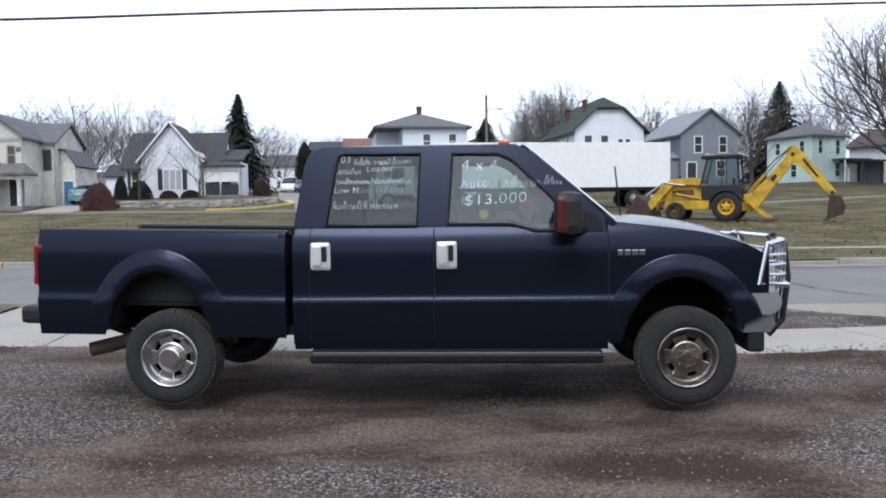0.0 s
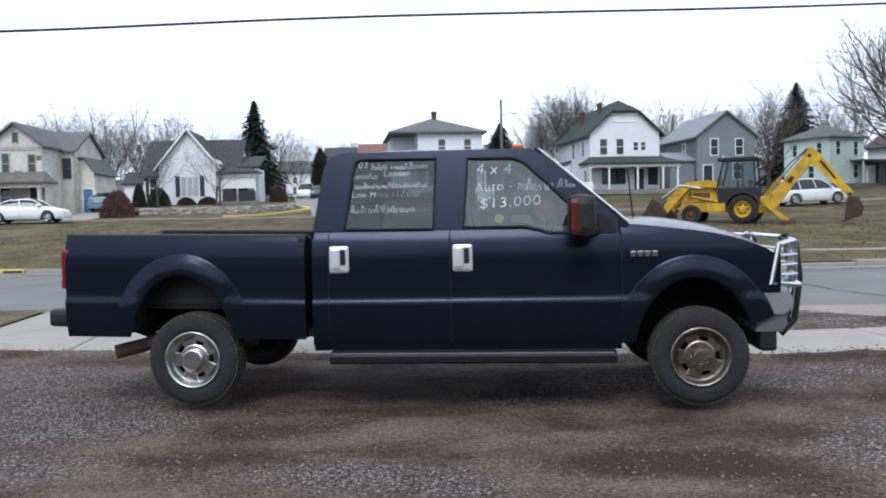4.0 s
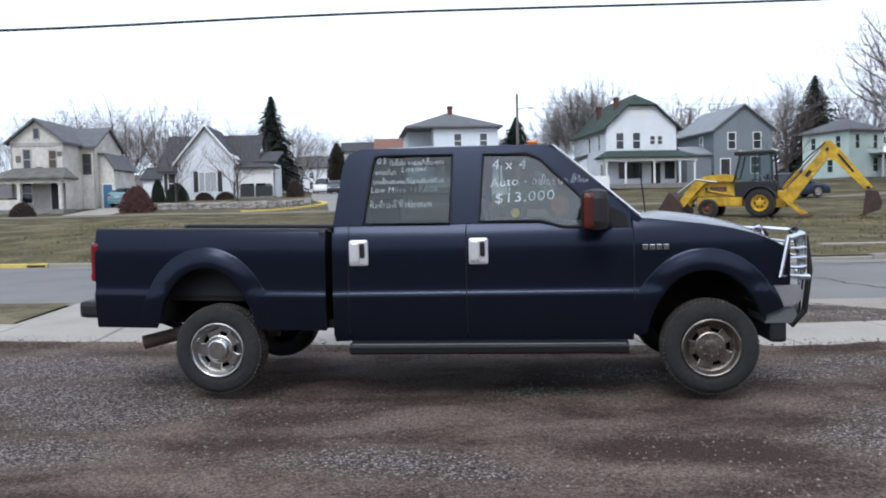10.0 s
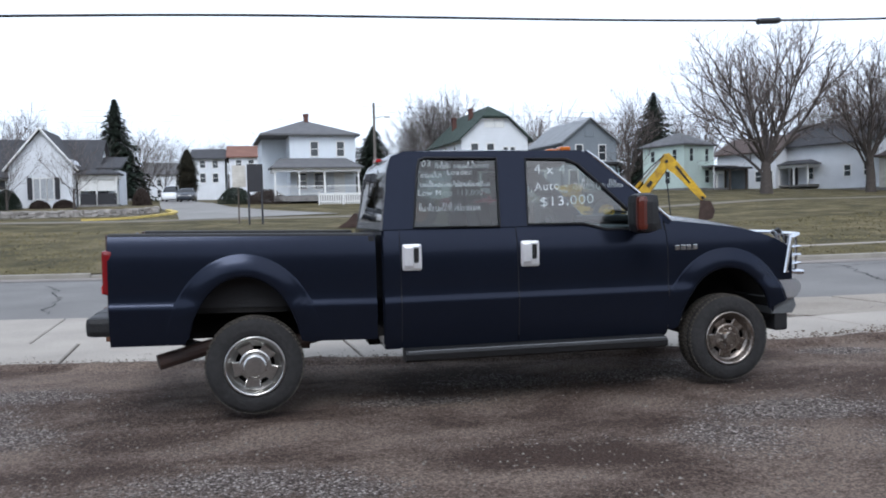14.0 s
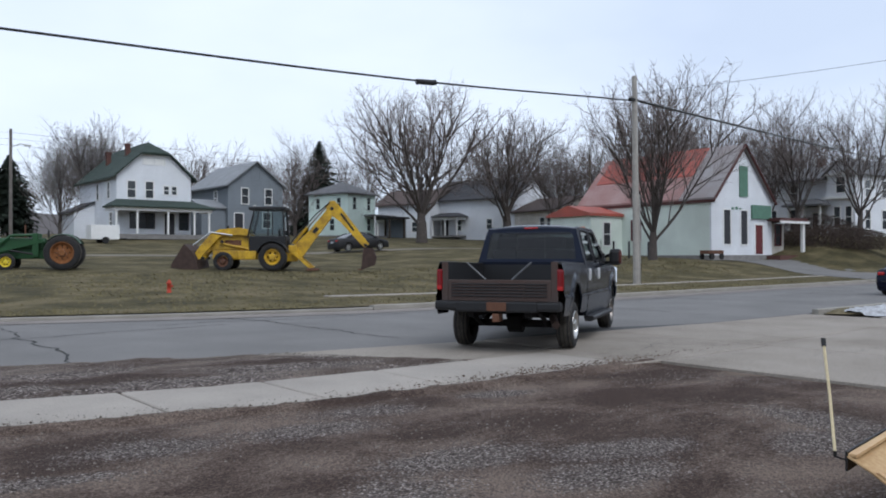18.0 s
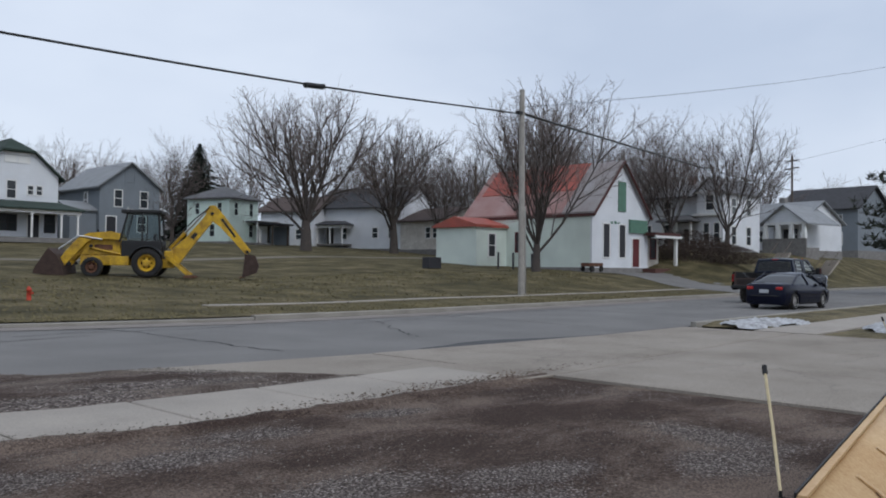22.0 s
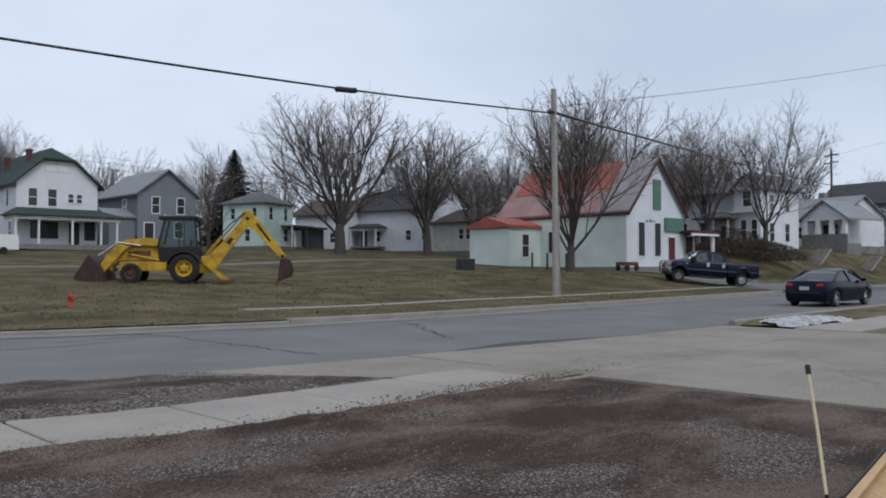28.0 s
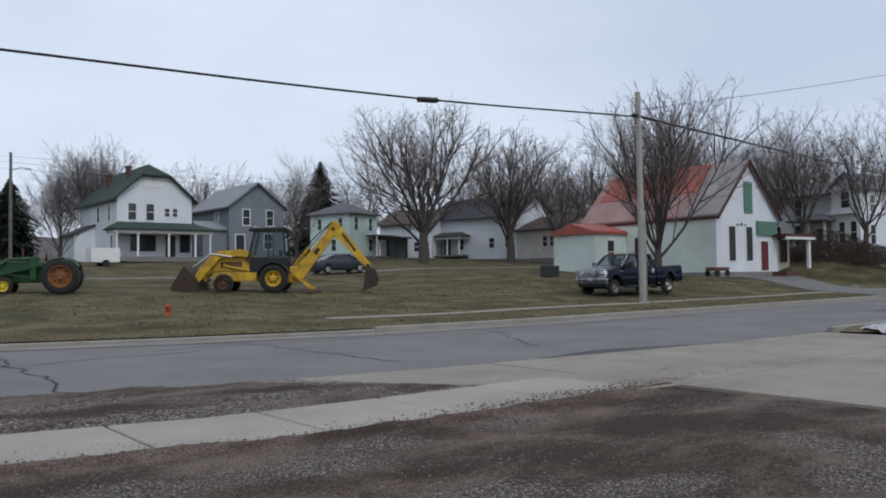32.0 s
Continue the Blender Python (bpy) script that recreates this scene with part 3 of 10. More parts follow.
def ribbon(table_fun, x0, x1, lo_off, hi_off, z0, z1, step=0.5):
    """A kerb or slab that follows a line of the plan."""
    bm = bmesh.new()
    prev = None
    for x in span(x0, x1, step):
        y = table_fun(x)
        ring = [bm.verts.new(p) for p in ((x, y + lo_off, z0), (x, y + lo_off, z1 - 0.012), (x, y + lo_off + 0.012, z1), (x, y + hi_off, z1), (x, y + hi_off, z0))]
        if prev:
            for i in range(5):
                j = (i + 1) % 5
                bm.faces.new([prev[i], prev[j], ring[j], ring[i]])
        else:
            bm.faces.new(ring)
        prev = ring
    bm.faces.new(list(reversed(prev)))
    bmesh.ops.recalc_face_normals(bm, faces=bm.faces)
    return bm


# ---- kerbs, pavements, drives ----
kerb = part("kerb_far", ribbon(far_kerb, -3, 12.9, -0.02, 0.16, -0.2, 0.09), M_KERB)
tagged(kerb, "pale worn concrete kerb along the far side of the street", "kerb", "far kerbs", "structure")
k = part("kerb_far", ribbon(far_kerb, 12.94, 47, -0.02, 0.20, -0.2, 0.14), M_KERB)
tagged(k, "pale concrete kerb, slightly higher than its neighbour", "kerb", "far kerbs", "structure")
k = part("kerb_far", ribbon(far_kerb, 58, 200, -0.02, 0.20, -0.2, 0.14, 4), M_KERB)
tagged(k, "pale concrete kerb beyond the driveway mouth", "kerb", "far kerbs", "structure")
k = part("kerb_far", ribbon(far_kerb, -9.2, -3.02, -0.02, 0.18, -0.2, 0.13), M_KERB)
tagged(k, "pale concrete kerb near the side street", "kerb", "far kerbs", "structure")
k = part("kerb_yellow", ribbon(far_kerb, -40, -9.24, -0.02, 0.18, -0.2, 0.13), M_YELLOW_KERB)
tagged(k, "kerb painted no-parking yellow", "kerb", "far kerbs", "structure")
drain = part("drain_inlet", ribbon(far_kerb, -9.9, -9.3, -0.03, -0.015, 0.02, 0.09), M_CRACK)
tagged(drain, "dark drain inlet in the yellow kerb", "drain", "", "structure")

M_GUTTER = mat("dusty_gutter_concrete", (0.215, 0.188, 0.168), 0.9, var=0.15, scale=1.0, bump=0.2, bscale=50)
pavement = thing("pavement", "sidewalk of pale concrete slabs along the lot", "pavement", kind="structure")


def slab(x0, x1, lo, hi, z1, parent, bev=0.012, material=M_CONC):
    bm = bmesh.new()
    pts = [(x0, lo(x0)), (x1, lo(x1)), (x1, hi(x1)), (x0, hi(x0))]
    cx, cy = sum(p[0] for p in pts) / 4, sum(p[1] for p in pts) / 4
    low = [bm.verts.new((x, y, -0.15)) for x, y in pts]
    mid = [bm.verts.new((x, y, z1 - bev)) for x, y in pts]
    top = [bm.verts.new((x + (cx - x) * 0.02, y + (cy - y) * 0.02, z1 + 0.004 * noise.noise((x * 3, y * 3, 1)))) for x, y in pts]
    bm.faces.new(top)
    for a, b in ((low, mid), (mid, top)):
        for i in range(4):
            j = (i + 1) % 4
            bm.faces.new([a[i], a[j], b[j], b[i]])
    return part("slab", bm, material, parent)


for i in range(-22, 5):
    x0 = 1.56 + i * 1.52
    slab(x0 + 0.01, x0 + 1.50, walk_near, walk_far, 0.035, pavement)

apron = thing("driveway", "wide pale concrete driveway apron with joints and stains", "driveway", kind="structure")


# the dirt corner runs up to a blunt point, right of which the concrete comes nearer
for x0, x1, lo, hi in ((7.9, 9.75, lambda x: 5.82 - (x - 7.9) * 0.08, walk_far),
                       (9.76, 12.6, lambda x: -14, lambda x: 5.68), (9.76, 12.6, lambda x: 5.7, near_edge),
                       (12.62, 15.8, lambda x: -14, lambda x: 5.9), (12.62, 15.8, lambda x: 5.92, near_edge),
                       (15.82, 19.9, lambda x: -14, lambda x: 6.0), (15.82, 19.9, lambda x: 6.02, near_edge)):
    slab(x0, x1, lo, hi, 0.03, apron, material=M_APRON)
k = slab(4.8, 9.74, lambda x: walk_far(x) + 0.02, lambda x: near_edge(x) + 0.02, 0.02, apron, material=M_APRON)
# cracks, tar spots and drag marks on the apron
def apron_crack(x, y, ang, length, seed, wide=0.005):
    rnd = random.Random(seed)
    verts, faces = [], []
    a = radians(ang)
    for i in range(int(length / 0.12)):
        w = wide * rnd.uniform(0.5, 1.3)
        nx, ny = -math.sin(a), math.cos(a)
        verts += [(x - nx * w, y - ny * w, 0.0375), (x + nx * w, y + ny * w, 0.0375)]
        x, y = x + 0.12 * math.cos(a), y + 0.12 * math.sin(a)
        a = radians(ang) + rnd.uniform(-0.7, 0.7)
    for i in range(len(verts) // 2 - 1):
        faces.append((2 * i, 2 * i + 2, 2 * i + 3, 2 * i + 1))
    ob = new("crack", mesh_of("crack", verts, faces, M_PATCH))
    ob.parent = apron


for i, (x, y, an, ln) in enumerate(((10.4, 6.5, 20, 2.2), (11.6, 4.6, -12, 3.0), (14.2, 3.4, 8, 2.6), (8.3, 7.6, 5, 1.6), (16.4, 2.2, 70, 2.5), (11.0, 2.4, 35, 2.8), (18.2, 4.2, 15, 1.8))):
    apron_crack(x, y, an, ln, 40 + i)

# low drive left of the gravel strip
drive_l = thing("driveway", "short concrete drive crossing the verge", "driveway", kind="structure")
for x0, x1 in ((-4.7, -2.1), (-2.08, 0.62)):
    slab(x0, x1, lambda x: walk_far(x) + 0.01, lambda x: near_edge(x) + 0.1, 0.03, drive_l)
def strip_far(x):
    return max(walk_far(x) + 0.01, near_edge(x) - max(0, (x - 5.6)) * 0.95 + 0.12 * noise.noise((x * 3, 1, 0)))


def strip_z(x, y):
    rim = smooth01((y - walk_far(x) + 0.06) / 0.3) * smooth01((strip_far(x) - y) / 0.3 if x > 4.6 else 1.0)
    return 0.029 + rim * (0.032 + 0.022 * noise.noise((x * 2.3, y * 2.3, 5)) + 0.010 * noise.noise((x * 9, y * 9, 2)))


strip = sheet("gravel_strip", span(0.62, 8.4, 0.1), lambda x: walk_far(x) - 0.06, strip_far, 24, strip_z, M_STRIP, "loose stone gravel strip between sidewalk and street", "gravel strip")
# dirt and stones dragged over the sidewalk's edge
def spill(x):
    return 0.02 + 0.10 * max(0, noise.noise((x * 5.0, 0, 3))) + 0.75 * max(0, noise.noise((x * 0.9, 0, 7.7))) * (1 if x > 2.6 else 0.35) + 0.16 * noise.noise((x * 2.6, 2, 3)) * (x > 4)


dirt = sheet("dirt_spill", span(-4.6, 9.72, 0.06), lambda x: walk_near(x) - 0.22, lambda x: walk_near(x) + max(0.0, spill(x)), 8,
             lambda x, y: 0.041 + (lot_z(x, walk_near(x) - 0.22) - 0.012 - 0.041) * (1 - smooth01((y - walk_near(x) + 0.22) / 0.2)) + 0.006 * noise.noise((x * 8, y * 8, 0)), M_LOT, "dirt and stones spilt over the sidewalk edge", "dirt")
verge_l = sheet("verge", span(-40, -4.72, 1.0), walk_far, near_edge, 6, lambda x, y: 0.04 + 0.02 * noise.noise((x, y, 4)), M_VERGE, "scruffy brown grass verge beside the street", "verge")

# the grass island and sidewalk on the other side of the apron
isl = sheet("verge", span(20.6, 120, 0.8), lambda x: 7.0 + 1.4 * (1 - smooth01((x - 20.6) / 0.8)), lambda x: near_edge(x) - 0.12, 8, lambda x, y: 0.015 + (0.085 + 0.03 * noise.noise((x, y, 6))) * smooth01((x - 20.6) / 0.6) * smooth01((y - 7.0 - 1.4 * (1 - smooth01((x - 20.6) / 0.8)) + 0.02) / 0.35), M_VERGE, "worn grass verge with a rounded end", "verge")
k = part("kerb_near", ribbon(near_edge, 20.3, 120, -0.14, 0.02, -0.2, 0.13, 1.0), M_KERB)
tagged(k, "pale concrete kerb along the near side of the street", "kerb", "near kerbs", "structure")
walk2 = thing("pavement", "concrete sidewalk beyond the driveway apron", "pavement", kind="structure")
for i in range(24):
    x0 = 19.95 + i * 1.52
    slab(x0, x0 + 1.49, lambda x: 5.5, lambda x: 6.95, 0.05, walk2)
front_lawn = sheet("verge", span(20.0, 120, 1.0), lambda x: -14, lambda x: 5.45, 20, lambda x, y: 0.02 + (0.05 + 0.04 * noise.noise((x * 0.7, y * 0.7, 8))) * smooth01((x - 20.0) / 0.8) * smooth01((5.47 - y) / 0.4), M_VERGE, "patchy front grass with snow remains", "verge")

# far sidewalk: a half-grown strip of concrete in the lawn
far_walk = thing("pavement", "narrow old sidewalk half grown over by the lawn", "pavement", kind="structure")
for i in range(40):
    x0 = 13.6 + i * 0.9
    bm = bmesh.new()
    w = 0.35
    q = [(x, far_kerb(x) + 3.4 + o) for x, o in ((x0, 0), (x0 + 0.88, 0), (x0 + 0.88, w), (x0, w))]
    lo = [bm.verts.new((x, y, land(x, y) - 0.05)) for x, y in q]
    hi = [bm.verts.new((x, y, land(x, y) + 0.025)) for x, y in q]
    bm.faces.new(hi)
    for a in range(4):
        b = (a + 1) % 4
        bm.faces.new([lo[a], lo[b], hi[b], hi[a]])
    part("slab", bm, M_CONC, far_walk)

# pale gutter along the far kerb
gutter = sheet("gutter", span(-9, 46.8, 0.4), lambda x: far_kerb(x) - 1.15, lambda x: far_kerb(x) - 0.03, 4, lambda x, y: 0.012 + 0.03 * math.sin(math.pi * max(0, min(1, (y - near_edge(x)) / (far_kerb(x) - near_edge(x))))), M_GUTTER, "pale dusty concrete gutter beside the kerb", "gutter")

# asphalt wear: patches, cracks and a dark edge along the concrete
patch = sheet("road_patch", span(10.9, 21.0, 0.3), lambda x: near_edge(x) + 0.0, lambda x: near_edge(x) + 0.1 + 0.5 * math.exp(-((x - 13) / 1.5) ** 2) + 0.06 * noise.noise((x * 2, 0, 0)), 3, lambda x, y: 0.022, M_PATCH, "dark asphalt patch along the driveway edge", "road patch")


def crack(x, y, ang, length, seed):
    rnd = random.Random(seed)
    verts, faces = [], []
    a = radians(ang)
    for i in range(int(length / 0.25)):
        w = 0.008 + 0.02 * rnd.random()
        zz = 0.03 * math.sin(math.pi * max(0, min(1, (y - near_edge(x)) / (far_kerb(x) - near_edge(x))))) + 0.006
        nx, ny = -math.sin(a), math.cos(a)
        verts += [(x - nx * w, y - ny * w, zz), (x + nx * w, y + ny * w, zz)]
        x, y = x + 0.25 * math.cos(a), y + 0.25 * math.sin(a)
        a = radians(ang) + rnd.uniform(-0.5, 0.5)
    for i in range(len(verts) // 2 - 1):
        faces.append((2 * i, 2 * i + 2, 2 * i + 3, 2 * i + 1))
    ob = new("crack", mesh_of("crack", verts, faces, M_CRACK))
    ob.parent = road
    return ob


for i, (x, y, an, ln) in enumerate([(3.4, 10.6, 82, 8.4), (8.9, 10.6, 96, 8.2), (12.6, 11.0, 60, 6), (18, 10.2, 88, 8.5), (2.2, 14.8, 8, 6), (6.5, 16.0, -6, 9), (14, 14.6, 4, 12), (24, 10.2, 95, 8.5), (-2.5, 13.0, 95, 7), (28, 13.9, 2, 14), (33, 10, 85, 9)]):
    crack(x, y, an, ln, i)

# the street before the houses, and the one that climbs the hill from it
def street(name, pts, halves, label, material=M_ROAD, lift=0.05):
    sv, sf = [], []
    for (xa, ya), (xb, yb), ha, hb in zip(pts, pts[1:], halves, halves[1:]):
        n = max(1, round(math.hypot(xb - xa, yb - ya) / 2.5))
        d = Vector((xb - xa, yb - ya, 0)).normalized()
        for i in range(n + (1 if (xb, yb) == pts[-1] else 0)):
            x, y = xa + (xb - xa) * i / n, ya + (yb - ya) * i / n
            half = ha + (hb - ha) * i / n
            for o in (-half, 0, half):
                px, py = x - d.y * o, y + d.x * o
                sv.append((px, py, land(px, py) + lift))
    for i in range(len(sv) // 3 - 1):
        for k2 in range(2):
            p = i * 3 + k2
            sf.append((p, p + 1, p + 4, p + 3))
    return tagged(new(name, mesh_of(name, sv, sf, material, True)), label, "road", "", "structure")


street("back_street", [(-70, 51.5), (-30, 50.2), (0, 50), (40, 50), (90, 50)], (1.0,) * 5, "narrow dusty lane before the row of houses", M_LANE, 0.02)
street("hill_street", [(3.6, 51.3), (1.4, 57.5), (-0.6, 64), (-1.5, 72), (-2.8, 90), (-4.2, 130), (-5.4, 170)], (5.4, 3.4, 2.6, 2.2, 1.8, 1.8, 1.8), "narrow grey side street climbing the hill", M_HILL)


def kerb_line(pts, width, rise):
    """A kerb along a bent line over the land."""
    bm = bmesh.new()
    prev = None
    for i, (x, y) in enumerate(pts):
        (xa, ya), (xb, yb) = pts[max(0, i - 1)], pts[min(len(pts) - 1, i + 1)]
        d = Vector((xb - xa, yb - ya, 0)).normalized() * width * 0.5
        z = land(x, y)
        ring = [bm.verts.new(p) for p in ((x + d.y, y - d.x, z - 0.2), (x + d.y, y - d.x, z + rise), (x - d.y, y + d.x, z + rise), (x - d.y, y + d.x, z - 0.2))]
        if prev:
            for q in range(4):
                bm.faces.new([prev[q], prev[(q + 1) % 4], ring[(q + 1) % 4], ring[q]])
        else:
            bm.faces.new(list(reversed(ring)))
        prev = ring
    bm.faces.new(prev)
    bmesh.ops.recalc_face_normals(bm, faces=bm.faces)
    return bm


k = part("kerb_yellow", kerb_line([(-7.2, 51.8), (-6.5, 51.9), (-4.6, 52.9), (-3.3, 54.7), (-2.3, 56.8), (-2.0, 58.0), (-2.15, 59.5), (-2.6, 61.5)], 0.4, 0.13), M_YELLOW_KERB)
tagged(k, "yellow painted kerb curving into the side street", "kerb", "", "structure")
# driveway of the red-roofed house
dv, df = [], []
for i, t in enumerate(span(0, 1, 1 / 16)):
    y = 18.5 + t * 13
    x0 = 47.5 + 3.5 * smooth01(t * 1.2)
    for o in span(0, 10.5 + 4 * t, 3.5)[:4]:
        if i == 0:
            dv.append((x0 - 0.5 + o * 1.05, far_kerb(x0 + o) - 0.35, 0.026))
        else:
            dv.append((x0 + o * (1 + 0.35 * t), y, land(x0 + o, y) + 0.03))
for i in range(16):
    for k2 in range(3):
        p = i * 4 + k2
        df.append((p, p + 1, p + 5, p + 4))
tagged(new("driveway", mesh_of("driveway", dv, df, M_ROAD, True)), "grey gravelled asphalt driveway beside the red-roofed house", "driveway", "", "structure")


# ---- houses ----
def siding(name, col, pitch=0.15, var=0.08, dark=0.72):
    return lined(mat(name, col, 0.75, var=var, scale=0.6, bump=0.05), 2, pitch, 0.01, 0.15, dark)


M_SHINGLE_GREEN = lined(mat("green_shingles", (0.034, 0.052, 0.042), 0.9, var=0.2, scale=1.5), 2, 0.14, 0.01, 0.2, 0.7)
M_SHINGLE_GREY = lined(mat("grey_shingles", (0.13, 0.13, 0.135), 0.9, var=0.15, scale=1.5), 2, 0.14, 0.01, 0.2, 0.75)
M_SHINGLE_DARK = lined(mat("dark_shingles", (0.055, 0.055, 0.06), 0.9, var=0.15, scale=1.5), 2, 0.14, 0.01, 0.2, 0.75)
M_SHINGLE_TIN = lined(mat("pale_grey_roof", (0.24, 0.25, 0.26), 0.7, var=0.12, scale=1.0), 0, 0.5, 0.02, 0.08, 0.8)
M_SIDE_WHITE = siding("white_siding", (0.72, 0.74, 0.77), var=0.09)
M_SIDE_BLUEWHITE = siding("bluish_white_siding", (0.66, 0.70, 0.74), var=0.06)
M_OLDTRIM = mat("greyed_trim", (0.40, 0.385, 0.36), 0.9, var=0.2, scale=2, dark=(0.2, 0.185, 0.17))
M_SIDE_CREAM = lined(mat("weathered_cream_siding", (0.62, 0.595, 0.545), 0.9, var=0.15, scale=0.9, bump=0.1, bscale=3.2, dark=(0.42, 0.385, 0.335)), 2, 0.15, 0.01, 0.15, 0.72)
M_SIDE_GREY = siding("slate_grey_siding", (0.20, 0.225, 0.25))
M_SIDE_MINT = siding("mint_siding", (0.64, 0.76, 0.70))
M_SIDE_PALEMINT = siding("pale_mint_siding", (0.68, 0.75, 0.68), var=0.10)
M_FOUND = mat("foundation_stone", (0.22, 0.21, 0.2), 0.95, var=0.2, scale=3)
M_DOOR_RED = mat("red_door_paint", (0.12, 0.022, 0.024), 0.6, var=0.1)
M_GREEN_SHUT = mat("green_board", (0.10, 0.20, 0.145), 0.7, var=0.1)
M_DOOR_BLUE = mat("blue_door_paint", (0.06, 0.16, 0.28), 0.6, var=0.1)


def window(parent, x, y, z, w, h, face, frame=M_TRIM, pane=M_GLASS, shutters=None, mullion=True):
    """A sash window on a wall. face: f front, b back, l left, r right; x runs along the wall, y is the wall's plane."""
    turn = {"f": 0, "r": 90, "b": 180, "l": -90}[face]
    m = {"f": pose(x, y, z), "l": pose(y, abs(x), z, 0, 0, -90), "r": pose(y, x, z, 0, 0, 90), "b": pose(x, y, z, 0, 0, 180)}[face]
    t = 0.09
    bm = bmesh.new()
    box(bm, -w / 2 - t, w / 2 + t, -0.05, 0.03, -t, 0)
    box(bm, -w / 2 - t, w / 2 + t, -0.05, 0.03, h, h + t)
    box(bm, -w / 2 - t, -w / 2, -0.05, 0.03, 0, h)
    box(bm, w / 2, w / 2 + t, -0.05, 0.03, 0, h)
    if mullion:
        box(bm, -w / 2, w / 2, -0.035, 0.03, h * 0.5 - 0.03, h * 0.5 + 0.03)
    win = part("window", bm, frame, parent)
    win.matrix_basis = m
    g = part("pane", boxed(-w / 2, w / 2, -0.012, 0.03, 0, h), pane, win, "dark window glass")
    if shutters:
        for sx in (-1, 1):
            a = sx * (w / 2 + t + 0.02)
            bm = bmesh.new()
            lo, hi = (a - 0.42, a) if sx < 0 else (a, a + 0.42)
            box(bm, lo, hi, -0.06, 0.0, -0.05, h + 0.05)
            for k3 in range(7):
                box(bm, lo + 0.05, hi - 0.05, -0.075, -0.055, h * (k3 + 0.15) / 7, h * (k3 + 0.7) / 7)
            part("shutter", bm, shutters, win, "dark louvred shutter")
    return win


def gable_roof(w, d, eave, ridge, along, over=0.35, thick=0.16, x0=0.0, y0=0.0, clip=0.0):
    """Roof slabs and gable triangles. along: the ridge's axis. clip: how far the ridge ends slope back (a clipped gable)."""
    bm = bmesh.new()
    if along == "y":
        mid = x0 + w / 2
        s = (ridge - eave) / (w / 2)
        eo = eave - over * s
        ya, yb = y0 - over, y0 + d + over
        for sx in (-1, 1):
            xe = mid + sx * (w / 2 + over)
            q = [(xe, ya, eo), (xe, yb, eo), (mid, yb - 0, ridge), (mid, ya + clip * 1.6, ridge)]
            if clip:
                q.append((mid + sx * clip, ya, ridge - clip * s))
            lo = [bm.verts.new(p) for p in q]
            hi = [bm.verts.new((p[0], p[1], p[2] + thick)) for p in q]
            bm.faces.new(lo)
            bm.faces.new(list(reversed(hi)))
            for i in range(len(q)):
                j = (i + 1) % len(q)
                bm.faces.new([lo[j], lo[i], hi[i], hi[j]])
        if clip:
            q = [(mid - clip, ya, ridge - clip * s), (mid + clip, ya, ridge - clip * s), (mid, ya + clip * 1.6, ridge)]
            lo = [bm.verts.new(p) for p in q]
            hi = [bm.verts.new((p[0], p[1] - 0.02, p[2] + thick)) for p in q]
            bm.faces.new(lo)
            bm.faces.new(list(reversed(hi)))
            for i in range(3):
                j = (i + 1) % 3
                bm.faces.new([lo[j], lo[i], hi[i], hi[j]])
    else:
        mid = y0 + d / 2
        s = (ridge - eave) / (d / 2)
        eo = eave - over * s
        xa, xb = x0 - over, x0 + w + over
        for sy in (-1, 1):
            ye = mid + sy * (d / 2 + over)
            q = [(xa, ye, eo), (xb, ye, eo), (xb, mid, ridge), (xa, mid, ridge)]
            lo = [bm.verts.new(p) for p in q]
            hi = [bm.verts.new((p[0], p[1], p[2] + thick)) for p in q]
            bm.faces.new(lo)
            bm.faces.new(list(reversed(hi)))
            for i in range(4):
                j = (i + 1) % 4
                bm.faces.new([lo[j], lo[i], hi[i], hi[j]])
    bmesh.ops.recalc_face_normals(bm, faces=bm.faces)
    return bm


def gable_wall(w, d, h, ridge, along, x0=0.0, y0=0.0, z0=0.0, clip=0.0):
    """Walls with gable ends up to the ridge."""
    if along == "y":
        top = [(x0 + w, h), (x0 + w / 2, ridge), (x0, h)]
        if clip:
            s = (ridge - h) / (w / 2)
            top = [(x0 + w, h), (x0 + w / 2 + clip, ridge - clip * s), (x0 + w / 2 - clip, ridge - clip * s), (x0, h)]
        return prism([(x0, z0), (x0 + w, z0)] + top, "y", y0, y0 + d)
    return prism([(y0, z0), (y0 + d, z0), (y0 + d, h), (y0 + d / 2, ridge), (y0, h)], "x", x0, x0 + w)


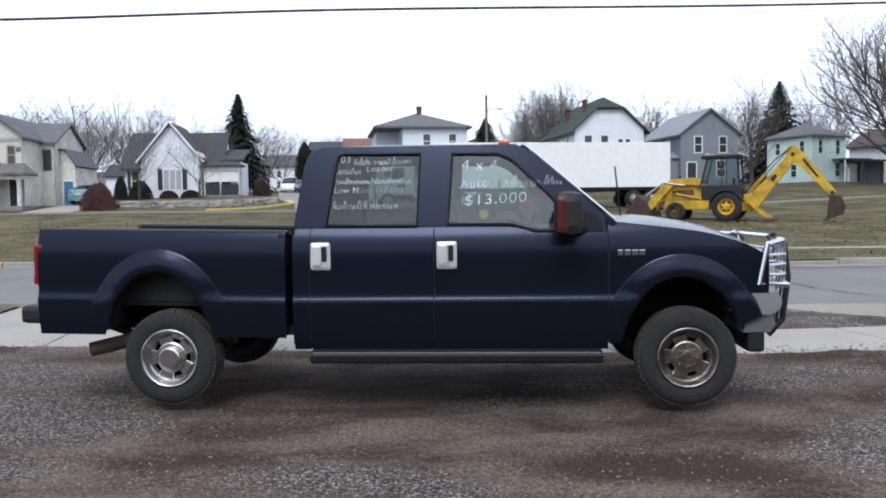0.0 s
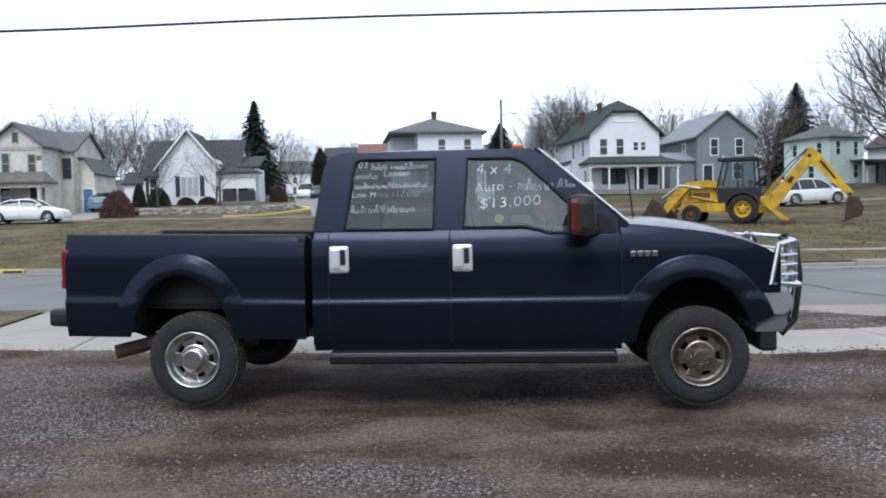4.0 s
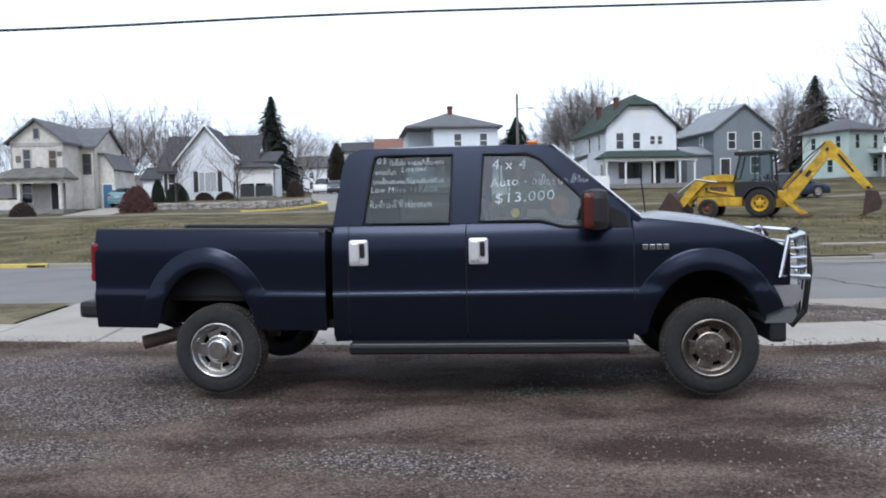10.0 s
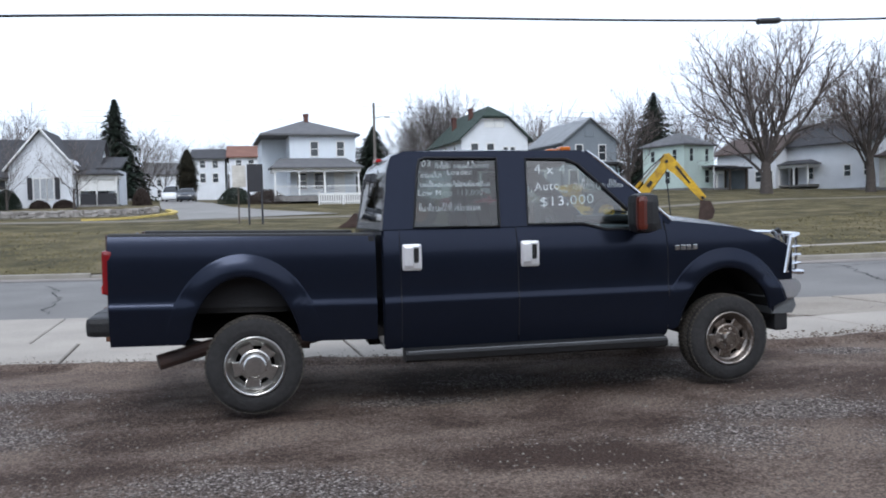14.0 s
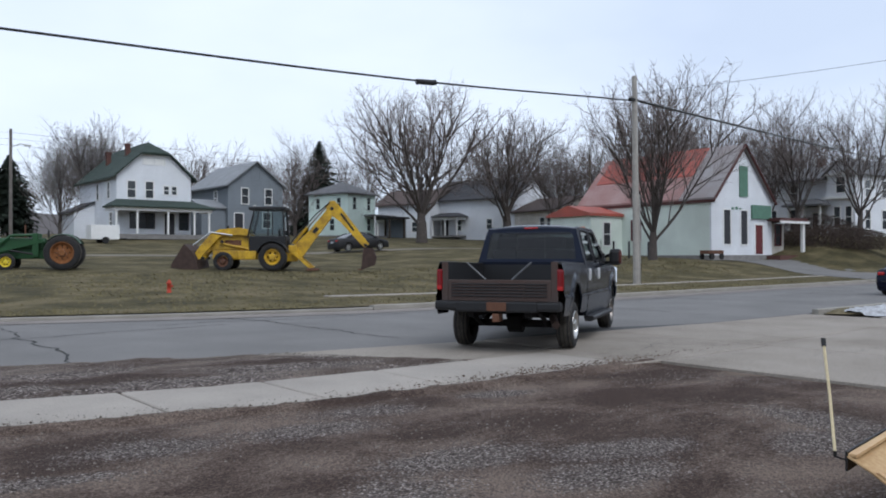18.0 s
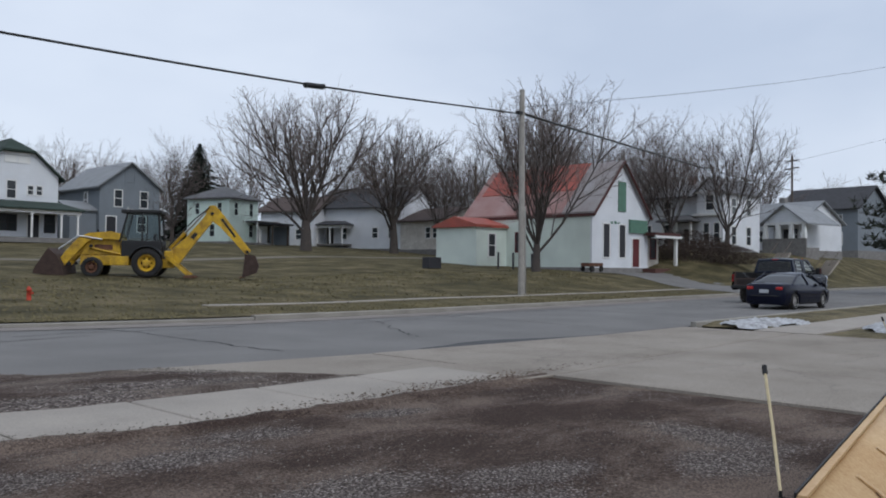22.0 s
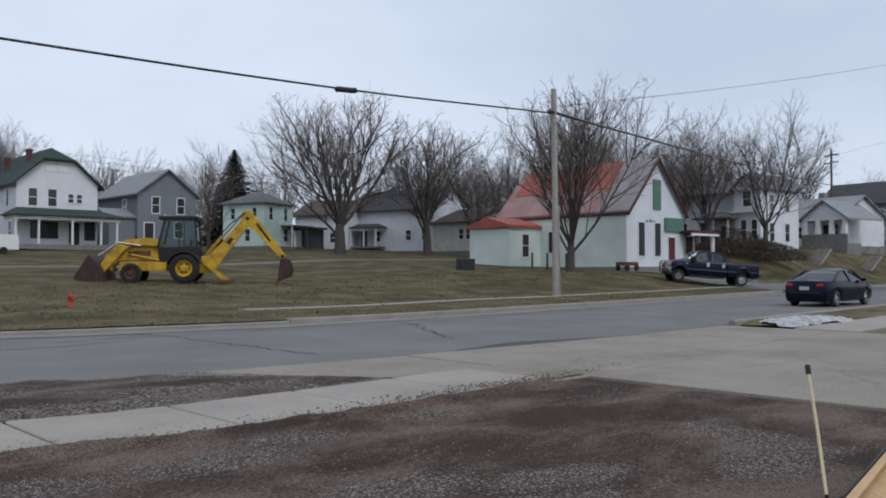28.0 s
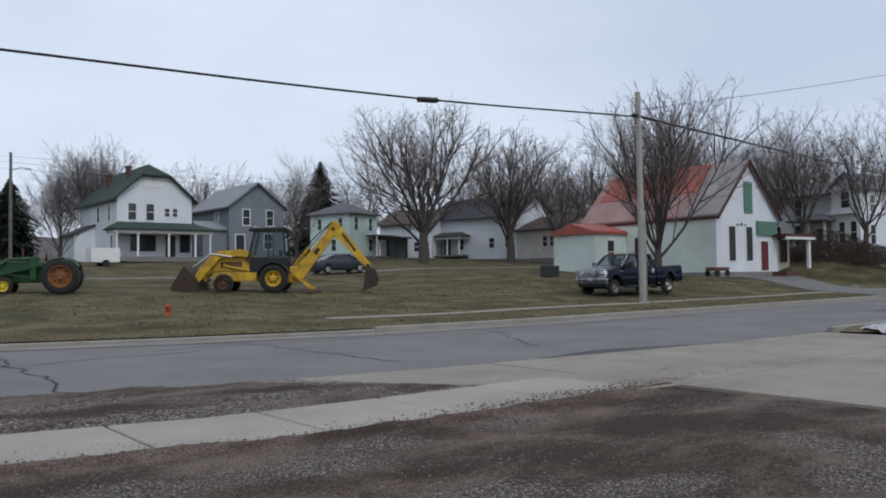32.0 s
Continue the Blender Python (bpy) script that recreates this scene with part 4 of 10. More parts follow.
def hip_roof(w, d, eave, ridge, over=0.4, x0=0.0, y0=0.0, thick=0.14, flat=0.0):
    bm = bmesh.new()
    r = min(w, d) / 2
    a = [(x0 - over, y0 - over), (x0 + w + over, y0 - over), (x0 + w + over, y0 + d + over), (x0 - over, y0 + d + over)]
    if w >= d:
        t = [(x0 + r, y0 + d / 2 - flat), (x0 + w - r, y0 + d / 2 - flat), (x0 + w - r, y0 + d / 2 + flat), (x0 + r, y0 + d / 2 + flat)]
    else:
        t = [(x0 + w / 2 - flat, y0 + r), (x0 + w / 2 + flat, y0 + r), (x0 + w / 2 + flat, y0 + d - r), (x0 + w / 2 - flat, y0 + d - r)]
    lo = [bm.verts.new((*p, eave - thick)) for p in a]
    ed = [bm.verts.new((*p, eave + 0.02)) for p in a]
    tp = [bm.verts.new((*p, ridge)) for p in t]
    bm.faces.new(lo)
    for i in range(4):
        j = (i + 1) % 4
        bm.faces.new([lo[i], lo[j], ed[j], ed[i]])
        bm.faces.new([ed[i], ed[j], tp[j], tp[i]])
    bm.faces.new(tp)
    bmesh.ops.remove_doubles(bm, verts=bm.verts, dist=1e-4)
    bmesh.ops.recalc_face_normals(bm, faces=bm.faces)
    return bm


def chimney(parent, x, y, z0, z1, w=0.6):
    bm = bmesh.new()
    box(bm, x - w / 2, x + w / 2, y - w / 2, y + w / 2, z0, z1)
    box(bm, x - w / 2 - 0.06, x + w / 2 + 0.06, y - w / 2 - 0.06, y + w / 2 + 0.06, z1 - 0.22, z1 - 0.05)
    part("chimney", bm, M_BRICK, parent, "red brick chimney")


def porch(parent, x0, x1, y0, depth, deck, eave, top, roofmat, posts, rail=True, wallmat=M_TRIM, post_w=0.16):
    """A covered porch before the front wall (y0): deck, posts, roof, rail."""
    part("porch_deck", boxed(x0, x1, y0 - depth, y0 - 0.02, 0, deck), M_FOUND, parent)
    bm = bmesh.new()
    box(bm, x0 - 0.1, x1 + 0.1, y0 - depth - 0.05, y0 - depth + 0.2, eave - 0.3, eave)
    box(bm, x0 - 0.1, x0 + 0.15, y0 - depth + 0.2, y0 - 0.02, eave - 0.3, eave)
    box(bm, x1 - 0.15, x1 + 0.1, y0 - depth + 0.2, y0 - 0.02, eave - 0.3, eave)
    part("porch_beam", bm, wallmat, parent)
    o = 0.35
    bm = bmesh.new()
    q = [(x0 - o, y0 - depth - o, eave), (x1 + o, y0 - depth - o, eave), (x1 + o, y0 - 0.03, eave), (x0 - o, y0 - 0.03, eave)]
    tq = [(x0 + 0.9, y0 - 0.03, top), (x1 - 0.9, y0 - 0.03, top)]
    v = [bm.verts.new(p) for p in q]
    e = [bm.verts.new((p[0], p[1], p[2] + 0.12)) for p in q]
    t = [bm.verts.new(p) for p in tq]
    bm.faces.new(v)
    for i in range(4):
        j = (i + 1) % 4
        bm.faces.new([v[i], v[j], e[j], e[i]])
    bm.faces.new([e[0], e[1], t[1], t[0]])
    bm.faces.new([e[1], e[2], t[1]])
    bm.faces.new([e[3], e[0], t[0]])
    bm.faces.new([e[2], e[3], t[0], t[1]])
    bmesh.ops.recalc_face_normals(bm, faces=bm.faces)
    part("porch_roof", bm, roofmat, parent)
    for px in posts:
        bm = bmesh.new()
        box(bm, px - post_w / 2, px + post_w / 2, y0 - depth + 0.02, y0 - depth + 0.02 + post_w, deck, eave - 0.3, 0.01)
        box(bm, px - post_w / 2 - 0.05, px + post_w / 2 + 0.05, y0 - depth - 0.03, y0 - depth + 0.07 + post_w, eave - 0.42, eave - 0.3)
        part("porch_post", bm, wallmat, parent)
    if rail:
        bm = bmesh.new()
        box(bm, x0, x1, y0 - depth + 0.06, y0 - depth + 0.12, deck + 0.8, deck + 0.88)
        box(bm, x0, x1, y0 - depth + 0.06, y0 - depth + 0.12, deck + 0.12, deck + 0.18)
        for x in span(x0, x1, 0.22):
            box(bm, x - 0.02, x + 0.02, y0 - depth + 0.07, y0 - depth + 0.11, deck + 0.18, deck + 0.8)
        part("porch_rail", bm, wallmat, parent)


def entrance(parent, x, y, z, material=M_DARKW, w=0.95, h=2.05, face="f"):
    m = {"f": pose(x, y, z), "l": pose(y, x, z, 0, 0, -90), "r": pose(y, x, z, 0, 0, 90)}[face]
    bm = bmesh.new()
    t = 0.1
    box(bm, -w / 2 - t, -w / 2, -0.05, 0.03, 0, h + t)
    box(bm, w / 2, w / 2 + t, -0.05, 0.03, 0, h + t)
    box(bm, -w / 2, w / 2, -0.05, 0.03, h, h + t)
    fr = part("door_frame", bm, M_TRIM, parent)
    fr.matrix_basis = m
    bm = bmesh.new()
    box(bm, -w / 2, w / 2, -0.02, 0.03, 0, h)
    for zz in (0.2, 1.15):
        box(bm, -w / 2 + 0.12, w / 2 - 0.12, -0.03, -0.015, zz, zz + 0.7)
    part("door", bm, material, fr)


M_ROOF_BROWN = mat("reddish_brown_roof", (0.19, 0.095, 0.07), 0.85, var=0.15, scale=1.2)
# ---- the row of houses across the lawn ----
# white house with the green clipped-gable roof
G0 = land(27, 75)
h = thing("house", "white two-storey house with green clipped-gable roof and porch", "house", pose(24.4, 75.0, G0, 0, 0, 0))
part("wall", gable_wall(7.0, 11.5, 6.0, 9.2, "y", clip=1.35), M_SIDE_WHITE, h)
part("roof", gable_roof(7.0, 11.5, 6.0, 9.2, "y", 0.45, clip=1.35), M_SHINGLE_GREEN, h)
part("foundation", boxed(-0.05, 7.05, -0.05, 11.55, -1.2, 0.35), M_FOUND, h)
part("lean_to", prism([(-1.9, -0.6), (0.0, -0.6), (0.0, 3.6), (-1.9, 2.7)], "y", 6.5, 10.5), M_SIDE_WHITE, h, "low white lean-to")
part("lean_to_roof", prism([(-2.2, 2.62), (0.0, 3.66), (0.0, 3.82), (-2.2, 2.78)], "y", 6.3, 10.7), M_SHINGLE_DARK, h, "dark lean-to roof")
for x in (1.35, 3.0):
    window(h, x, 0, 3.9, 0.7, 1.5, "f")
for x in (4.6, 5.35):
    window(h, x, 0, 4.3, 0.45, 0.75, "f")
for x in (2.9, 4.0):
    window(h, x, 0, 7.1, 0.85, 0.75, "f", pane=M_TRIM)
for y in (2.2, 5.5):
    window(h, -y, 0, 3.9, 0.7, 1.5, "l")
window(h, -1.5, 0, 0.9, 0.7, 1.6, "l")
porch(h, -0.9, 8.0, 0, 2.4, 0.45, 2.85, 3.7, M_SHINGLE_GREEN, (-0.75, 1.1, 3.9, 6.4, 7.85), rail=False)
for x in (1.6, 2.4, 3.1):
    window(h, x, 0, 1.1, 0.65, 1.3, "f", frame=M_DARKW)
entrance(h, 4.9, 0, 0.45, M_DARKW)
window(h, 6.3, 0, 1.0, 0.8, 1.5, "f", frame=M_DARKW)
chimney(h, 2.4, 4.2, 7.8, 9.4, 0.42)
chimney(h, 1.6, 7.5, 6.9, 8.8, 0.42)

# slate-grey gabled house
G0 = land(39, 78)
h = thing("house", "slate-grey gabled two-storey house with pale metal roof", "house", pose(36.6, 78.0, G0, 0, 0, 0))
part("wall", gable_wall(6.3, 9.5, 5.4, 7.8, "y"), M_SIDE_GREY, h)
part("roof", gable_roof(6.3, 9.5, 5.4, 7.8, "y", 0.4), M_SHINGLE_TIN, h)
part("foundation", boxed(-0.05, 6.35, -0.05, 9.55, -1.2, 0.3), M_FOUND, h)
for x in (1.9, 4.6):
    window(h, x, 0, 3.4, 0.75, 1.6, "f")
window(h, 3.1, 0, 6.0, 0.9, 1.0, "f", frame=M_SIDE_GREY, pane=M_SIDE_GREY)
window(h, -3.0, 0, 3.3, 0.75, 1.5, "l")
part("wing", gable_wall(2.6, 4.5, 2.9, 3.7, "x", -2.6, 0.6), M_SIDE_GREY, h, "low grey side wing")
part("wing_roof", gable_roof(2.6, 4.5, 2.9, 3.7, "x", 0.25, x0=-2.6, y0=0.6), M_SHINGLE_TIN, h)
entrance(h, 1.2, 0, 0.3, M_DARKW)
window(h, 4.4, 0, 0.9, 0.9, 1.6, "f")

# mint-green cube house
G0 = land(49, 73)
h = thing("house", "mint-green two-storey house with grey hip roof", "house", pose(47.5, 72.2, G0, 0, 0, 18) @ Matrix.Diagonal((0.86, 0.86, 0.93, 1)))
part("wall", boxed(0, 5.6, 0, 6.4, 0, 5.1), M_SIDE_MINT, h)
part("roof", hip_roof(5.6, 6.4, 5.1, 6.6), M_SHINGLE_GREY, h)
part("foundation", boxed(-0.04, 5.64, -0.04, 6.44, -1.4, 0.2), M_FOUND, h)
for x in (1.3, 4.2):
    window(h, x, 0, 3.2, 0.6, 1.4, "f", frame=M_SIDE_MINT)
window(h, 4.2, 0, 0.8, 0.7, 1.4, "f", frame=M_SIDE_MINT)
for y in (1.4, 4.8):
    window(h, -y, 0, 3.3, 0.6, 1.2, "l", frame=M_SIDE_MINT)
window(h, -2.5, 0, 0.8, 0.7, 1.3, "l", frame=M_SIDE_MINT)
part("porch_roof", boxed(3.2, 6.6, -1.8, 0.0, 2.5, 2.65), M_SHINGLE_GREY, h)
for x in (3.4, 6.4):
    part("porch_post", boxed(x - 0.07, x + 0.07, -1.7, -1.56, 0, 2.5), M_TRIM, h)
part("porch_deck", boxed(3.2, 6.6, -1.8, 0.0, -0.6, 0.15), M_FOUND, h)

# white cube house with hip roof, beside the side street
G0 = land(9, 73)
h = thing("house", "white two-storey house with grey hip roof and porch", "house", pose(7.4, 72.0, G0, 0, 0, 0) @ Matrix.Diagonal((0.84, 1, 0.97, 1)))
part("wall", boxed(0, 7.0, 0, 8.5, 0, 6.2), M_SIDE_BLUEWHITE, h)
part("wing", boxed(-2.6, 0, 3.5, 9.5, 0, 6.1), M_SIDE_BLUEWHITE, h)
part("roof", hip_roof(9.6, 9.5, 6.2, 8.0, 0.5, x0=-2.6, flat=0.2), M_SHINGLE_GREY, h)
part("foundation", boxed(-0.04, 7.04, -0.04, 8.54, -1.4, 0.3), M_FOUND, h)
for x in (2.6, 5.4):
    window(h, x, 0, 4.2, 0.75, 1.3, "f")
porch(h, -2.0, 6.9, 0, 2.6, 0.5, 2.9, 4.0, M_SHINGLE_GREY, (-1.85, 0.6, 3.2, 6.75), rail=True)
for x in (1.2, 3.0):
    window(h, x, 0, 1.2, 0.9, 1.4, "f")
entrance(h, 5.2, 0, 0.5, M_TRIM)
chimney(h, 2.4, 4.2, 7.4, 8.6, 0.5)

# white gabled cottage
G0 = land(-12, 70)
h = thing("house", "white gabled cottage with dark roof and shuttered window", "house", pose(-14.7, 69.4, G0 - 0.35, 0, 0, -4) @ Matrix.Diagonal((0.81, 1, 1.05, 1)))
part("wall", gable_wall(6.0, 7.5, 3.6, 6.1, "y"), M_SIDE_WHITE, h)
part("wall", gable_wall(9.7, 7.0, 2.9, 5.7, "x", -2.2, 1.6), M_SIDE_WHITE, h)
part("roof", gable_roof(6.0, 5.4, 3.4, 6.15, "y", 0.35), M_SHINGLE_DARK, h)
part("roof", gable_roof(9.7, 7.0, 2.9, 5.75, "x", 0.4, x0=-2.2, y0=1.6), M_SHINGLE_DARK, h)
part("foundation", boxed(-2.25, 8.85, 0.05, 8.6, -1.3, 0.25), M_FOUND, h)
bm = bmesh.new()
for sx in (-1, 1):
    rod(bm, (3.0 + sx * 3.4, -0.37, 3.1), (3.0, -0.37, 6.28), 0.09, seg=6)
part("bargeboard", bm, M_TRIM, h, "white bargeboard")
for dx in (-0.62, 0, 0.62):
    window(h, 3.1 + dx, 0, 1.0, 0.5, 1.5, "f", pane=M_CURTAIN, mullion=False)
for sx in (-1.25, 1.25):
    part("shutter", boxed(3.1 + sx - 0.22, 3.1 + sx + 0.22, -0.06, 0.0, 0.95, 2.6), M_DARKW, h, "black shutter")
window(h, -1.2, 1.6, 1.0, 0.7, 1.5, "f", shutters=None)
part("shutter", boxed(-2.0, -1.65, 1.53, 1.6, 0.95, 2.55), M_DARKW, h, "black shutter")
part("side_room", boxed(7.5, 9.75, 1.6, 5.2, 0.0, 3.2), M_SIDE_WHITE, h)
part("side_roof", prism([(1.4, 3.27), (5.3, 4.35), (5.3, 4.48), (1.4, 3.40)], "x", 7.6, 10.0), M_SHINGLE_DARK, h)
porch(h, 6.2, 9.9, 1.6, 1.5, 0.5, 2.75, 3.3, M_SHINGLE_DARK, (6.3, 7.9, 9.75), rail=False)
part("porch_screen", boxed(6.2, 9.8, 0.12, 0.16, 0.5, 1.35), M_DARKW, h, "dark lattice screen")
window(h, 7.8, 1.6, 1.3, 1.8, 1.1, "f")
for xa, xb in ((6.4, 7.85), (7.95, 9.65)):
    part("porch_blind", boxed(xa, xb, 0.17, 0.2, 1.55, 2.45), M_TRIM, h, "lowered white porch blind")

# weathered cream house at the corner
M_ROOF_MOSS = lined(mat("mossy_grey_shingles", (0.15, 0.145, 0.13), 0.95, var=0.25, scale=1.2, dark=(0.07, 0.065, 0.055)), 2, 0.14, 0.01, 0.2, 0.75)
G0 = land(-21, 55)
h = thing("house", "weathered cream two-storey gabled house with deep porch", "house", pose(-23.15, 56.9, G0 - 0.2, 0, 0, -4) @ Matrix.Diagonal((0.69, 0.9, 0.95, 1)))
part("wall", gable_wall(5.2, 7.0, 5.45, 6.9, "y"), M_SIDE_CREAM, h)
part("roof", gable_roof(5.2, 7.0, 5.4, 6.9, "y", 0.4), M_SHINGLE_GREY, h)
part("wall", gable_wall(3.6, 6.0, 5.3, 6.75, "x", 3.0, 3.2), M_SIDE_CREAM, h)
part("roof", gable_roof(3.6, 6.0, 5.25, 6.75, "x", 0.35, x0=3.0, y0=3.2), M_SHINGLE_GREY, h)
part("wing", prism([(6.6, 0), (8.4, 0), (8.1, 3.6), (7.3, 4.6), (6.6, 4.6)], "y", 4.0, 9.0), M_SIDE_CREAM, h, "rear cream wing")
part("wing_roof", prism([(7.2, 4.62), (8.3, 3.45), (8.45, 3.5), (7.3, 4.78), (6.6, 4.78), (6.6, 4.62)], "y", 3.8, 9.2), M_SHINGLE_GREY, h)
part("foundation", boxed(-0.05, 8.62, 0.0, 9.2, -1.3, 0.3), M_FOUND, h)
window(h, 1.6, 0, 3.4, 0.65, 1.4, "f", frame=M_OLDTRIM)
window(h, 4.1, 0, 3.5, 0.65, 1.2, "f", frame=M_OLDTRIM, pane=M_OLDWOOD)
window(h, 2.6, 0, 5.6, 0.5, 0.7, "f", frame=M_OLDTRIM, mullion=False)
window(h, 5.8, 3.2, 3.2, 0.7, 1.4, "f", frame=M_OLDWOOD)
porch(h, -0.6, 6.2, 0, 2.3, 0.5, 2.6, 3.5, M_ROOF_MOSS, (-0.4, 2.0, 5.9), rail=False, wallmat=M_SIDE_CREAM, post_w=0.3)
part("porch_parapet", boxed(-0.5, 2.0, -2.25, -2.1, 0.5, 1.2), M_SIDE_CREAM, h, "peeling porch parapet")
part("porch_steps", boxed(2.4, 4.6, -3.0, -2.3, -0.3, 0.25, 0.02), M_FOUND, h)
part("porch_clutter", boxed(0.3, 1.5, -1.2, -0.5, 0.5, 1.35, 0.05), M_DARKW, h, "dark things stored on the porch")
entrance(h, 4.3, 0, 0.5, M_DARKW)
window(h, 1.5, 0, 1.0, 0.9, 1.4, "f")
entrance(h, 7.45, 4.0, 0.3, M_DOOR_BLUE)
chimney(h, 0.55, 3.0, 5.4, 7.2, 0.55)
part("frieze_board", boxed(0.0, 5.2, -0.05, -0.002, 5.05, 5.3), M_OLDTRIM, h, "greyed frieze board")
for cx in (0.0, 5.05):
    part("corner_board", boxed(cx, cx + 0.15, -0.05, -0.002, 0.3, 5.05), M_OLDTRIM, h)
part("corner_board", boxed(6.48, 6.63, 3.14, 3.197, 0.3, 5.2), M_OLDTRIM, h)
for bx, bz, bw, bh in ((0.5, 3.9, 0.5, 0.5), (4.55, 4.3, 0.45, 0.35), (2.4, 3.3, 0.7, 0.28), (4.0, 2.9, 0.8, 0.25)):
    part("bare_board", boxed(bx, bx + bw, -0.022, -0.002, bz, bz + bh), M_GREYWOOD, h, "bare grey boards where paint has gone")

h = thing("shed", "small white shed with dark roof behind the corner house", "shed", pose(-20.2, 80.0, land(-19, 80), 0, 0, -4))
part("wall", gable_wall(3.4, 4.0, 1.9, 2.9, "x", 0, 0, -0.6), M_SIDE_WHITE, h)
part("roof", gable_roof(3.4, 4.0, 1.9, 2.95, "x", 0.25), M_SHINGLE_DARK, h)
drive_c = sheet("corner_drive", span(-18.2, -15.2, 0.6), lambda x: 51.3, lambda x: 60.0, 8, lambda x, y: land(x, y) + 0.03, M_CONC, "short pale concrete drive beside the cream house", "driveway")
# houses farther up the side street
for x, y, w, rm, ht, tp in ((-1.4, 115.6, 4.2, M_SHINGLE_DARK, 4.2, 5.6), (3.4, 114.8, 4.2, M_ROOF_BROWN, 4.4, 6.0), (-10, 150, 8, M_SHINGLE_GREY, 5, 7)):
    h = thing("house", "small white house up the hill behind the others", "house", pose(x, y, 5.9 if y < 120 else land(x, y), 0, 0, -4), group="houses up the hill")
    part("wall", gable_wall(w, 7, ht, tp, "x", 0, 0, -1.7), M_SIDE_WHITE, h)
    part("roof", gable_roof(w, 7, ht, tp, "x", 0.4), rm, h)
    for wx in (w * 0.3, w * 0.7):
        window(h, wx, 0, 0.9, 0.7, 1.2, "f")
        window(h, wx, 0, 2.9, 0.7, 1.0, "f")

# white houses behind the bare trees
M_SHINGLE_BROWN = lined(mat("brown_shingles", (0.085, 0.062, 0.055), 0.9, var=0.15, scale=1.5), 2, 0.14, 0.01, 0.2, 0.75)
for x, y, z, w, turn, eave, ridge, rm, lab in ((56.95, 80.1, 3.5, 7.2, -68.6, 4.2, 6.0, M_SHINGLE_BROWN, "white frame house with brown roof behind the maple"),
                                               (61.5, 75.8, 3.7, 12.1, -76.8, 4.5, 6.9, M_SHINGLE_DARK, "long white house with dark roof behind bare trees"),
                                               (64.25, 64.0, 3.6, 6.2, -92.7, 2.8, 4.3, M_SHINGLE_BROWN, "small weathered house with brown roof behind bare trees")):
    h = thing("house", lab, "house", pose(x, y, z, 0, 0, turn), group="houses behind the trees")
    part("wall", gable_wall(w, 8, eave, ridge, "x", 0, 0, -0.8), M_SIDE_WHITE if w > 7 else M_SIDE_CREAM, h)
    part("roof", gable_roof(w, 8, eave, ridge, "x", 0.45), rm, h)
    part("foundation", boxed(-0.04, w + 0.04, -0.04, 8.04, -1.8, -0.35), M_FOUND, h)
    for wx in (w * 0.72, w * 0.9):
        window(h, wx, 0, 0.9, 0.7, 1.1, "f")
    if w > 7:
        porch(h, 0.4, w * 0.45, 0, 1.8, 0.2, 2.3, 2.9, rm, (0.6, w * 0.15, w * 0.3, w * 0.44), rail=False)
        entrance(h, w * 0.2, 0, 0.2, M_DARKW)
        window(h, w * 0.36, 0, 0.8, 0.8, 1.2, "f")
        chimney(h, w * 0.5, 4, ridge - 0.5, ridge + 0.9, 0.55)
t = thing("carport", "open dark-roofed carport beside the mint-green house", "carport", pose(51.6, 73.9, 3.1, 0, 0, -74.7))
part("roof", boxed(-0.6, 3.2, -0.4, 3.0, 2.55, 2.75, 0.02), M_DARKW, t)
for px in (0.0, 2.7):
    for py in (0.0, 2.6):
        part("post", boxed(px - 0.08, px + 0.08, py - 0.08, py + 0.08, -0.6, 2.55), M_OLDWOOD, t)
part("back_wall", boxed(-0.1, 2.8, 2.7, 2.8, -0.6, 2.5), M_SIDE_GREY, t)

# ---- the red-roofed building, once a shop ----
RX, RY = 50.3, 30.6
G0 = 1.38
M_RUSTROOF = lined(mat("rusty_red_metal_roof", (0.36, 0.075, 0.05), 0.6, var=0.2, scale=0.7, bump=0.1, dark=(0.20, 0.07, 0.055)), 1, 0.45, 0.02, 0.08, 0.75)
M_TINROOF = lined(mat("bare_grey_metal_roof", (0.27, 0.265, 0.265), 0.55, var=0.2, scale=0.5, bump=0.1, dark=(0.19, 0.145, 0.135)), 1, 0.45, 0.02, 0.08, 0.75)
M_MIXROOF = lined(mat("worn_pinkish_metal_roof", (0.27, 0.19, 0.175), 0.55, var=0.3, scale=0.5, bump=0.1, dark=(0.21, 0.075, 0.06)), 1, 0.45, 0.02, 0.08, 0.75)
M_BARGE = mat("dark_red_brown_trim", (0.075, 0.025, 0.022), 0.7, var=0.15)
h = thing("house", "pale mint shop building with patchy red metal roof", "house", pose(RX, RY, G0, 0, 0, -4))
part("wall", gable_wall(7.2, 12.5, 4.0, 7.9, "y"), M_SIDE_PALEMINT, h)
part("front_wall", gable_wall(7.2, 0.12, 4.0, 7.85, "y", y0=-0.12), M_SIDE_WHITE, h, "white front wall")
part("foundation", boxed(-0.05, 7.25, -0.2, 12.55, -1.6, 0.12), M_FOUND, h)
for nm, ya, yb, mm in (("roof", -0.4, 2.6, M_TINROOF), ("roof", 2.62, 12.9, M_MIXROOF)):
    part(nm, gable_roof(7.2, yb - ya - 0.0, 4.0, 7.95, "y", 0.0, 0.14, y0=ya), mm, h)
part("roof_panel", gable_roof(4.0, 9.6, 5.82, 8.0, "y", 0.0, 0.14, x0=1.6, y0=2.6), M_RUSTROOF, h, "newer red metal panels on the upper roof")
bm = bmesh.new()
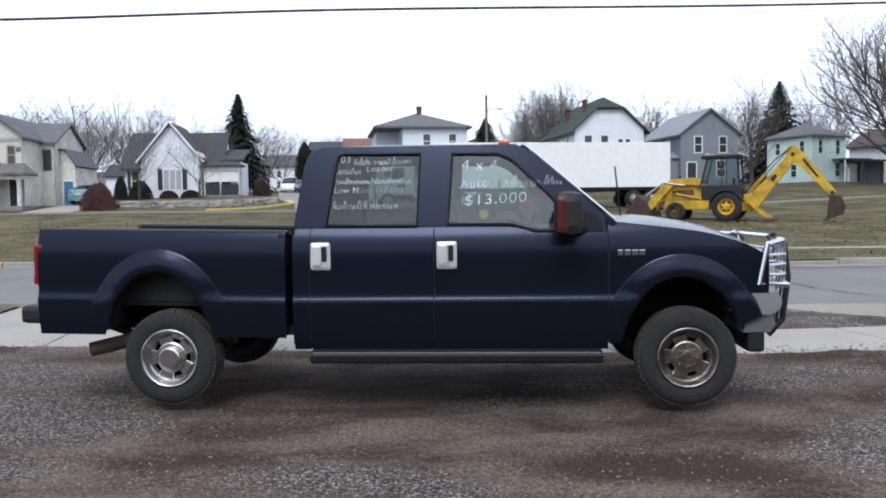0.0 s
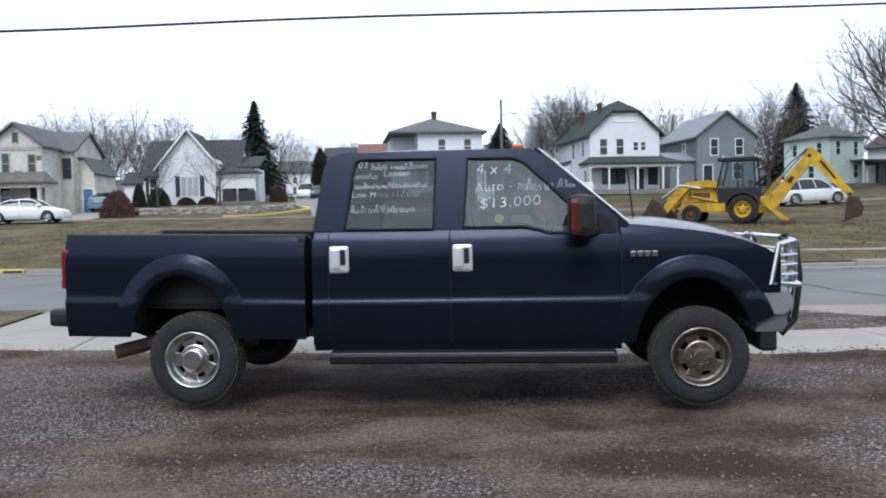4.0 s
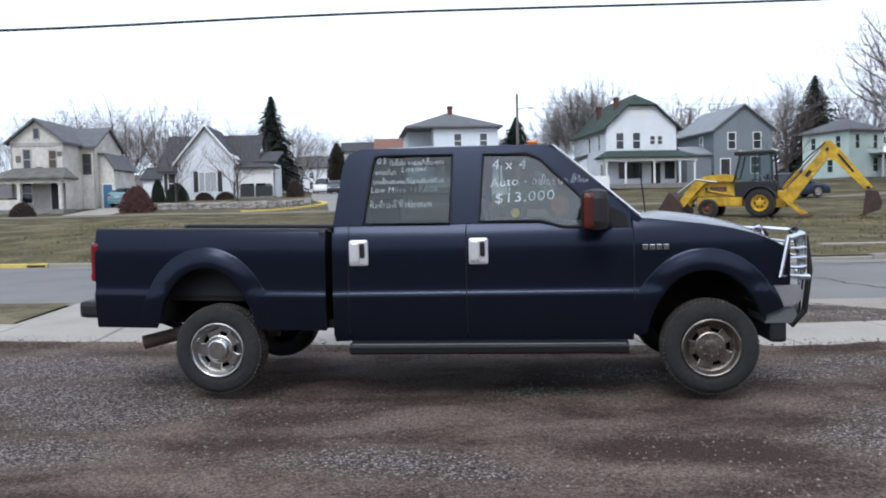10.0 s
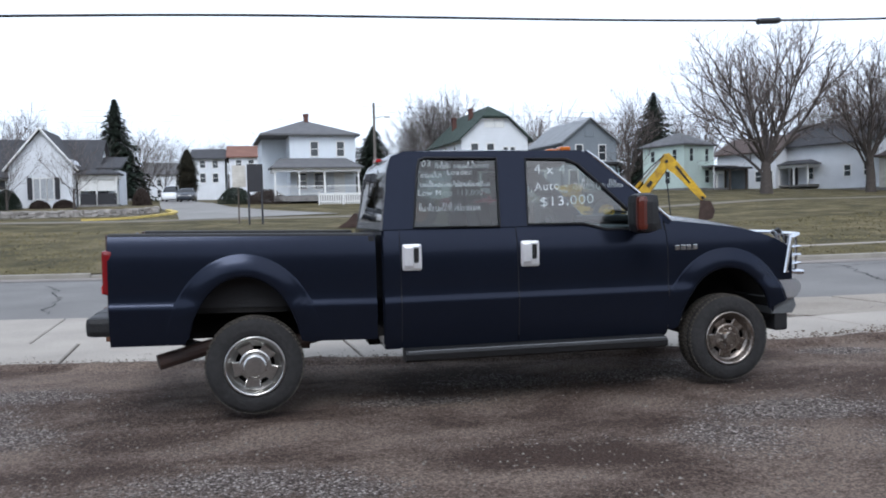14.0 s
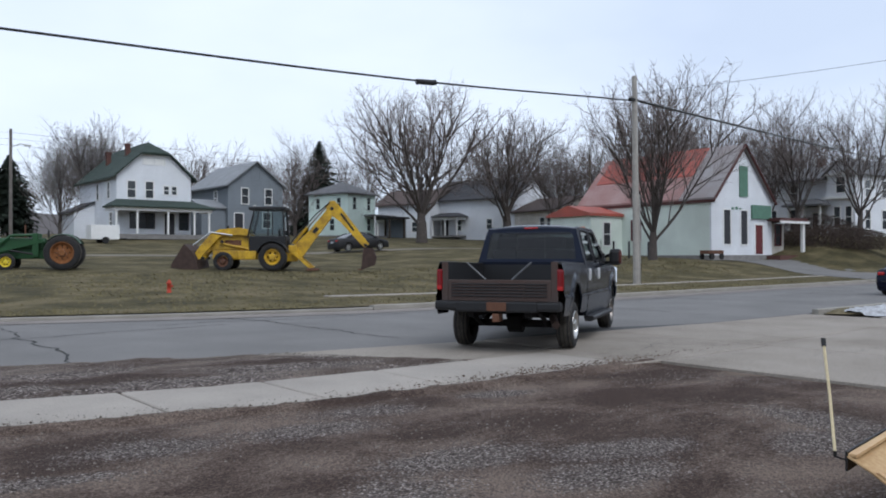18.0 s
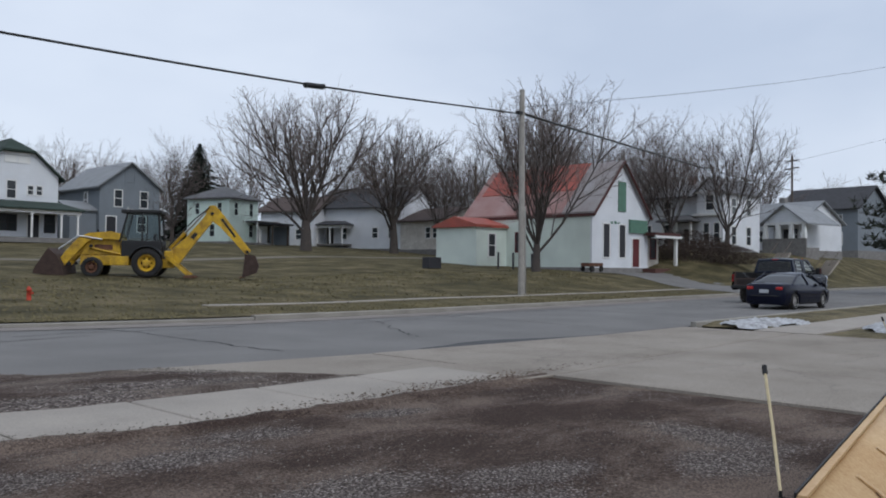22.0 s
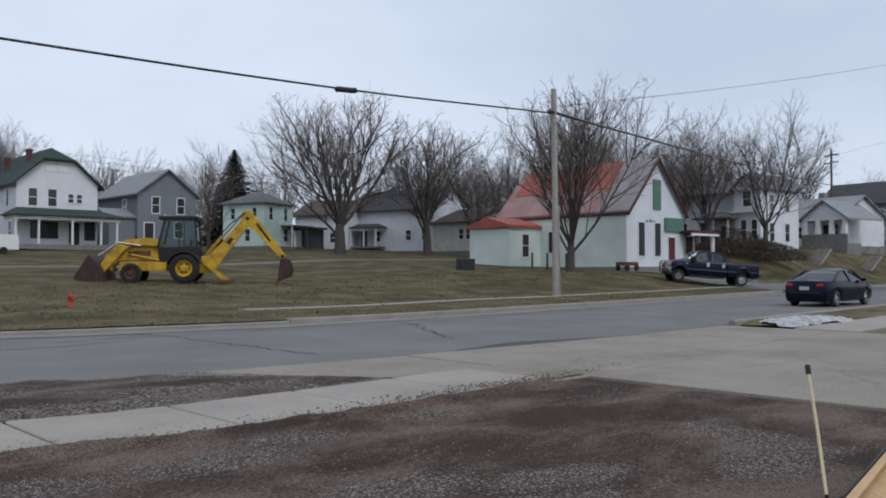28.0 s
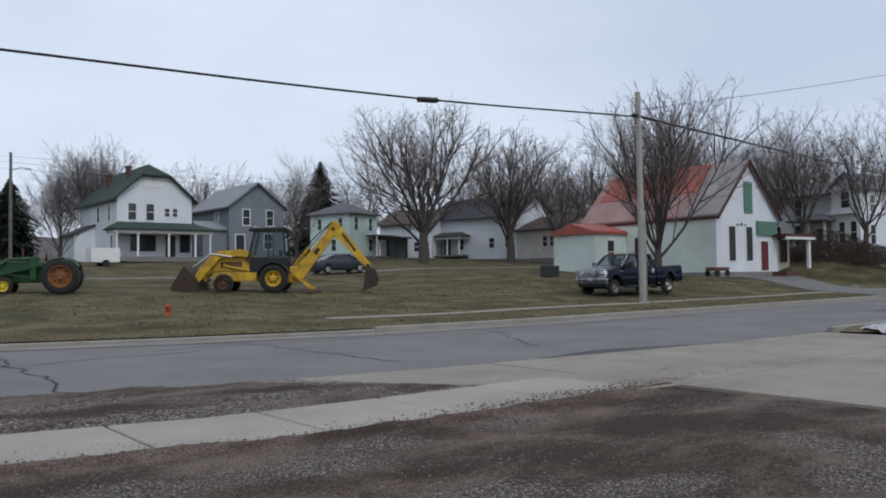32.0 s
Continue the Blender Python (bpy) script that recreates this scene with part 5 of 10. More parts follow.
for sx in (-1, 1):
    rod(bm, (3.6 + sx * 3.75, -0.42, 3.85), (3.6, -0.42, 8.02), 0.1, seg=6)
part("bargeboard", bm, M_BARGE, h, "dark red bargeboard")
part("eave_board", boxed(-0.08, 0.02, -0.4, 12.9, 3.78, 4.0), M_BARGE, h, "dark red eave board")
for x in (1.75, 3.75):
    window(h, x, -0.12, 0.9, 0.75, 2.4, "f", frame=M_TRIM, pane=M_DARKW, mullion=False)
part("gable_board", boxed(3.2, 4.15, -0.2, -0.12, 4.3, 6.5), M_GREEN_SHUT, h, "green boarded gable opening")
part("sign_board", boxed(4.6, 6.9, -0.3, -0.12, 2.75, 3.75, 0.02), M_GREEN_SHUT, h, "plain green sign board")
entrance(h, 5.55, -0.12, 0.2, M_DOOR_RED, 0.9, 2.1)
part("porch_roof", boxed(6.6, 10.2, -1.2, 2.5, 2.62, 2.85), M_BARGE, h)
part("porch_fascia", boxed(6.5, 10.3, -1.3, -1.2, 2.45, 2.62), M_TRIM, h)
part("side_room", boxed(7.25, 9.9, 0.6, 5.0, 0, 2.5), M_SIDE_CREAM, h)
part("porch_post", boxed(9.7, 9.95, -1.1, -0.9, -0.6, 2.5), M_TRIM, h)
part("porch_step", boxed(6.4, 10.0, -1.3, 0.5, -1.2, 0.1), M_BRICK, h, "brick porch step")
window(h, 9.1, 0.6, 0.9, 0.7, 1.5, "f", frame=M_DOOR_RED, pane=M_DARKW)
bm = bmesh.new()
for sx, hgt in ((2.3, 0.16), (2.75, 0.22), (3.2, 0.14)):
    box(bm, sx, sx + 0.3, -0.135, -0.121, 3.35, 3.35 + hgt)
part("wall_lettering", bm, M_GREEN_SHUT, h, "faint painted marks on the front wall")
window(h, 6.6, 0, 1.3, 0.8, 1.4, "l", frame=M_DOOR_RED, pane=M_DARKW)
# flat-roofed addition
part("addition", boxed(-3.4, 0, 8.0, 12.4, -0.1, 3.1), M_SIDE_PALEMINT, h, "low mint addition")
part("addition_roof", prism([(7.8, 3.1), (12.6, 3.1), (12.6, 3.25), (10.2, 3.95), (7.8, 3.3)], "x", -3.7, 0.0), M_RUSTROOF, h, "red metal roof of the addition")
window(h, -1.7, 8.0, 0.9, 0.7, 1.7, "f", frame=M_TRIM, pane=M_DARKW)

# houses up the street: a tall white one, a low one with a pillared porch, a dark one behind
h = thing("house", "tall white Victorian house with gabled bay behind bare shrubs", "house", pose(77.1, 42.3, 3.5, 0, 0, -96.6))
part("wall", boxed(0, 8.6, 0.4, 8, -2.0, 5.2), M_SIDE_WHITE, h)
part("roof", hip_roof(8.6, 7.6, 5.2, 6.9, 0.5, y0=0.4), M_SHINGLE_GREY, h)
part("bay", gable_wall(2.7, 7.0, 5.5, 6.7, "y", 8.0, -0.6, -2.0), M_SIDE_WHITE, h, "tall gabled white bay")
part("bay_roof", gable_roof(2.7, 7.0, 5.5, 6.75, "y", 0.35, x0=8.0, y0=-0.6), M_SHINGLE_GREY, h)
part("cornice", boxed(7.7, 11.0, -0.95, -0.6, 3.1, 3.35, 0.02), M_TRIM, h, "white moulded cornice")
part("cornice", boxed(7.8, 10.9, -0.8, -0.6, 5.3, 5.5, 0.02), M_TRIM, h, "white moulded cornice")
for x in (1.6, 4.0):
    window(h, x, 0.4, 0.5, 0.9, 1.9, "f")
    window(h, x, 0.4, 3.3, 0.8, 1.4, "f")
window(h, 9.35, -0.6, 3.7, 0.8, 1.4, "f")
window(h, 9.0, -0.6, 0.5, 0.55, 1.9, "f")
window(h, 10.1, -0.6, 0.5, 0.55, 1.9, "f")
for wy in (1.4, 4.2):
    window(h, wy, 10.7, 3.3, 0.8, 1.5, "r")
    window(h, wy, 10.7, 0.4, 0.8, 1.7, "r")
part("porch_deck", boxed(4.6, 8.0, -1.6, 0.4, -1.6, -0.1), M_FOUND, h)
part("porch_roof", hip_roof(3.6, 2.2, 2.7, 3.3, 0.3, x0=4.5, y0=-1.7), M_SHINGLE_GREY, h)
for x in (4.7, 6.2, 7.8):
    part("porch_post", boxed(x - 0.1, x + 0.1, -1.55, -1.35, -0.1, 2.6, 0.02), M_TRIM, h)
entrance(h, 6.4, 0.4, -0.1, M_DARKW)
part("foundation", boxed(-0.05, 10.75, -0.66, 8.05, -2.6, -0.5), M_FOUND, h)
chimney(h, 4.6, 4.0, 6.2, 7.6, 0.6)
h = thing("house", "low white house with grey roof and pillared porch", "house", pose(91.8, 37.2, 3.75, 0, 0, -101.9))
part("wall", gable_wall(7.6, 8.5, 3.0, 5.2, "x", 0, 0, -1.2), M_SIDE_WHITE, h)
part("roof", gable_roof(7.6, 8.5, 3.0, 5.25, "x", 0.4), M_SHINGLE_TIN, h)
part("foundation", boxed(-0.05, 7.65, -0.05, 8.55, -2.6, -0.1), M_FOUND, h)
part("porch_gable", prism([(4.9, 2.75), (9.7, 2.75), (7.3, 4.45)], "y", -2.4, -2.28), M_SIDE_WHITE, h)
part("porch_roof", gable_roof(4.8, 5.5, 2.75, 4.5, "y", 0.4, x0=4.9, y0=-2.4), M_SHINGLE_TIN, h)
part("porch_beam", boxed(4.9, 9.7, -2.4, -2.2, 2.5, 2.75), M_TRIM, h)
part("porch_deck", boxed(4.8, 9.8, -2.5, 0.0, -2.4, 0.1), M_FOUND, h)
part("porch_wall", boxed(4.8, 9.8, -2.5, -2.3, 0.1, 1.05), M_FOUND, h, "grey stone porch parapet")
for x in (5.1, 6.6, 8.1, 9.5):
    part("porch_pillar", prism([(x - 0.26, 1.05), (x + 0.26, 1.05), (x + 0.15, 2.5), (x - 0.15, 2.5)], "y", -2.55, -2.2), M_TRIM, h, "tapered white porch pillar")
window(h, 3.2, 0, 0.8, 0.9, 1.2, "f")
entrance(h, 6.2, 0, 0.1, M_DARKW)
window(h, 8.0 - 1.0, 0, 0.9, 0.8, 1.3, "f")
part("chimney", boxed(2.6, 3.3, 4.2, 4.9, 4.4, 6.0, 0.02), M_FOUND, h, "grey stone chimney")
# outside stair at the low house
part("stair_rail", rods([(-1.2, 0.8, 2.2), (1.4, -2.6, -0.6)], 0.1, 6), M_OLDWOOD, h)
part("stair_rail", rods([(-0.4, 0.8, 2.2), (2.2, -2.6, -0.6)], 0.1, 6), M_OLDWOOD, h)
for k in range(9):
    f = k / 8
    part("stair_step", boxed(-1.2 + 2.6 * f, -0.4 + 2.6 * f, 0.6 - 3.4 * f, 0.95 - 3.4 * f, 1.3 - 2.8 * f, 1.38 - 2.8 * f), M_OLDWOOD, h)
h = thing("house", "slate house with steep dark roof among trees", "house", pose(114.6, 40.6, 4.0, 0, 0, -98.5))
part("wall", gable_wall(10.4, 9, 5.7, 8.5, "x", 0, 0, -1.5), M_SIDE_GREY, h)
part("roof", gable_roof(10.4, 9, 5.7, 8.6, "x", 0.5), M_SHINGLE_DARK, h)
part("foundation", boxed(-0.05, 10.45, -0.05, 9.05, -3.0, 0.1), M_FOUND, h)
for x in (5, 8):
    window(h, x, 0, 0.9, 0.8, 1.5, "f")
    window(h, x, 0, 3.4, 0.8, 1.3, "f")
h = thing("house", "small white cottage far up the street", "house", pose(129.3, 30.4, 4.0, 0, 0, -115) @ Matrix.Scale(0.45, 4))
part("wall", gable_wall(7.5, 7, 4.2, 6.2, "x", 0, 0, -2), M_SIDE_WHITE, h)
part("roof", gable_roof(7.5, 7, 4.2, 6.3, "x", 0.4), M_SHINGLE_GREY, h)
for x in (1.5, 4.0):
    window(h, x, 0, 1.2, 0.8, 1.3, "f")


# ---- trees ----
def grow(rng, segs, p, d, length, radius, level, depth, up, shape):
    """Adds a branch as segments (a, b, ra, rb, level) and its children."""
    n = (4, 6, 4, 3, 2, 2)[min(level, 5)]
    step = length / n
    pts, dirs = [p], [d]
    for i in range(n):
        wob = 0.07 + 0.05 * level
        d = (d + Vector((rng.uniform(-wob, wob), rng.uniform(-wob, wob), rng.uniform(-wob, wob) + up * (0.0, 0.11, 0.12, 0.10, 0.06, 0.04)[min(level, 5)]))).normalized()
        q = p + d * step
        taper = 0.35 if level == 0 else 0.72
        ra, rb = radius * (1 - taper * i / n), radius * (1 - taper * (i + 1) / n)
        segs.append((p, q, ra, rb, level))
        p = q
        pts.append(p)
        dirs.append(d)
    if level >= depth:
        return
    kids = shape["kids"][level]
    for k in range(kids):
        t = (1 - 0.55 * rng.random() ** 1.5) if level == 0 else 0.16 + 0.84 * (k + rng.random()) / kids
        i = min(n - 1, int(t * n))
        a = pts[i].lerp(pts[i + 1], t * n - i)
        dd = dirs[i + 1]
        spin = 2.4 * k + rng.uniform(-0.5, 0.5)
        tilt = radians(rng.uniform(*shape["spread"]) if level == 0 else rng.uniform(20, 48))
        axis = dd.orthogonal().normalized()
        axis.rotate(Matrix.Rotation(spin, 3, dd))
        nd = (dd * math.cos(tilt) + axis * math.sin(tilt)).normalized()
        ln = length * (rng.uniform(*shape["limb"]) if level == 0 else rng.uniform(0.38, 0.66) * (1.15 - 0.45 * t))
        grow(rng, segs, a, nd, ln, max(0.011, radius * (rng.uniform(0.22, 0.31) if level == 0 else 0.47)), level + 1, depth, up, shape)


def seg_mesh(name, segs, sides, material, thin=1.0):
    verts, faces = [], []
    for a, b, ra, rb, lv in segs:
        d = (b - a).normalized()
        u = d.orthogonal().normalized()
        v = d.cross(u)
        o = len(verts)
        for c, r in ((a, ra * thin), (b, rb * thin)):
            for i in range(sides):
                an = 2 * math.pi * i / sides
                verts.append(c + (u * math.cos(an) + v * math.sin(an)) * r)
        for i in range(sides):
            j = (i + 1) % sides
            faces.append((o + i, o + j, o + sides + j, o + sides + i))
    return mesh_of(name, verts, faces, material, True)


def bare_tree(seed, height, trunk_r, label, depth=4, up=0.6, twig=None, trunk=0.2, kids=(9, 8, 6, 4, 3), spread=(20, 60), limb=(2.4, 3.4), category="tree"):
    rng = random.Random(seed)
    segs = []
    grow(rng, segs, Vector((0, 0, -0.3)), Vector((0, 0, 1)), height * trunk, trunk_r, 0, depth, up, {"kids": kids, "spread": spread, "limb": limb})
    top = max(b.z for a, b, ra, rb, lv in segs)
    k = height / top
    segs = [(a * k, b * k, ra, rb, lv) for a, b, ra, rb, lv in segs]
    t = thing("tree", label, category)
    for nm, lo, hi, sides, mm in (("trunk", 0, 0, 10, M_BARK), ("limb_frame", 1, 2, 6, M_BARK), ("twig_crown", 3, 9, 3, twig or M_TWIG)):
        sel = [s for s in segs if lo <= s[4] <= hi]
        if sel:
            ob = new(nm, seg_mesh(nm, sel, sides, mm))
            ob.parent = t
    return t


def conifer(seed, height, width, label, material, droop=0.35, whorls=22, per=11, bullet=False):
    rng = random.Random(seed)
    t = thing("tree", label, "conifer")
    bm = bmesh.new()
    rod(bm, (0, 0, -0.3), (0, 0, height * 0.97), width * 0.045, 0.02, seg=8)
    part("trunk", bm, M_BARK, t)
    verts, faces = [], []
    for w in range(whorls):
        f = w / (whorls - 1)
        z = height * (0.10 + 0.88 * f)
        r = width * 0.5 * (0.75 + 0.5 * f) * (1 - f ** 1.9) if bullet else width * 0.5 * (1 - f) ** 0.85 + 0.12
        for k in range(max(4, int(per * (1 - 0.5 * f)))):
            an = 2 * math.pi * (k + rng.random()) / max(4, int(per * (1 - 0.5 * f)))
            rr = r * rng.uniform(0.65, 1.12)
            dx, dy = math.cos(an), math.sin(an)
            for s in range(8):
                g = (s + 0.5) / 8
                c = Vector((dx * rr * g, dy * rr * g, z - droop * rr * g * g + rng.uniform(-0.1, 0.1)))
                for q in range(4):
                    a2 = an + rng.uniform(-1.3, 1.3)
                    L = (0.26 + 0.17 * rr * (1 - 0.4 * g)) * rng.uniform(0.7, 1.3)
                    e = Vector((math.cos(a2) * L, math.sin(a2) * L, -L * rng.uniform(0.1, 0.7)))
                    sd = Vector((-math.sin(a2), math.cos(a2), 0)) * L * 0.27
                    o = len(verts)
                    verts += [c - sd, c + sd, c + e]
                    faces.append((o, o + 1, o + 2))
    ob = new("crown", mesh_of("crown", verts, faces, material))
    ob.parent = t
    return t


def tufted_pine(seed, height, width, label):
    rng = random.Random(seed)
    t = thing("tree", label, "conifer")
    bm = bmesh.new()
    rod(bm, (0, 0, -0.3), (0.15, 0, height * 0.95), 0.26, 0.05, seg=9)
    verts, faces = [], []
    for k in range(120):
        f = 0.23 + 0.77 * (k / 119)
        z = height * f
        r = width * 0.5 * (1 - max(0, f - 0.2)) ** 0.62 * rng.uniform(0.35, 1.14)
        an = k * 2.399 + rng.uniform(-0.4, 0.4)
        tip = Vector((math.cos(an) * r, math.sin(an) * r, z + 0.14 * r))
        base = Vector((0, 0, z - 0.12 * r))
        rod(bm, base, tip, 0.05, 0.015, seg=5, caps=False)
        for c in range(14):
            g = rng.uniform(0.50, 1.05)
            ctr = base.lerp(tip, g) + Vector((rng.uniform(-0.45, 0.45), rng.uniform(-0.45, 0.45), rng.uniform(-0.15, 0.35)))
            for q in range(9):
                d = Vector((rng.uniform(-1, 1), rng.uniform(-1, 1), rng.uniform(-0.1, 1.6))).normalized() * rng.uniform(0.30, 0.62)
                sd = d.orthogonal().normalized() * 0.065
                o = len(verts)
                verts += [ctr - sd, ctr + sd, ctr + d]
                faces.append((o, o + 1, o + 2))
    part("trunk", bm, M_BARK, t)
    ob = new("crown", mesh_of("crown", verts, faces, M_PINE))
    ob.parent = t
    return t


def shrub(seed, w, d, hgt, label, material, n=900, category="shrub", leaf=0.13):
    rng = random.Random(seed)
    verts, faces = [], []
    for i in range(n):
        u, v = rng.uniform(0, 2 * math.pi), rng.uniform(0.05, 1) ** 0.6
        el = rng.random()
        c = Vector((math.cos(u) * v * w / 2 * math.sqrt(1 - 0.6 * el * el), math.sin(u) * v * d / 2 * math.sqrt(1 - 0.6 * el * el), el * hgt * (1 - 0.35 * v * v)))
        e = Vector((rng.uniform(-1, 1), rng.uniform(-1, 1), rng.uniform(0.1, 1.4))).normalized() * leaf * rng.uniform(0.7, 1.6)
        sd = e.orthogonal().normalized() * leaf * 0.22
        o = len(verts)
        verts += [c - sd, c + sd, c + e]
        faces.append((o, o + 1, o + 2))
    ob = new("shrub", mesh_of("shrub", verts, faces, material))
    return tagged(ob, label, category)


def put(t, x, y, turn=0, k=1.0, z=None):
    t.matrix_basis = pose(x, y, (land(x, y) if z is None else z) - 0.05, 0, 0, turn) @ Matrix.Scale(k, 4)
    return t


# the large bare trees behind the lawn
TREES = {'maple': (48.6, 60.8), 'second': (59.2, 59.8), 'shop': (44.1, 30.8), 'mid': [(79.2, 71.8), (80.8, 68.0), (73.2, 76.8), (74.3, 39.6), (67.6, 28.0), (62.0, 55.5), (71.4, 35.1), (64.4, 50.4), (50.0, 88.0), (66.4, 42.2), (61.0, 39.2), (82.8, 43.2)], 'back': [(33.4, 103.6), (45.5, 101.8), (57.0, 100.7), (42.7, 104.4), (155.0, 47.9), (150.9, 37.1), (162.5, 54.5), (99.5, 38.4), (132.4, 39.1), (136.4, 34.5), (88.9, 42.8), (62.9, 93.0), (65.9, 75.0), (77.0, 72.3)], 'pale': [(-49.3, 123.8), (-39.5, 107.7), (-40.1, 117.8), (-37.9, 120.6), (-29.0, 101.6), (-28.0, 105.5), (-27.4, 111.5), (-26.4, 126.4), (-19.0, 128.7), (-8.9, 111.6), (-7.4, 117.4), (-6.1, 134.3), (0.4, 128.6), (3.3, 138.4), (11.3, 119.5), (20.7, 136.6), (22.0, 126.4), (10.8, 147.6), (29.4, 135.7), (51.6, 123.3)], 'thin': [(-14.2, 66.0), (-9.5, 65.5), (16.7, 63.6), (40.9, 72.0)], 'spruce': (-8.9, 91.6), 'spruce2': (54.4, 89.6), 'spruce3': (18.2, 88.0), 'cypress': (-1.75, 93.0), 'pine': (58.0, 10.2)}
put(bare_tree(11, 17.6, 0.60, "broad bare maple with a short thick trunk", 5, up=0.7, trunk=0.21, kids=(12, 9, 6, 4, 3), spread=(8, 56), limb=(2.8, 3.4)), *TREES["maple"])
put(bare_tree(12, 15.6, 0.5, "tall bare tree with ascending limbs", 5, up=0.8, trunk=0.31, kids=(11, 9, 5, 4, 3), spread=(10, 46), limb=(1.7, 2.2)), *TREES["second"])
put(bare_tree(13, 13.2, 0.32, "bare tree with upright limbs before the red-roofed building", 5, up=1.0, trunk=0.19, kids=(14, 9, 5, 4, 2), spread=(3, 39), limb=(3.1, 4.0)), *TREES["shop"])
mid = bare_tree(14, 13.5, 0.26, "slender bare tree with fine brown twigs", up=0.9, trunk=0.2, kids=(10, 8, 6, 5), spread=(12, 45), limb=(2.2, 3.2))
put(mid, *TREES["mid"][0])
for i, (x, y) in enumerate(TREES["mid"][1:]):
    copy_thing(mid, pose(x, y, land(x, y) - 0.1, 0, 0, 70 * i + 30))
back = bare_tree(15, 13.5, 0.34, "bare tree standing behind the houses", up=0.75, trunk=0.2, kids=(10, 8, 6, 5), spread=(16, 52))
put(back, *TREES["back"][0])
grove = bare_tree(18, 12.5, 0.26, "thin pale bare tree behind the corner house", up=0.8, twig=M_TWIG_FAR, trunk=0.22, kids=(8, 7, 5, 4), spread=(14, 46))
put(grove, -31.0, 98.0)
for i, (x, y, k) in enumerate(((-24.5, 90.0, 0.98), (-18.6, 84.0, 0.8), (-16.2, 88.0, 0.86), (-35.5, 101.0, 0.95), (-13.6, 104.0, 0.85), (-21.0, 104.0, 0.9))):
    copy_thing(grove, pose(x, y, land(x, y) - 0.1, 0, 0, 61 * i + 15) @ Matrix.Scale(k, 4))
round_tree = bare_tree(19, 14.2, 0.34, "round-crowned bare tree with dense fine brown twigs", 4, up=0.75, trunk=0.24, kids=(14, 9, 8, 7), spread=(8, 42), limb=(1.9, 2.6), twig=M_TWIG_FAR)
put(round_tree, 27.1, 92.0)
copy_thing(round_tree, pose(23.3, 89.5, land(23.3, 89.5) - 0.1, 0, 0, 140) @ Matrix.Diagonal((0.6, 0.6, 0.78, 1)))
for i, (x, y) in enumerate(TREES["back"][1:]):
    copy_thing(back, pose(x, y, land(x, y) - 0.1, 0, 0, 53 * i + 20))
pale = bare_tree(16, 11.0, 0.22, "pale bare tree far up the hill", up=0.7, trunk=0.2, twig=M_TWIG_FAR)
put(pale, *TREES["pale"][0])
for i, (x, y) in enumerate(TREES["pale"][1:]):
    copy_thing(pale, pose(x, y, land(x, y) - 0.1, 0, 0, 47 * i + 10))
thin = bare_tree(17, 6.5, 0.1, "young bare street tree with thin stem", depth=3, up=0.8, trunk=0.28, kids=(9, 6, 4), limb=(1.4, 2.0))
put(thin, *TREES["thin"][0])
for i, (x, y) in enumerate(TREES["thin"][1:]):
    copy_thing(thin, pose(x, y, land(x, y) - 0.1, 0, 0, 80 * i))
for key, hgt, w, lab in (("spruce", 11.2, 7.6, "dark spruce beside the white cottage"), ("spruce2", 12.4, 10.5, "dark spruce behind the mint-green house"), ("spruce3", 8.2, 6.2, "round dark fir behind a wooden pole")):
    put(conifer(len(key) + int(hgt), hgt, w, lab, M_NEEDLE, droop=0.22, whorls=34, per=17, bullet=key == "spruce3"), *TREES[key])
put(conifer(41, 5.9, 2.5, "narrow brown-green cypress by the side street", M_CYPRESS, droop=-0.9, whorls=40, per=20, bullet=True), *TREES["cypress"])
put(tufted_pine(42, 9.9, 11.0, "large dark pine beside the street"), *TREES["pine"], 0, 1.0, 0.05)

# low growth
for x, y, w, d, hh, mm, lab in ((-14.1, 53.6, 2.3, 1.8, 1.8, M_SHRUB, "bare dark red shrub at the corner"), (-14.4, 67.4, 2.0, 1.5, 1.6, M_NEEDLE, "clipped dark evergreen before the cottage"), (-15.9, 67.3, 1.1, 1.0, 1.9, M_NEEDLE, "small upright evergreen before the cottage"),
                               (-12.4, 68.4, 1.6, 0.9, 0.7, M_HEDGE, "low bare foundation shrub"), (-10.6, 68.3, 1.8, 0.9, 0.7, M_HEDGE, "low bare foundation shrub"), (-5.0, 70.4, 1.6, 1.2, 1.5, M_HEDGE, "bare bush beside the porch"),
                               (2.6, 71, 3.2, 2.2, 1.5, M_NEEDLE, "dark shrub before the white fence"), (5.2, 70, 3.6, 2.0, 1.3, M_HEDGE, "bare shrub by the white fence"), (-23.5, 51.5, 2.0, 1.2, 1.0, M_HEDGE, "scruffy shrub before the porch"), (-20.5, 51.6, 1.6, 1.2, 0.9, M_HEDGE, "scruffy shrub before the porch")):
    s = shrub(int(100 * abs(x)), w, d, hh, lab, mm, 5200, "shrub", 0.12)
    s.matrix_basis = pose(x, y, land(x, y) - 0.05)
s = shrub(77, 11, 2.4, 1.9, "long bare brown hedge on the bank beside the driveway", M_HEDGE, 10000, "hedge", 0.15)
s.matrix_basis = pose(62.5, 28.2, land(62.5, 28.2) - 0.5, 0, 0, -72)
s = shrub(78, 8, 1.8, 2.0, "tangle of tall bare bushes before the white house", M_HEDGE, 4500, "hedge", 0.13)
s.matrix_basis = pose(67.5, 31.5, land(67.5, 31.5) - 0.3, 0, 0, -80)


# ---- vehicles ----
def paint(name, col, rough=0.16, coat=0.25, var=0.04, flake=0.0):
    return mat(name, col, rough, 0.0, var=var, scale=1.5, bump=0.02, bscale=20, spec=0.3, coat=coat)


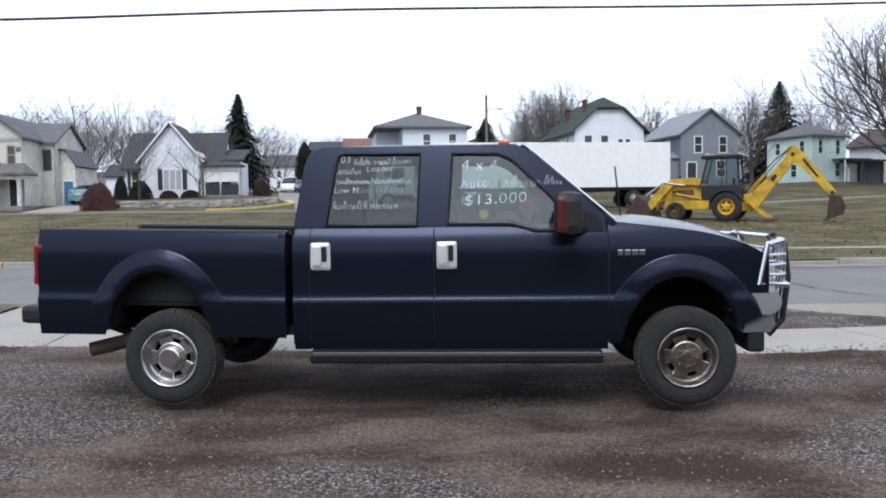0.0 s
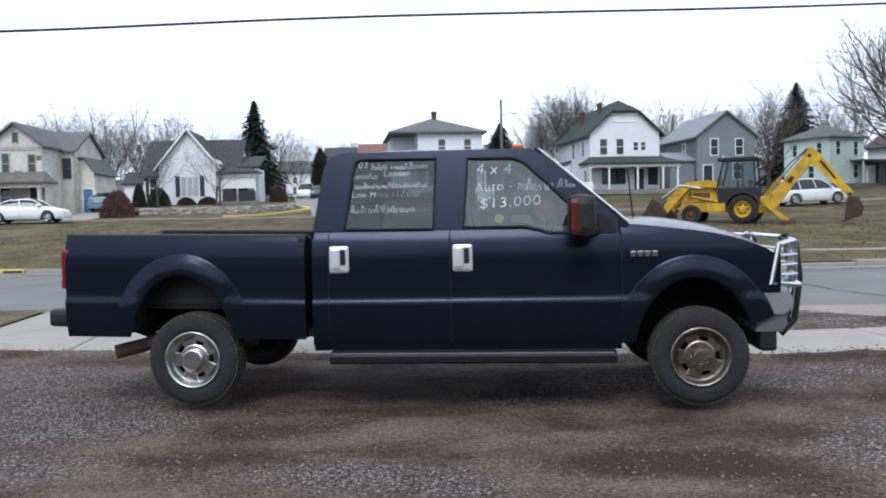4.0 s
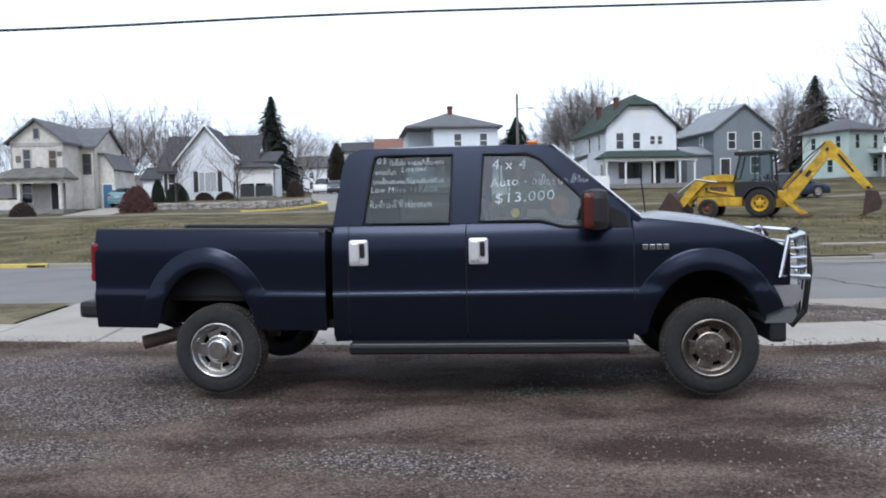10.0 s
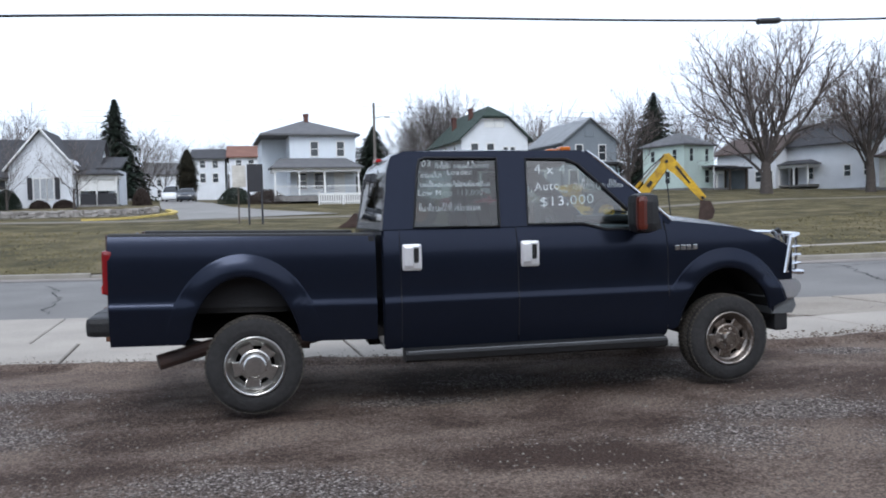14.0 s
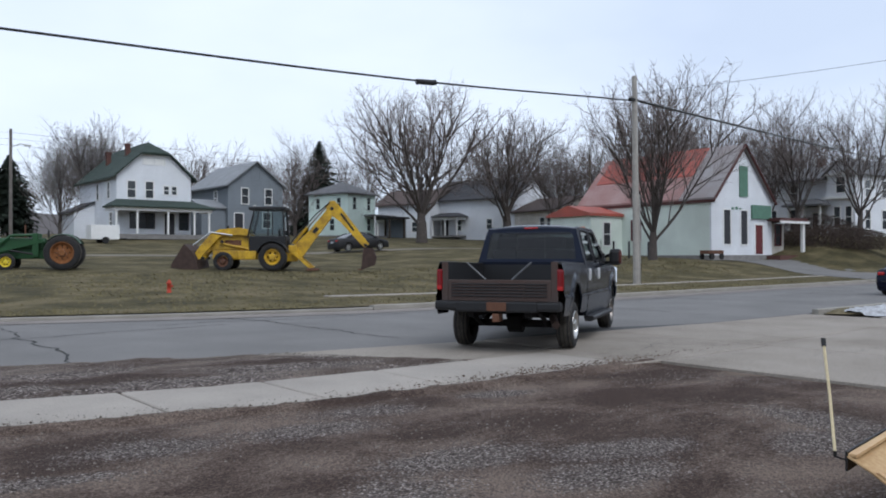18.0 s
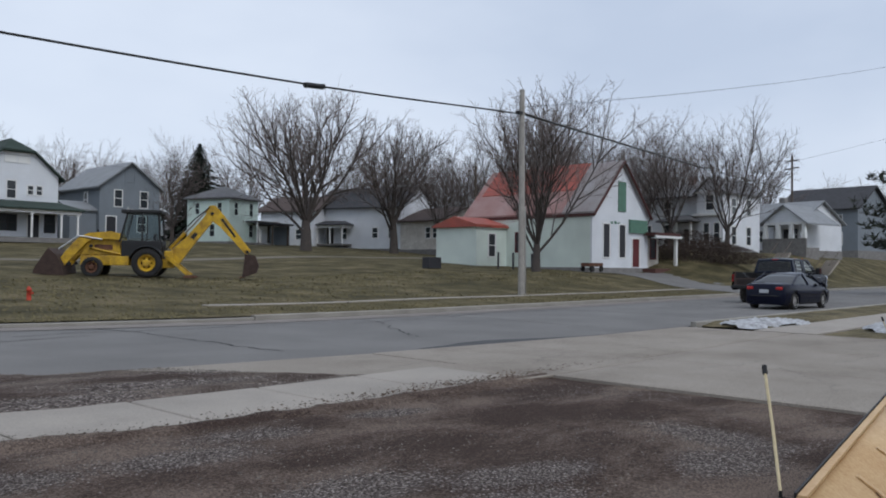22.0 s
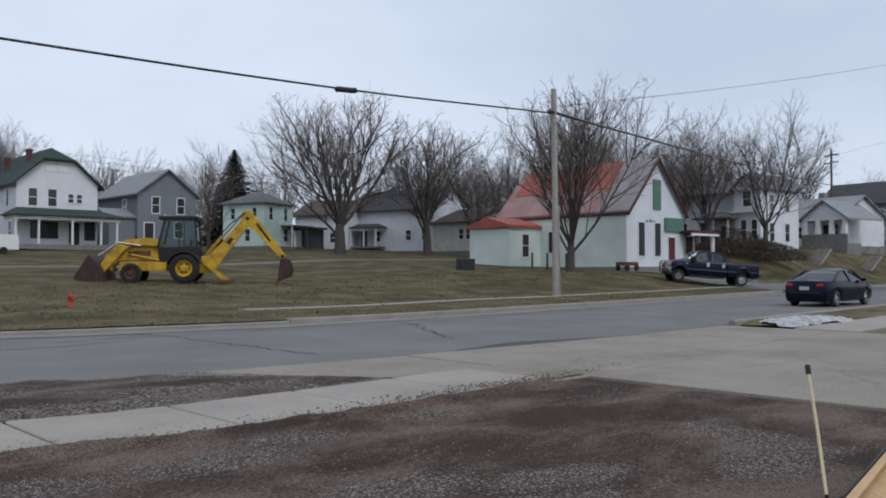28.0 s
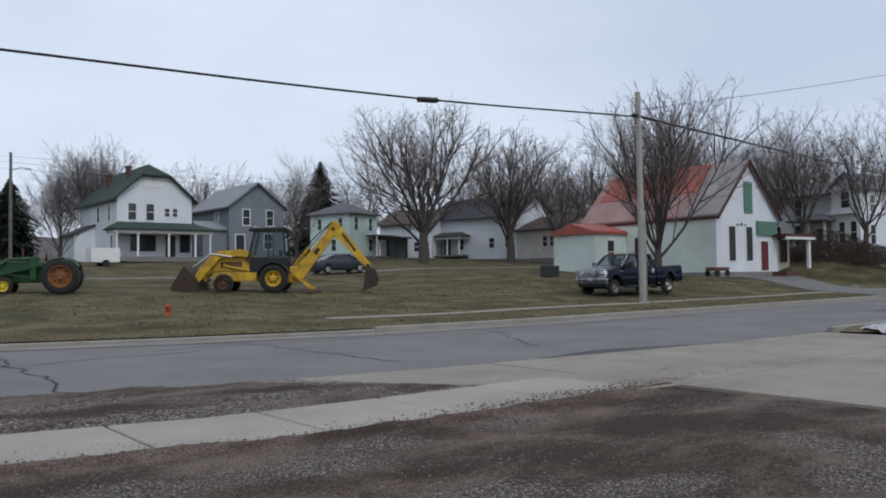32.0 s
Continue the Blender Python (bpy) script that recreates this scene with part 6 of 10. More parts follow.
M_NAVY = mat("navy_truck_paint", (0.0148, 0.0186, 0.0315), 0.22, 0.6, var=0.05, scale=1.5, bump=0.01, bscale=20, spec=0.15, coat=0.06)
M_CHROME = mat("chrome", (0.72, 0.73, 0.75), 0.2, 1.0, var=0.05, bump=0.02)
M_SATIN = mat("worn_bright_chrome", (0.86, 0.86, 0.87), 0.42, 0.75, var=0.05, bump=0.02)
M_ALLOY = mat("polished_alloy", (0.55, 0.54, 0.52), 0.28, 1.0, var=0.12, scale=8, bump=0.03)
M_DUSTALLOY = mat("brake_dusted_alloy", (0.36, 0.335, 0.31), 0.36, 1.0, var=0.3, scale=9, dark=(0.10, 0.07, 0.05), bump=0.05)
M_TYRE = mat("dusty_tyre", (0.024, 0.023, 0.023), 0.9, var=0.25, scale=6, bump=0.4, bscale=30)
M_TREAD = mat("muddy_tread", (0.085, 0.075, 0.062), 0.95, var=0.3, scale=10, bump=0.6, bscale=40)
M_BLACK = mat("black_plastic", (0.012, 0.012, 0.013), 0.55, var=0.1)
M_UNDER = mat("dark_chassis", (0.011, 0.010, 0.0095), 0.9, var=0.2, scale=6)
M_SEAT = mat("grey_upholstery", (0.06, 0.06, 0.065), 0.95, var=0.1)
M_REDLENS = mat("red_lens", (0.38, 0.012, 0.012), 0.15, var=0.1, coat=0.5)
M_LITLENS = glow("lit_red_lens", (0.15, 0.006, 0.008), 0.05)
M_CLEARLENS = mat("clear_lens", (0.62, 0.62, 0.6), 0.12, 0.2, var=0.1, coat=0.6)
M_AMBER = mat("amber_lens", (0.50, 0.13, 0.015), 0.2, var=0.1, coat=0.5)
M_DEEPAMBER = mat("deep_amber_reflector", (0.085, 0.015, 0.008), 0.3, var=0.15, coat=0.3)
M_MARK = mat("white_window_marker", (0.58, 0.63, 0.64), 0.9, var=0.35, scale=9)
M_GREYEDGE = mat("worn_grey_plastic", (0.11, 0.115, 0.12), 0.5, var=0.15)
M_GATE = mat("dirty_dark_steel", (0.045, 0.036, 0.033), 0.65, var=0.3, scale=5, dark=(0.062, 0.030, 0.020))
M_BUMPER = mat("dull_chrome", (0.46, 0.47, 0.49), 0.25, 0.65, var=0.1)
M_PLATE = mat("plain_plate", (0.45, 0.47, 0.5), 0.6, var=0.1)
M_TGLASS = clear_glass("truck_side_glass", (0.58, 0.67, 0.65), 0.02, 2.1)
M_PGLASS = clear_glass("privacy_glass", (0.38, 0.44, 0.43), 0.02, 1.8)
M_DGLASS = clear_glass("dark_rear_glass", (0.16, 0.17, 0.18), 0.02, 1.5)
M_WSHIELD = clear_glass("windscreen_glass", (0.70, 0.76, 0.77))


def wheel(parent, x, y, r, width, side, rim=M_ALLOY, tyre=M_TYRE, rim_r=0.55, spokes=5, hub_r=0.16, web=1.0, plate=0.44, loose_nuts=False):
    """A wheel as tyre, rim, spokes and hub about an axle along y; side -1 faces the right."""
    h = width * 0.5
    w = part("wheel", lathe([(-h * 0.86, r * 0.58), (-h, r * 0.66), (-h * 1.03, r * 0.76), (-h * 0.97, r * 0.87), (-h * 0.86, r * 0.955), (-h * 0.66, r * 0.985), (0, r * 0.99), (h * 0.66, r * 0.985), (h * 0.86, r * 0.955), (h * 0.97, r * 0.87), (h * 1.03, r * 0.76), (h, r * 0.66), (h * 0.86, r * 0.58), (-h * 0.86, r * 0.58)], 48, caps=False), tyre, parent, "", True)
    w.matrix_basis = pose(x, y, r)
    bm = bmesh.new()
    n = 64
    for i in range(n):
        a = 2 * math.pi * i / n
        for k, o, hw in ((-0.68, 0.0, 0.15), (-0.22, 0.5, 0.19), (0.22, 0.0, 0.19), (0.68, 0.5, 0.15)):
            aa = a + o * 2 * math.pi / n
            m = Matrix.Rotation(-aa, 4, "Y") @ Matrix.Translation((r, k * h, 0)) @ Matrix.Rotation(0.35 if k > 0 else -0.35, 4, "X")
            box(bm, -0.018, -0.006 if abs(k) > 0.5 else 0.001, -hw * h, hw * h, -r * 0.032, r * 0.032, 0, m)
    part("tread", bm, M_TREAD, w)
    R = r * rim_r
    f = side * h
    rm = part("rim", lathe([(f * 0.90, R * 1.10), (f * 1.03, R * 1.09), (f * 1.05, R * 1.04), (f * 0.98, R * 1.0), (f * 0.74, R * 0.93), (f * 0.55, R * 0.90), (f * 0.55, R * 0.72), (f * 0.35, R * 0.80)], 40, caps=False), rim, w, "", True)
    part("rim_back", lathe([(f * 0.22, 0.0001), (f * 0.22, R * 1.04)], 30), M_UNDER, w)
    lo, hi = sorted((f * 0.46, f * 0.60))
    wi, wo = R * 0.17 * min(web, 1.25), R * 0.21 * web
    for i in range(spokes):
        bm = bmesh.new()
        m = Matrix.Rotation(2 * math.pi * (i + 0.5) / spokes, 4, "Y")
        v = [bm.verts.new(m @ Vector(p)) for p in ((R * 0.30, hi, -wi), (R * 0.80, hi, -wo), (R * 0.80, hi, wo), (R * 0.30, hi, wi), (R * 0.30, lo, -wi), (R * 0.80, lo, -wo), (R * 0.80, lo, wo), (R * 0.30, lo, wi))]
        for q in ((0, 1, 2, 3), (7, 6, 5, 4), (0, 4, 5, 1), (1, 5, 6, 2), (2, 6, 7, 3), (3, 7, 4, 0)):
            bm.faces.new([v[k] for k in q])
        bmesh.ops.recalc_face_normals(bm, faces=bm.faces)
        bmesh.ops.bevel(bm, geom=list(bm.edges), offset=0.006, segments=1, affect="EDGES")
        part("spoke", bm, rim, w)
    part("hub", lathe([(f * 0.45, R * plate), (f * 0.62, R * (plate - 0.01)), (f * 0.66, R * (plate - 0.06)), (f * 0.66, hub_r * 1.05), (f * 1.0, hub_r), (f * 1.08, hub_r * 0.85), (f * 1.09, hub_r * 0.55), (f * 1.07, 0.0001)], 24, caps=False), rim, w, "", False)
    bm = bmesh.new()
    for i in range(8):
        if loose_nuts and i:
            part("wheel_nut", bm, M_CHROME, w)
            bm = bmesh.new()
        a = 2 * math.pi * i / 8
        rr = (R * 0.38 + hub_r) * 0.53
        rod(bm, (rr * math.cos(a), f * 0.6, rr * math.sin(a)), (rr * math.cos(a), f * 0.8, rr * math.sin(a)), R * 0.045, seg=6)
    part("wheel_nut", bm, M_CHROME, w)
    return w


def side_panel(sgn, x0, x1, bottom, top, section, step=0.03):
    """One side's skin of a body part: columns along x, bent by a section y(z), cut by the arches below."""
    bm = bmesh.new()
    zs = [k for k, _ in section]
    prev = None
    for x in span(x0, x1, step):
        lo, hi = bottom(x), top(x)
        col = []
        for z in zs:
            zz = min(max(z, lo), hi)
            col.append(bm.verts.new((x, sgn * lerp_table(zz, section), zz)))
        if prev:
            for i in range(len(zs) - 1):
                q = [prev[i], col[i], col[i + 1], prev[i + 1]]
                if sgn > 0:
                    q.reverse()
                bm.faces.new(q)
        prev = col
    bmesh.ops.remove_doubles(bm, verts=bm.verts, dist=1e-4)
    bmesh.ops.dissolve_degenerate(bm, edges=bm.edges, dist=1e-4)
    return bm


def frame_face(bm, outer, inner):
    """A panel with an opening: quads between two loops of equal length."""
    o = [bm.verts.new(p) for p in outer]
    i = [bm.verts.new(p) for p in inner]
    n = len(o)
    for k in range(n):
        j = (k + 1) % n
        bm.faces.new([o[k], o[j], i[j], i[k]])


def poly(pts, thick=None):
    bm = bmesh.new()
    bm.faces.new([bm.verts.new(p) for p in pts])
    return bm


def flare(arch, a0, a1, sgn, out=0.032):
    """A broad swollen wheel-arch lip that melts into the skin."""
    cx, cz, rx, rz = arch
    bm = bmesh.new()
    prev = None
    for a in span(a0, a1, 4):
        c, s = math.cos(radians(a)), math.sin(radians(a))
        fade = max(0.15, min(1.0, (cz + rz * s - 0.60) / 0.32))
        ring = []
        for dr, yy in ((0.03, -0.35), (-0.006, -0.2), (-0.008, 0.7), (0.008, 0.93), (0.03, 1.0), (0.055, 0.93), (0.085, 0.72), (0.115, 0.42), (0.14, 0.16), (0.16, 0.02), (0.18, -0.12)):
            z = cz + (rz + dr) * s
            ring.append(bm.verts.new((cx + (rx + dr) * c, sgn * (lerp_table(z, BODY) + (out * yy * fade if yy > -0.1 else yy * 0.1)), z)))
        if prev:
            for i in range(len(ring) - 1):
                bm.faces.new([prev[i], prev[i + 1], ring[i + 1], ring[i]])
        prev = ring
    bmesh.ops.recalc_face_normals(bm, faces=bm.faces)
    return bm


def mudguard(cx, cz, r, a0, a1, y, sgn, w, out):
    """A bent sheet over a tractor wheel."""
    bm = bmesh.new()
    prev = None
    for a in span(a0, a1, 5):
        c, s = math.cos(radians(a)), math.sin(radians(a))
        ring = [bm.verts.new((cx + rr * c, sgn * (y + yy), cz + rr * s)) for rr, yy in ((r - 0.005, -0.10), (r - 0.01, out * 0.7), (r + 0.012, out), (r + w * 0.6, out * 0.8), (r + w, 0.01), (r + w, -0.05))]
        if prev:
            for i in range(len(ring) - 1):
                bm.faces.new([prev[i], prev[i + 1], ring[i + 1], ring[i]])
        prev = ring
    bmesh.ops.recalc_face_normals(bm, faces=bm.faces)
    return bm


BODY = [(0.44, 0.94), (0.50, 0.965), (0.60, 0.985), (0.72, 1.0), (0.80, 1.008), (0.825, 1.010), (0.845, 0.998), (0.87, 0.990), (0.95, 0.992), (1.05, 0.992), (1.15, 0.988), (1.24, 0.975), (1.31, 0.955), (1.36, 0.935), (1.42, 0.90), (1.52, 0.86)]


def pickup():
    t = thing("pickup_truck", "dark navy crew-cab pickup truck with chrome handles and grille guard", "pickup truck")
    # bed
    RA, FA = (0.025, 0.45, 0.415, 0.595), (3.92, 0.42, 0.44, 0.575)

    def arch(x, a, low):
        cx, cz, rx, rz = a
        d = abs(x - cx)
        return max(low, cz + rz * math.sqrt(1 - d * d / rx / rx)) if d < rx else low
    for s in (-1, 1):
        part("bed_side", side_panel(s, -0.94, 1.0, lambda x: arch(x, RA, 0.55), lambda x: 1.345, BODY), M_NAVY, t, "", True)
    for s in (-1, 1):
        part("bed_rail", boxed(-0.94, 1.0, *sorted((s * 0.945, s * 0.82)), 1.315, 1.356, 0.014), M_BLACK, t, "black bed rail")
        part("bed_inner_wall", boxed(-0.94, 0.99, *sorted((s * 0.83, s * 0.80)), 0.80, 1.315), M_BLACK, t)
    part("bed_front_wall", boxed(0.95, 0.995, -0.96, 0.96, 0.56, 1.33), M_BLACK, t)
    part("bed_floor", boxed(-0.94, 0.9, -0.82, 0.82, 0.76, 0.80), M_UNDER, t)
    for s in (-1, 1):
        part("wheel_box", boxed(-0.42, 0.63, *sorted((s * 0.80, s * 0.58)), 0.80, 1.02, 0.05), M_UNDER, t)
    # low vented tailgate with V braces
    tg = part("tailgate", boxed(-0.965, -0.93, -0.80, 0.80, 0.76, 1.08, 0.01), M_GATE, t, "low dark vented tailgate")
    for k in range(5):
        z = 0.83 + k * 0.045
        part("louvre", boxed(-0.02, 0.0, -0.74, 0.74, -0.004, 0.008, 0, pose(-0.966, 0, z, 0, 25, 0)), M_BLACK, tg)
    for y in (-0.02, -0.40, 0.38):
        part("gate_rib", boxed(-0.975, -0.962, y, y + 0.03, 0.79, 1.05, 0.004), M_GATE, tg)
    for s in (-1, 1):
        part("brace", rods([(-0.95, s * 0.50, 1.34), (-0.95, s * 0.20, 1.08)], 0.014, 6), M_GREYEDGE, tg)
    for s in (-1, 1):
        part("bed_post", boxed(-0.965, -0.93, *sorted((s * 0.90, s * 0.80)), 0.62, 1.35, 0.01), M_GATE, t, "dark rust-edged rear bed post")
    for s in (-1, 1):
        lo, hi = sorted((s * 0.985, s * 0.885))
        tl = part("tail_light", boxed(-0.985, -0.90, lo, hi, 0.92, 1.24, 0.03), M_LITLENS, t, "lit red tail light")
        lo, hi = sorted((s * 0.975, s * 0.895))
        part("reverse_lens", boxed(-0.99, -0.95, lo, hi, 0.93, 0.99, 0.008), M_REDLENS, tl)
    bm = bmesh.new()
    box(bm, -1.13, -0.93, -0.62, 0.62, 0.60, 0.76, 0.03)
    for s in (-1, 1):
        lo, hi = sorted((s * 0.97, s * 0.6))
        box(bm, -1.12, -0.90, lo, hi, 0.62, 0.76, 0.04)
    rb = part("rear_bumper", bm, M_BLACK, t, "dark step bumper")
    part("number_plate", boxed(-1.145, -1.132, -0.16, 0.14, 0.62, 0.75, 0.004), M_RUST, rb, "weathered orange plate")
    part("hitch", boxed(-1.16, -0.9, -0.05, 0.05, 0.46, 0.58, 0.01), M_RUST, rb)
    # cab
    WING = [(3.2, 1.412), (3.5, 1.388), (3.67, 1.368), (3.9, 1.340), (4.08, 1.312), (4.24, 1.272), (4.36, 1.230), (4.46, 1.183), (4.55, 1.125)]

    def wing_top(x):
        return (lerp_table(x - 0.04, WING) + lerp_table(x, WING) + lerp_table(x + 0.04, WING)) / 3
    for s in (-1, 1):
        for nm, xa, xb, lb in (("cab_corner", 1.06, 1.185, ""), ("rear_door", 1.191, 2.115, "navy rear cab door"), ("front_door", 2.123, 3.39, "navy front cab door")):
            part(nm, side_panel(s, xa, xb, lambda x: 0.46, lambda x: 1.375 - 0.06 * smooth01((x - 2.70) / 0.18), BODY), M_NAVY, t, lb, True)
        part("fender", side_panel(s, 3.397, 4.54, lambda x: arch(x, FA, 0.50 + 0.37 * smooth01((x - 4.34) / 0.06)), wing_top, BODY), M_NAVY, t, "", True)
    part("cab_back", boxed(1.05, 1.07, -0.95, 0.95, 0.5, 1.37), M_NAVY, t)
    part("firewall", boxed(3.34, 3.46, -0.90, 0.90, 0.6, 1.39), M_UNDER, t)
    part("cab_sill", boxed(1.06, 3.38, -0.93, 0.93, 0.465, 0.56), M_NAVY, t)

    def yz(z):
        return 0.935 - (z - 1.375) * 0.27

    def s3(pts, sgn, off=0.0):
        return [(x, sgn * (yz(z) + off), z) for x, z in pts]
    TOP = 1.985
    rear_o = [(1.06, 1.375), (2.115, 1.375), (2.115, TOP), (1.27, TOP), (1.165, 1.945), (1.125, 1.85)]
    rear_i = [(1.305, 1.388), (1.99, 1.380), (2.012, 1.922), (1.43, 1.930), (1.385, 1.915), (1.365, 1.85)]
    fr_o = [(2.115, 1.375), (2.70, 1.375), (2.88, 1.315), (3.385, 1.315), (3.37, 1.47), (2.85, 1.92), (2.73, TOP), (2.115, TOP)]
    fr_i = [(2.222, 1.390), (2.69, 1.386), (2.87, 1.338), (3.13, 1.330), (3.14, 1.44), (2.70, 1.868), (2.60, 1.912), (2.255, 1.918)]
    bm = bmesh.new()
    for s in (-1, 1):
        frame_face(bm, s3(rear_o, s), s3(rear_i, s))
        frame_face(bm, s3(fr_o, s), s3(fr_i, s))
    rw_o = [(1.06, -0.935, 1.375), (1.06, 0.935, 1.375), (1.125, yz(1.85), 1.85), (1.165, yz(1.945) - 0.03, 1.945), (1.165, -yz(1.945) + 0.03, 1.945), (1.125, -yz(1.85), 1.85)]
    rw_i = [(1.072, -0.79, 1.43), (1.072, 0.79, 1.43), (1.123, 0.735, 1.83), (1.138, 0.68, 1.885), (1.138, -0.68, 1.885), (1.123, -0.735, 1.83)]
    frame_face(bm, rw_o, rw_i)
    ws_o = [(3.46, 0.935, 1.39), (3.46, -0.935, 1.39), (2.78, -yz(TOP), TOP), (2.78, yz(TOP), TOP)]
    ws_i = [(3.38, 0.84, 1.45), (3.38, -0.84, 1.45), (2.84, -0.70, 1.93), (2.84, 0.70, 1.93)]
    frame_face(bm, ws_o, ws_i)
    bmesh.ops.remove_doubles(bm, verts=bm.verts, dist=1e-4)
    bmesh.ops.recalc_face_normals(bm, faces=bm.faces)
    pil = part("cab_frame", bm, M_NAVY, t)
    so = pil.modifiers.new("thickness", "SOLIDIFY")
    so.thickness, so.offset = 0.05, -1
    # roof
    bm = bmesh.new()
    prev = None
    y0 = yz(TOP)
    for x, dz in ((1.15, -0.05), (1.19, -0.008), (1.26, 0.02), (1.42, 0.042), (1.75, 0.052), (2.2, 0.048), (2.50, 0.030), (2.62, 0.014), (2.71, -0.010), (2.775, -0.05)):
        ring = [bm.verts.new((x, y0 * k, TOP + dz - (0.03 + max(0, dz)) * abs(k) ** 3.0)) for k in (-1.004, -0.97, -0.86, -0.65, -0.35, 0, 0.35, 0.65, 0.86, 0.97, 1.004)]
        if prev:
            for i in range(10):
                bm.faces.new([prev[i], ring[i], ring[i + 1], prev[i + 1]])
        prev = ring
    bmesh.ops.recalc_face_normals(bm, faces=bm.faces)
    roof = part("roof", bm, M_NAVY, t, "", True)
    so = roof.modifiers.new("thickness", "SOLIDIFY")
    so.thickness, so.offset = 0.04, -1
    for k in (-0.62, -0.3, 0.0, 0.3, 0.62):
        part("marker_lamp", boxed(2.60, 2.69, k - 0.055, k + 0.055, 1.985 + 0.012 * (1 - abs(k)), 2.02 + 0.015 * (1 - abs(k)), 0.012), M_AMBER, roof, "amber roof marker lamp")
    part("brake_lamp", boxed(1.135, 1.175, -0.12, 0.12, 1.945, 1.975, 0.008), M_REDLENS, roof, "red high brake lamp")
    # glass
    for s in (-1, 1):
        g = part("rear_window", poly(s3(rear_i, s, -0.012)), M_PGLASS, t)
        g.visible_shadow = False
        g2 = part("front_window", poly(s3(fr_i, s, -0.012)), M_TGLASS, t)
        g2.visible_shadow = False
        # seals round the windows
        for loop in (rear_i, fr_i):
            q = s3(loop, s, 0.004)
            part("window_seal", rods(q + q[:1], 0.011, 5), M_BLACK, t)
        # door seams: dark grooves that follow the skin
        for x in (1.188, 2.119, 3.393):
            bm = bmesh.new()
            for za, zb in ((0.52, 0.82), (0.82, 0.87), (0.87, 1.15), (1.15, 1.37)):
                ya, yb = lerp_table(za, BODY), lerp_table(zb, BODY)
                rod(bm, (x, s * (ya - 0.0035), za), (x, s * (yb - 0.0035), zb), 0.006, seg=5, caps=False)
            part("door_seam", bm, M_BLACK, t, "dark door gap")
    g = part("back_window", poly(rw_i), M_DGLASS, t)
    g.visible_shadow = False
    part("back_window_bar", rods([(1.076, -0.26, 1.44), (1.135, -0.24, 1.87)], 0.007, 5), M_BLACK, t)
    part("back_window_bar", rods([(1.076, 0.26, 1.44), (1.135, 0.24, 1.87)], 0.007, 5), M_BLACK, t)
    g = part("windscreen", poly(ws_i), M_WSHIELD, t)
    g.visible_shadow = False
    # chrome rods added as the sky's bright reflection along the windscreen edge
    part("windscreen_trim", rods([(3.445, -0.925, 1.41), (2.86, -yz(1.93), 1.925), (2.80, -yz(TOP) + 0.02, TOP - 0.01)], 0.013, 6), M_CHROME, t, "chrome windscreen edge line, added for the sky's reflection")
    part("windscreen_trim", rods([(3.445, 0.925, 1.41), (2.86, yz(1.93), 1.925), (2.80, yz(TOP) - 0.02, TOP - 0.01)], 0.013, 6), M_CHROME, t, "chrome windscreen edge line, added for the sky's reflection")
    # hood
    bm = bmesh.new()
    prev = None
    for x in span(3.37, 4.53, 0.04):
        f = (x - 3.37) / 1.2
        edge = wing_top(x)
        ring = []
        for k in (-1, -0.9, -0.75, -0.5, -0.25, 0, 0.25, 0.5, 0.75, 0.9, 1):
            crown = (0.034 + 0.05 * smooth01((x - 3.4) / 0.4)) * (1 - abs(k) ** 2.3) * (1 - 0.2 * f)
            ring.append(bm.verts.new((x, k * lerp_table(edge, BODY), edge + crown)))
        if prev:
            for i in range(10):
                bm.faces.new([prev[i], ring[i], ring[i + 1], prev[i + 1]])
        prev = ring
    bmesh.ops.recalc_face_normals(bm, faces=bm.faces)
    part("hood", bm, M_NAVY, t, "", True)
    part("cowl", boxed(3.30, 3.45, -0.86, 0.86, 1.38, 1.445, 0.02), M_BLACK, t)
    for y in (-0.45, 0.3):
        part("wiper", rods([(3.40, y, 1.455), (3.33, y + 0.35, 1.48)], 0.009, 5), M_BLACK, t)
    # front end
    part("nose", boxed(4.40, 4.53, -0.88, 0.88, 0.66, 1.20, 0.03), M_NAVY, t)
    g = part("grille", boxed(4.485, 4.53, -0.50, 0.50, 0.93, 1.27, 0.015), M_CHROME, t, "chrome grille")
    for k in range(4):
        part("grille_slot", boxed(4.522, 4.536, -0.46, 0.46, 0.955 + k * 0.075, 1.005 + k * 0.075, 0.006), M_BLACK, g)
    for s in (-1, 1):
        lo, hi = sorted((s * 0.89, s * 0.53))
        hl = part("headlight", boxed(4.42, 4.53, lo, hi, 1.03, 1.25, 0.03), M_CLEARLENS, t)
        part("indicator", boxed(4.41, 4.525, lo, hi, 0.93, 1.02, 0.02), M_AMBER, hl)
    bm = prism([(4.31, 0.71), (4.56, 0.70), (4.62, 0.74), (4.645, 0.79), (4.635, 0.84), (4.59, 0.875), (4.31, 0.885)], "y", -0.985, 0.985)
    bmesh.ops.bevel(bm, geom=list(bm.edges), offset=0.012, segments=2, affect="EDGES")
    fb = part("front_bumper", bm, M_BUMPER, t, "chrome front bumper")
    part("valance", prism([(4.36, 0.58), (4.56, 0.58), (4.60, 0.64), (4.58, 0.705), (4.33, 0.715)], "y", -0.96, 0.96), M_GREYEDGE, fb, "dull grey bumper valance")
    part("air_dam", boxed(4.40, 4.53, -0.95, 0.95, 0.43, 0.60, 0.03), M_BLACK, fb)
    part("number_plate", boxed(4.64, 4.655, -0.16, 0.16, 0.72, 0.84, 0.004), M_PLATE, fb, "plain front plate")
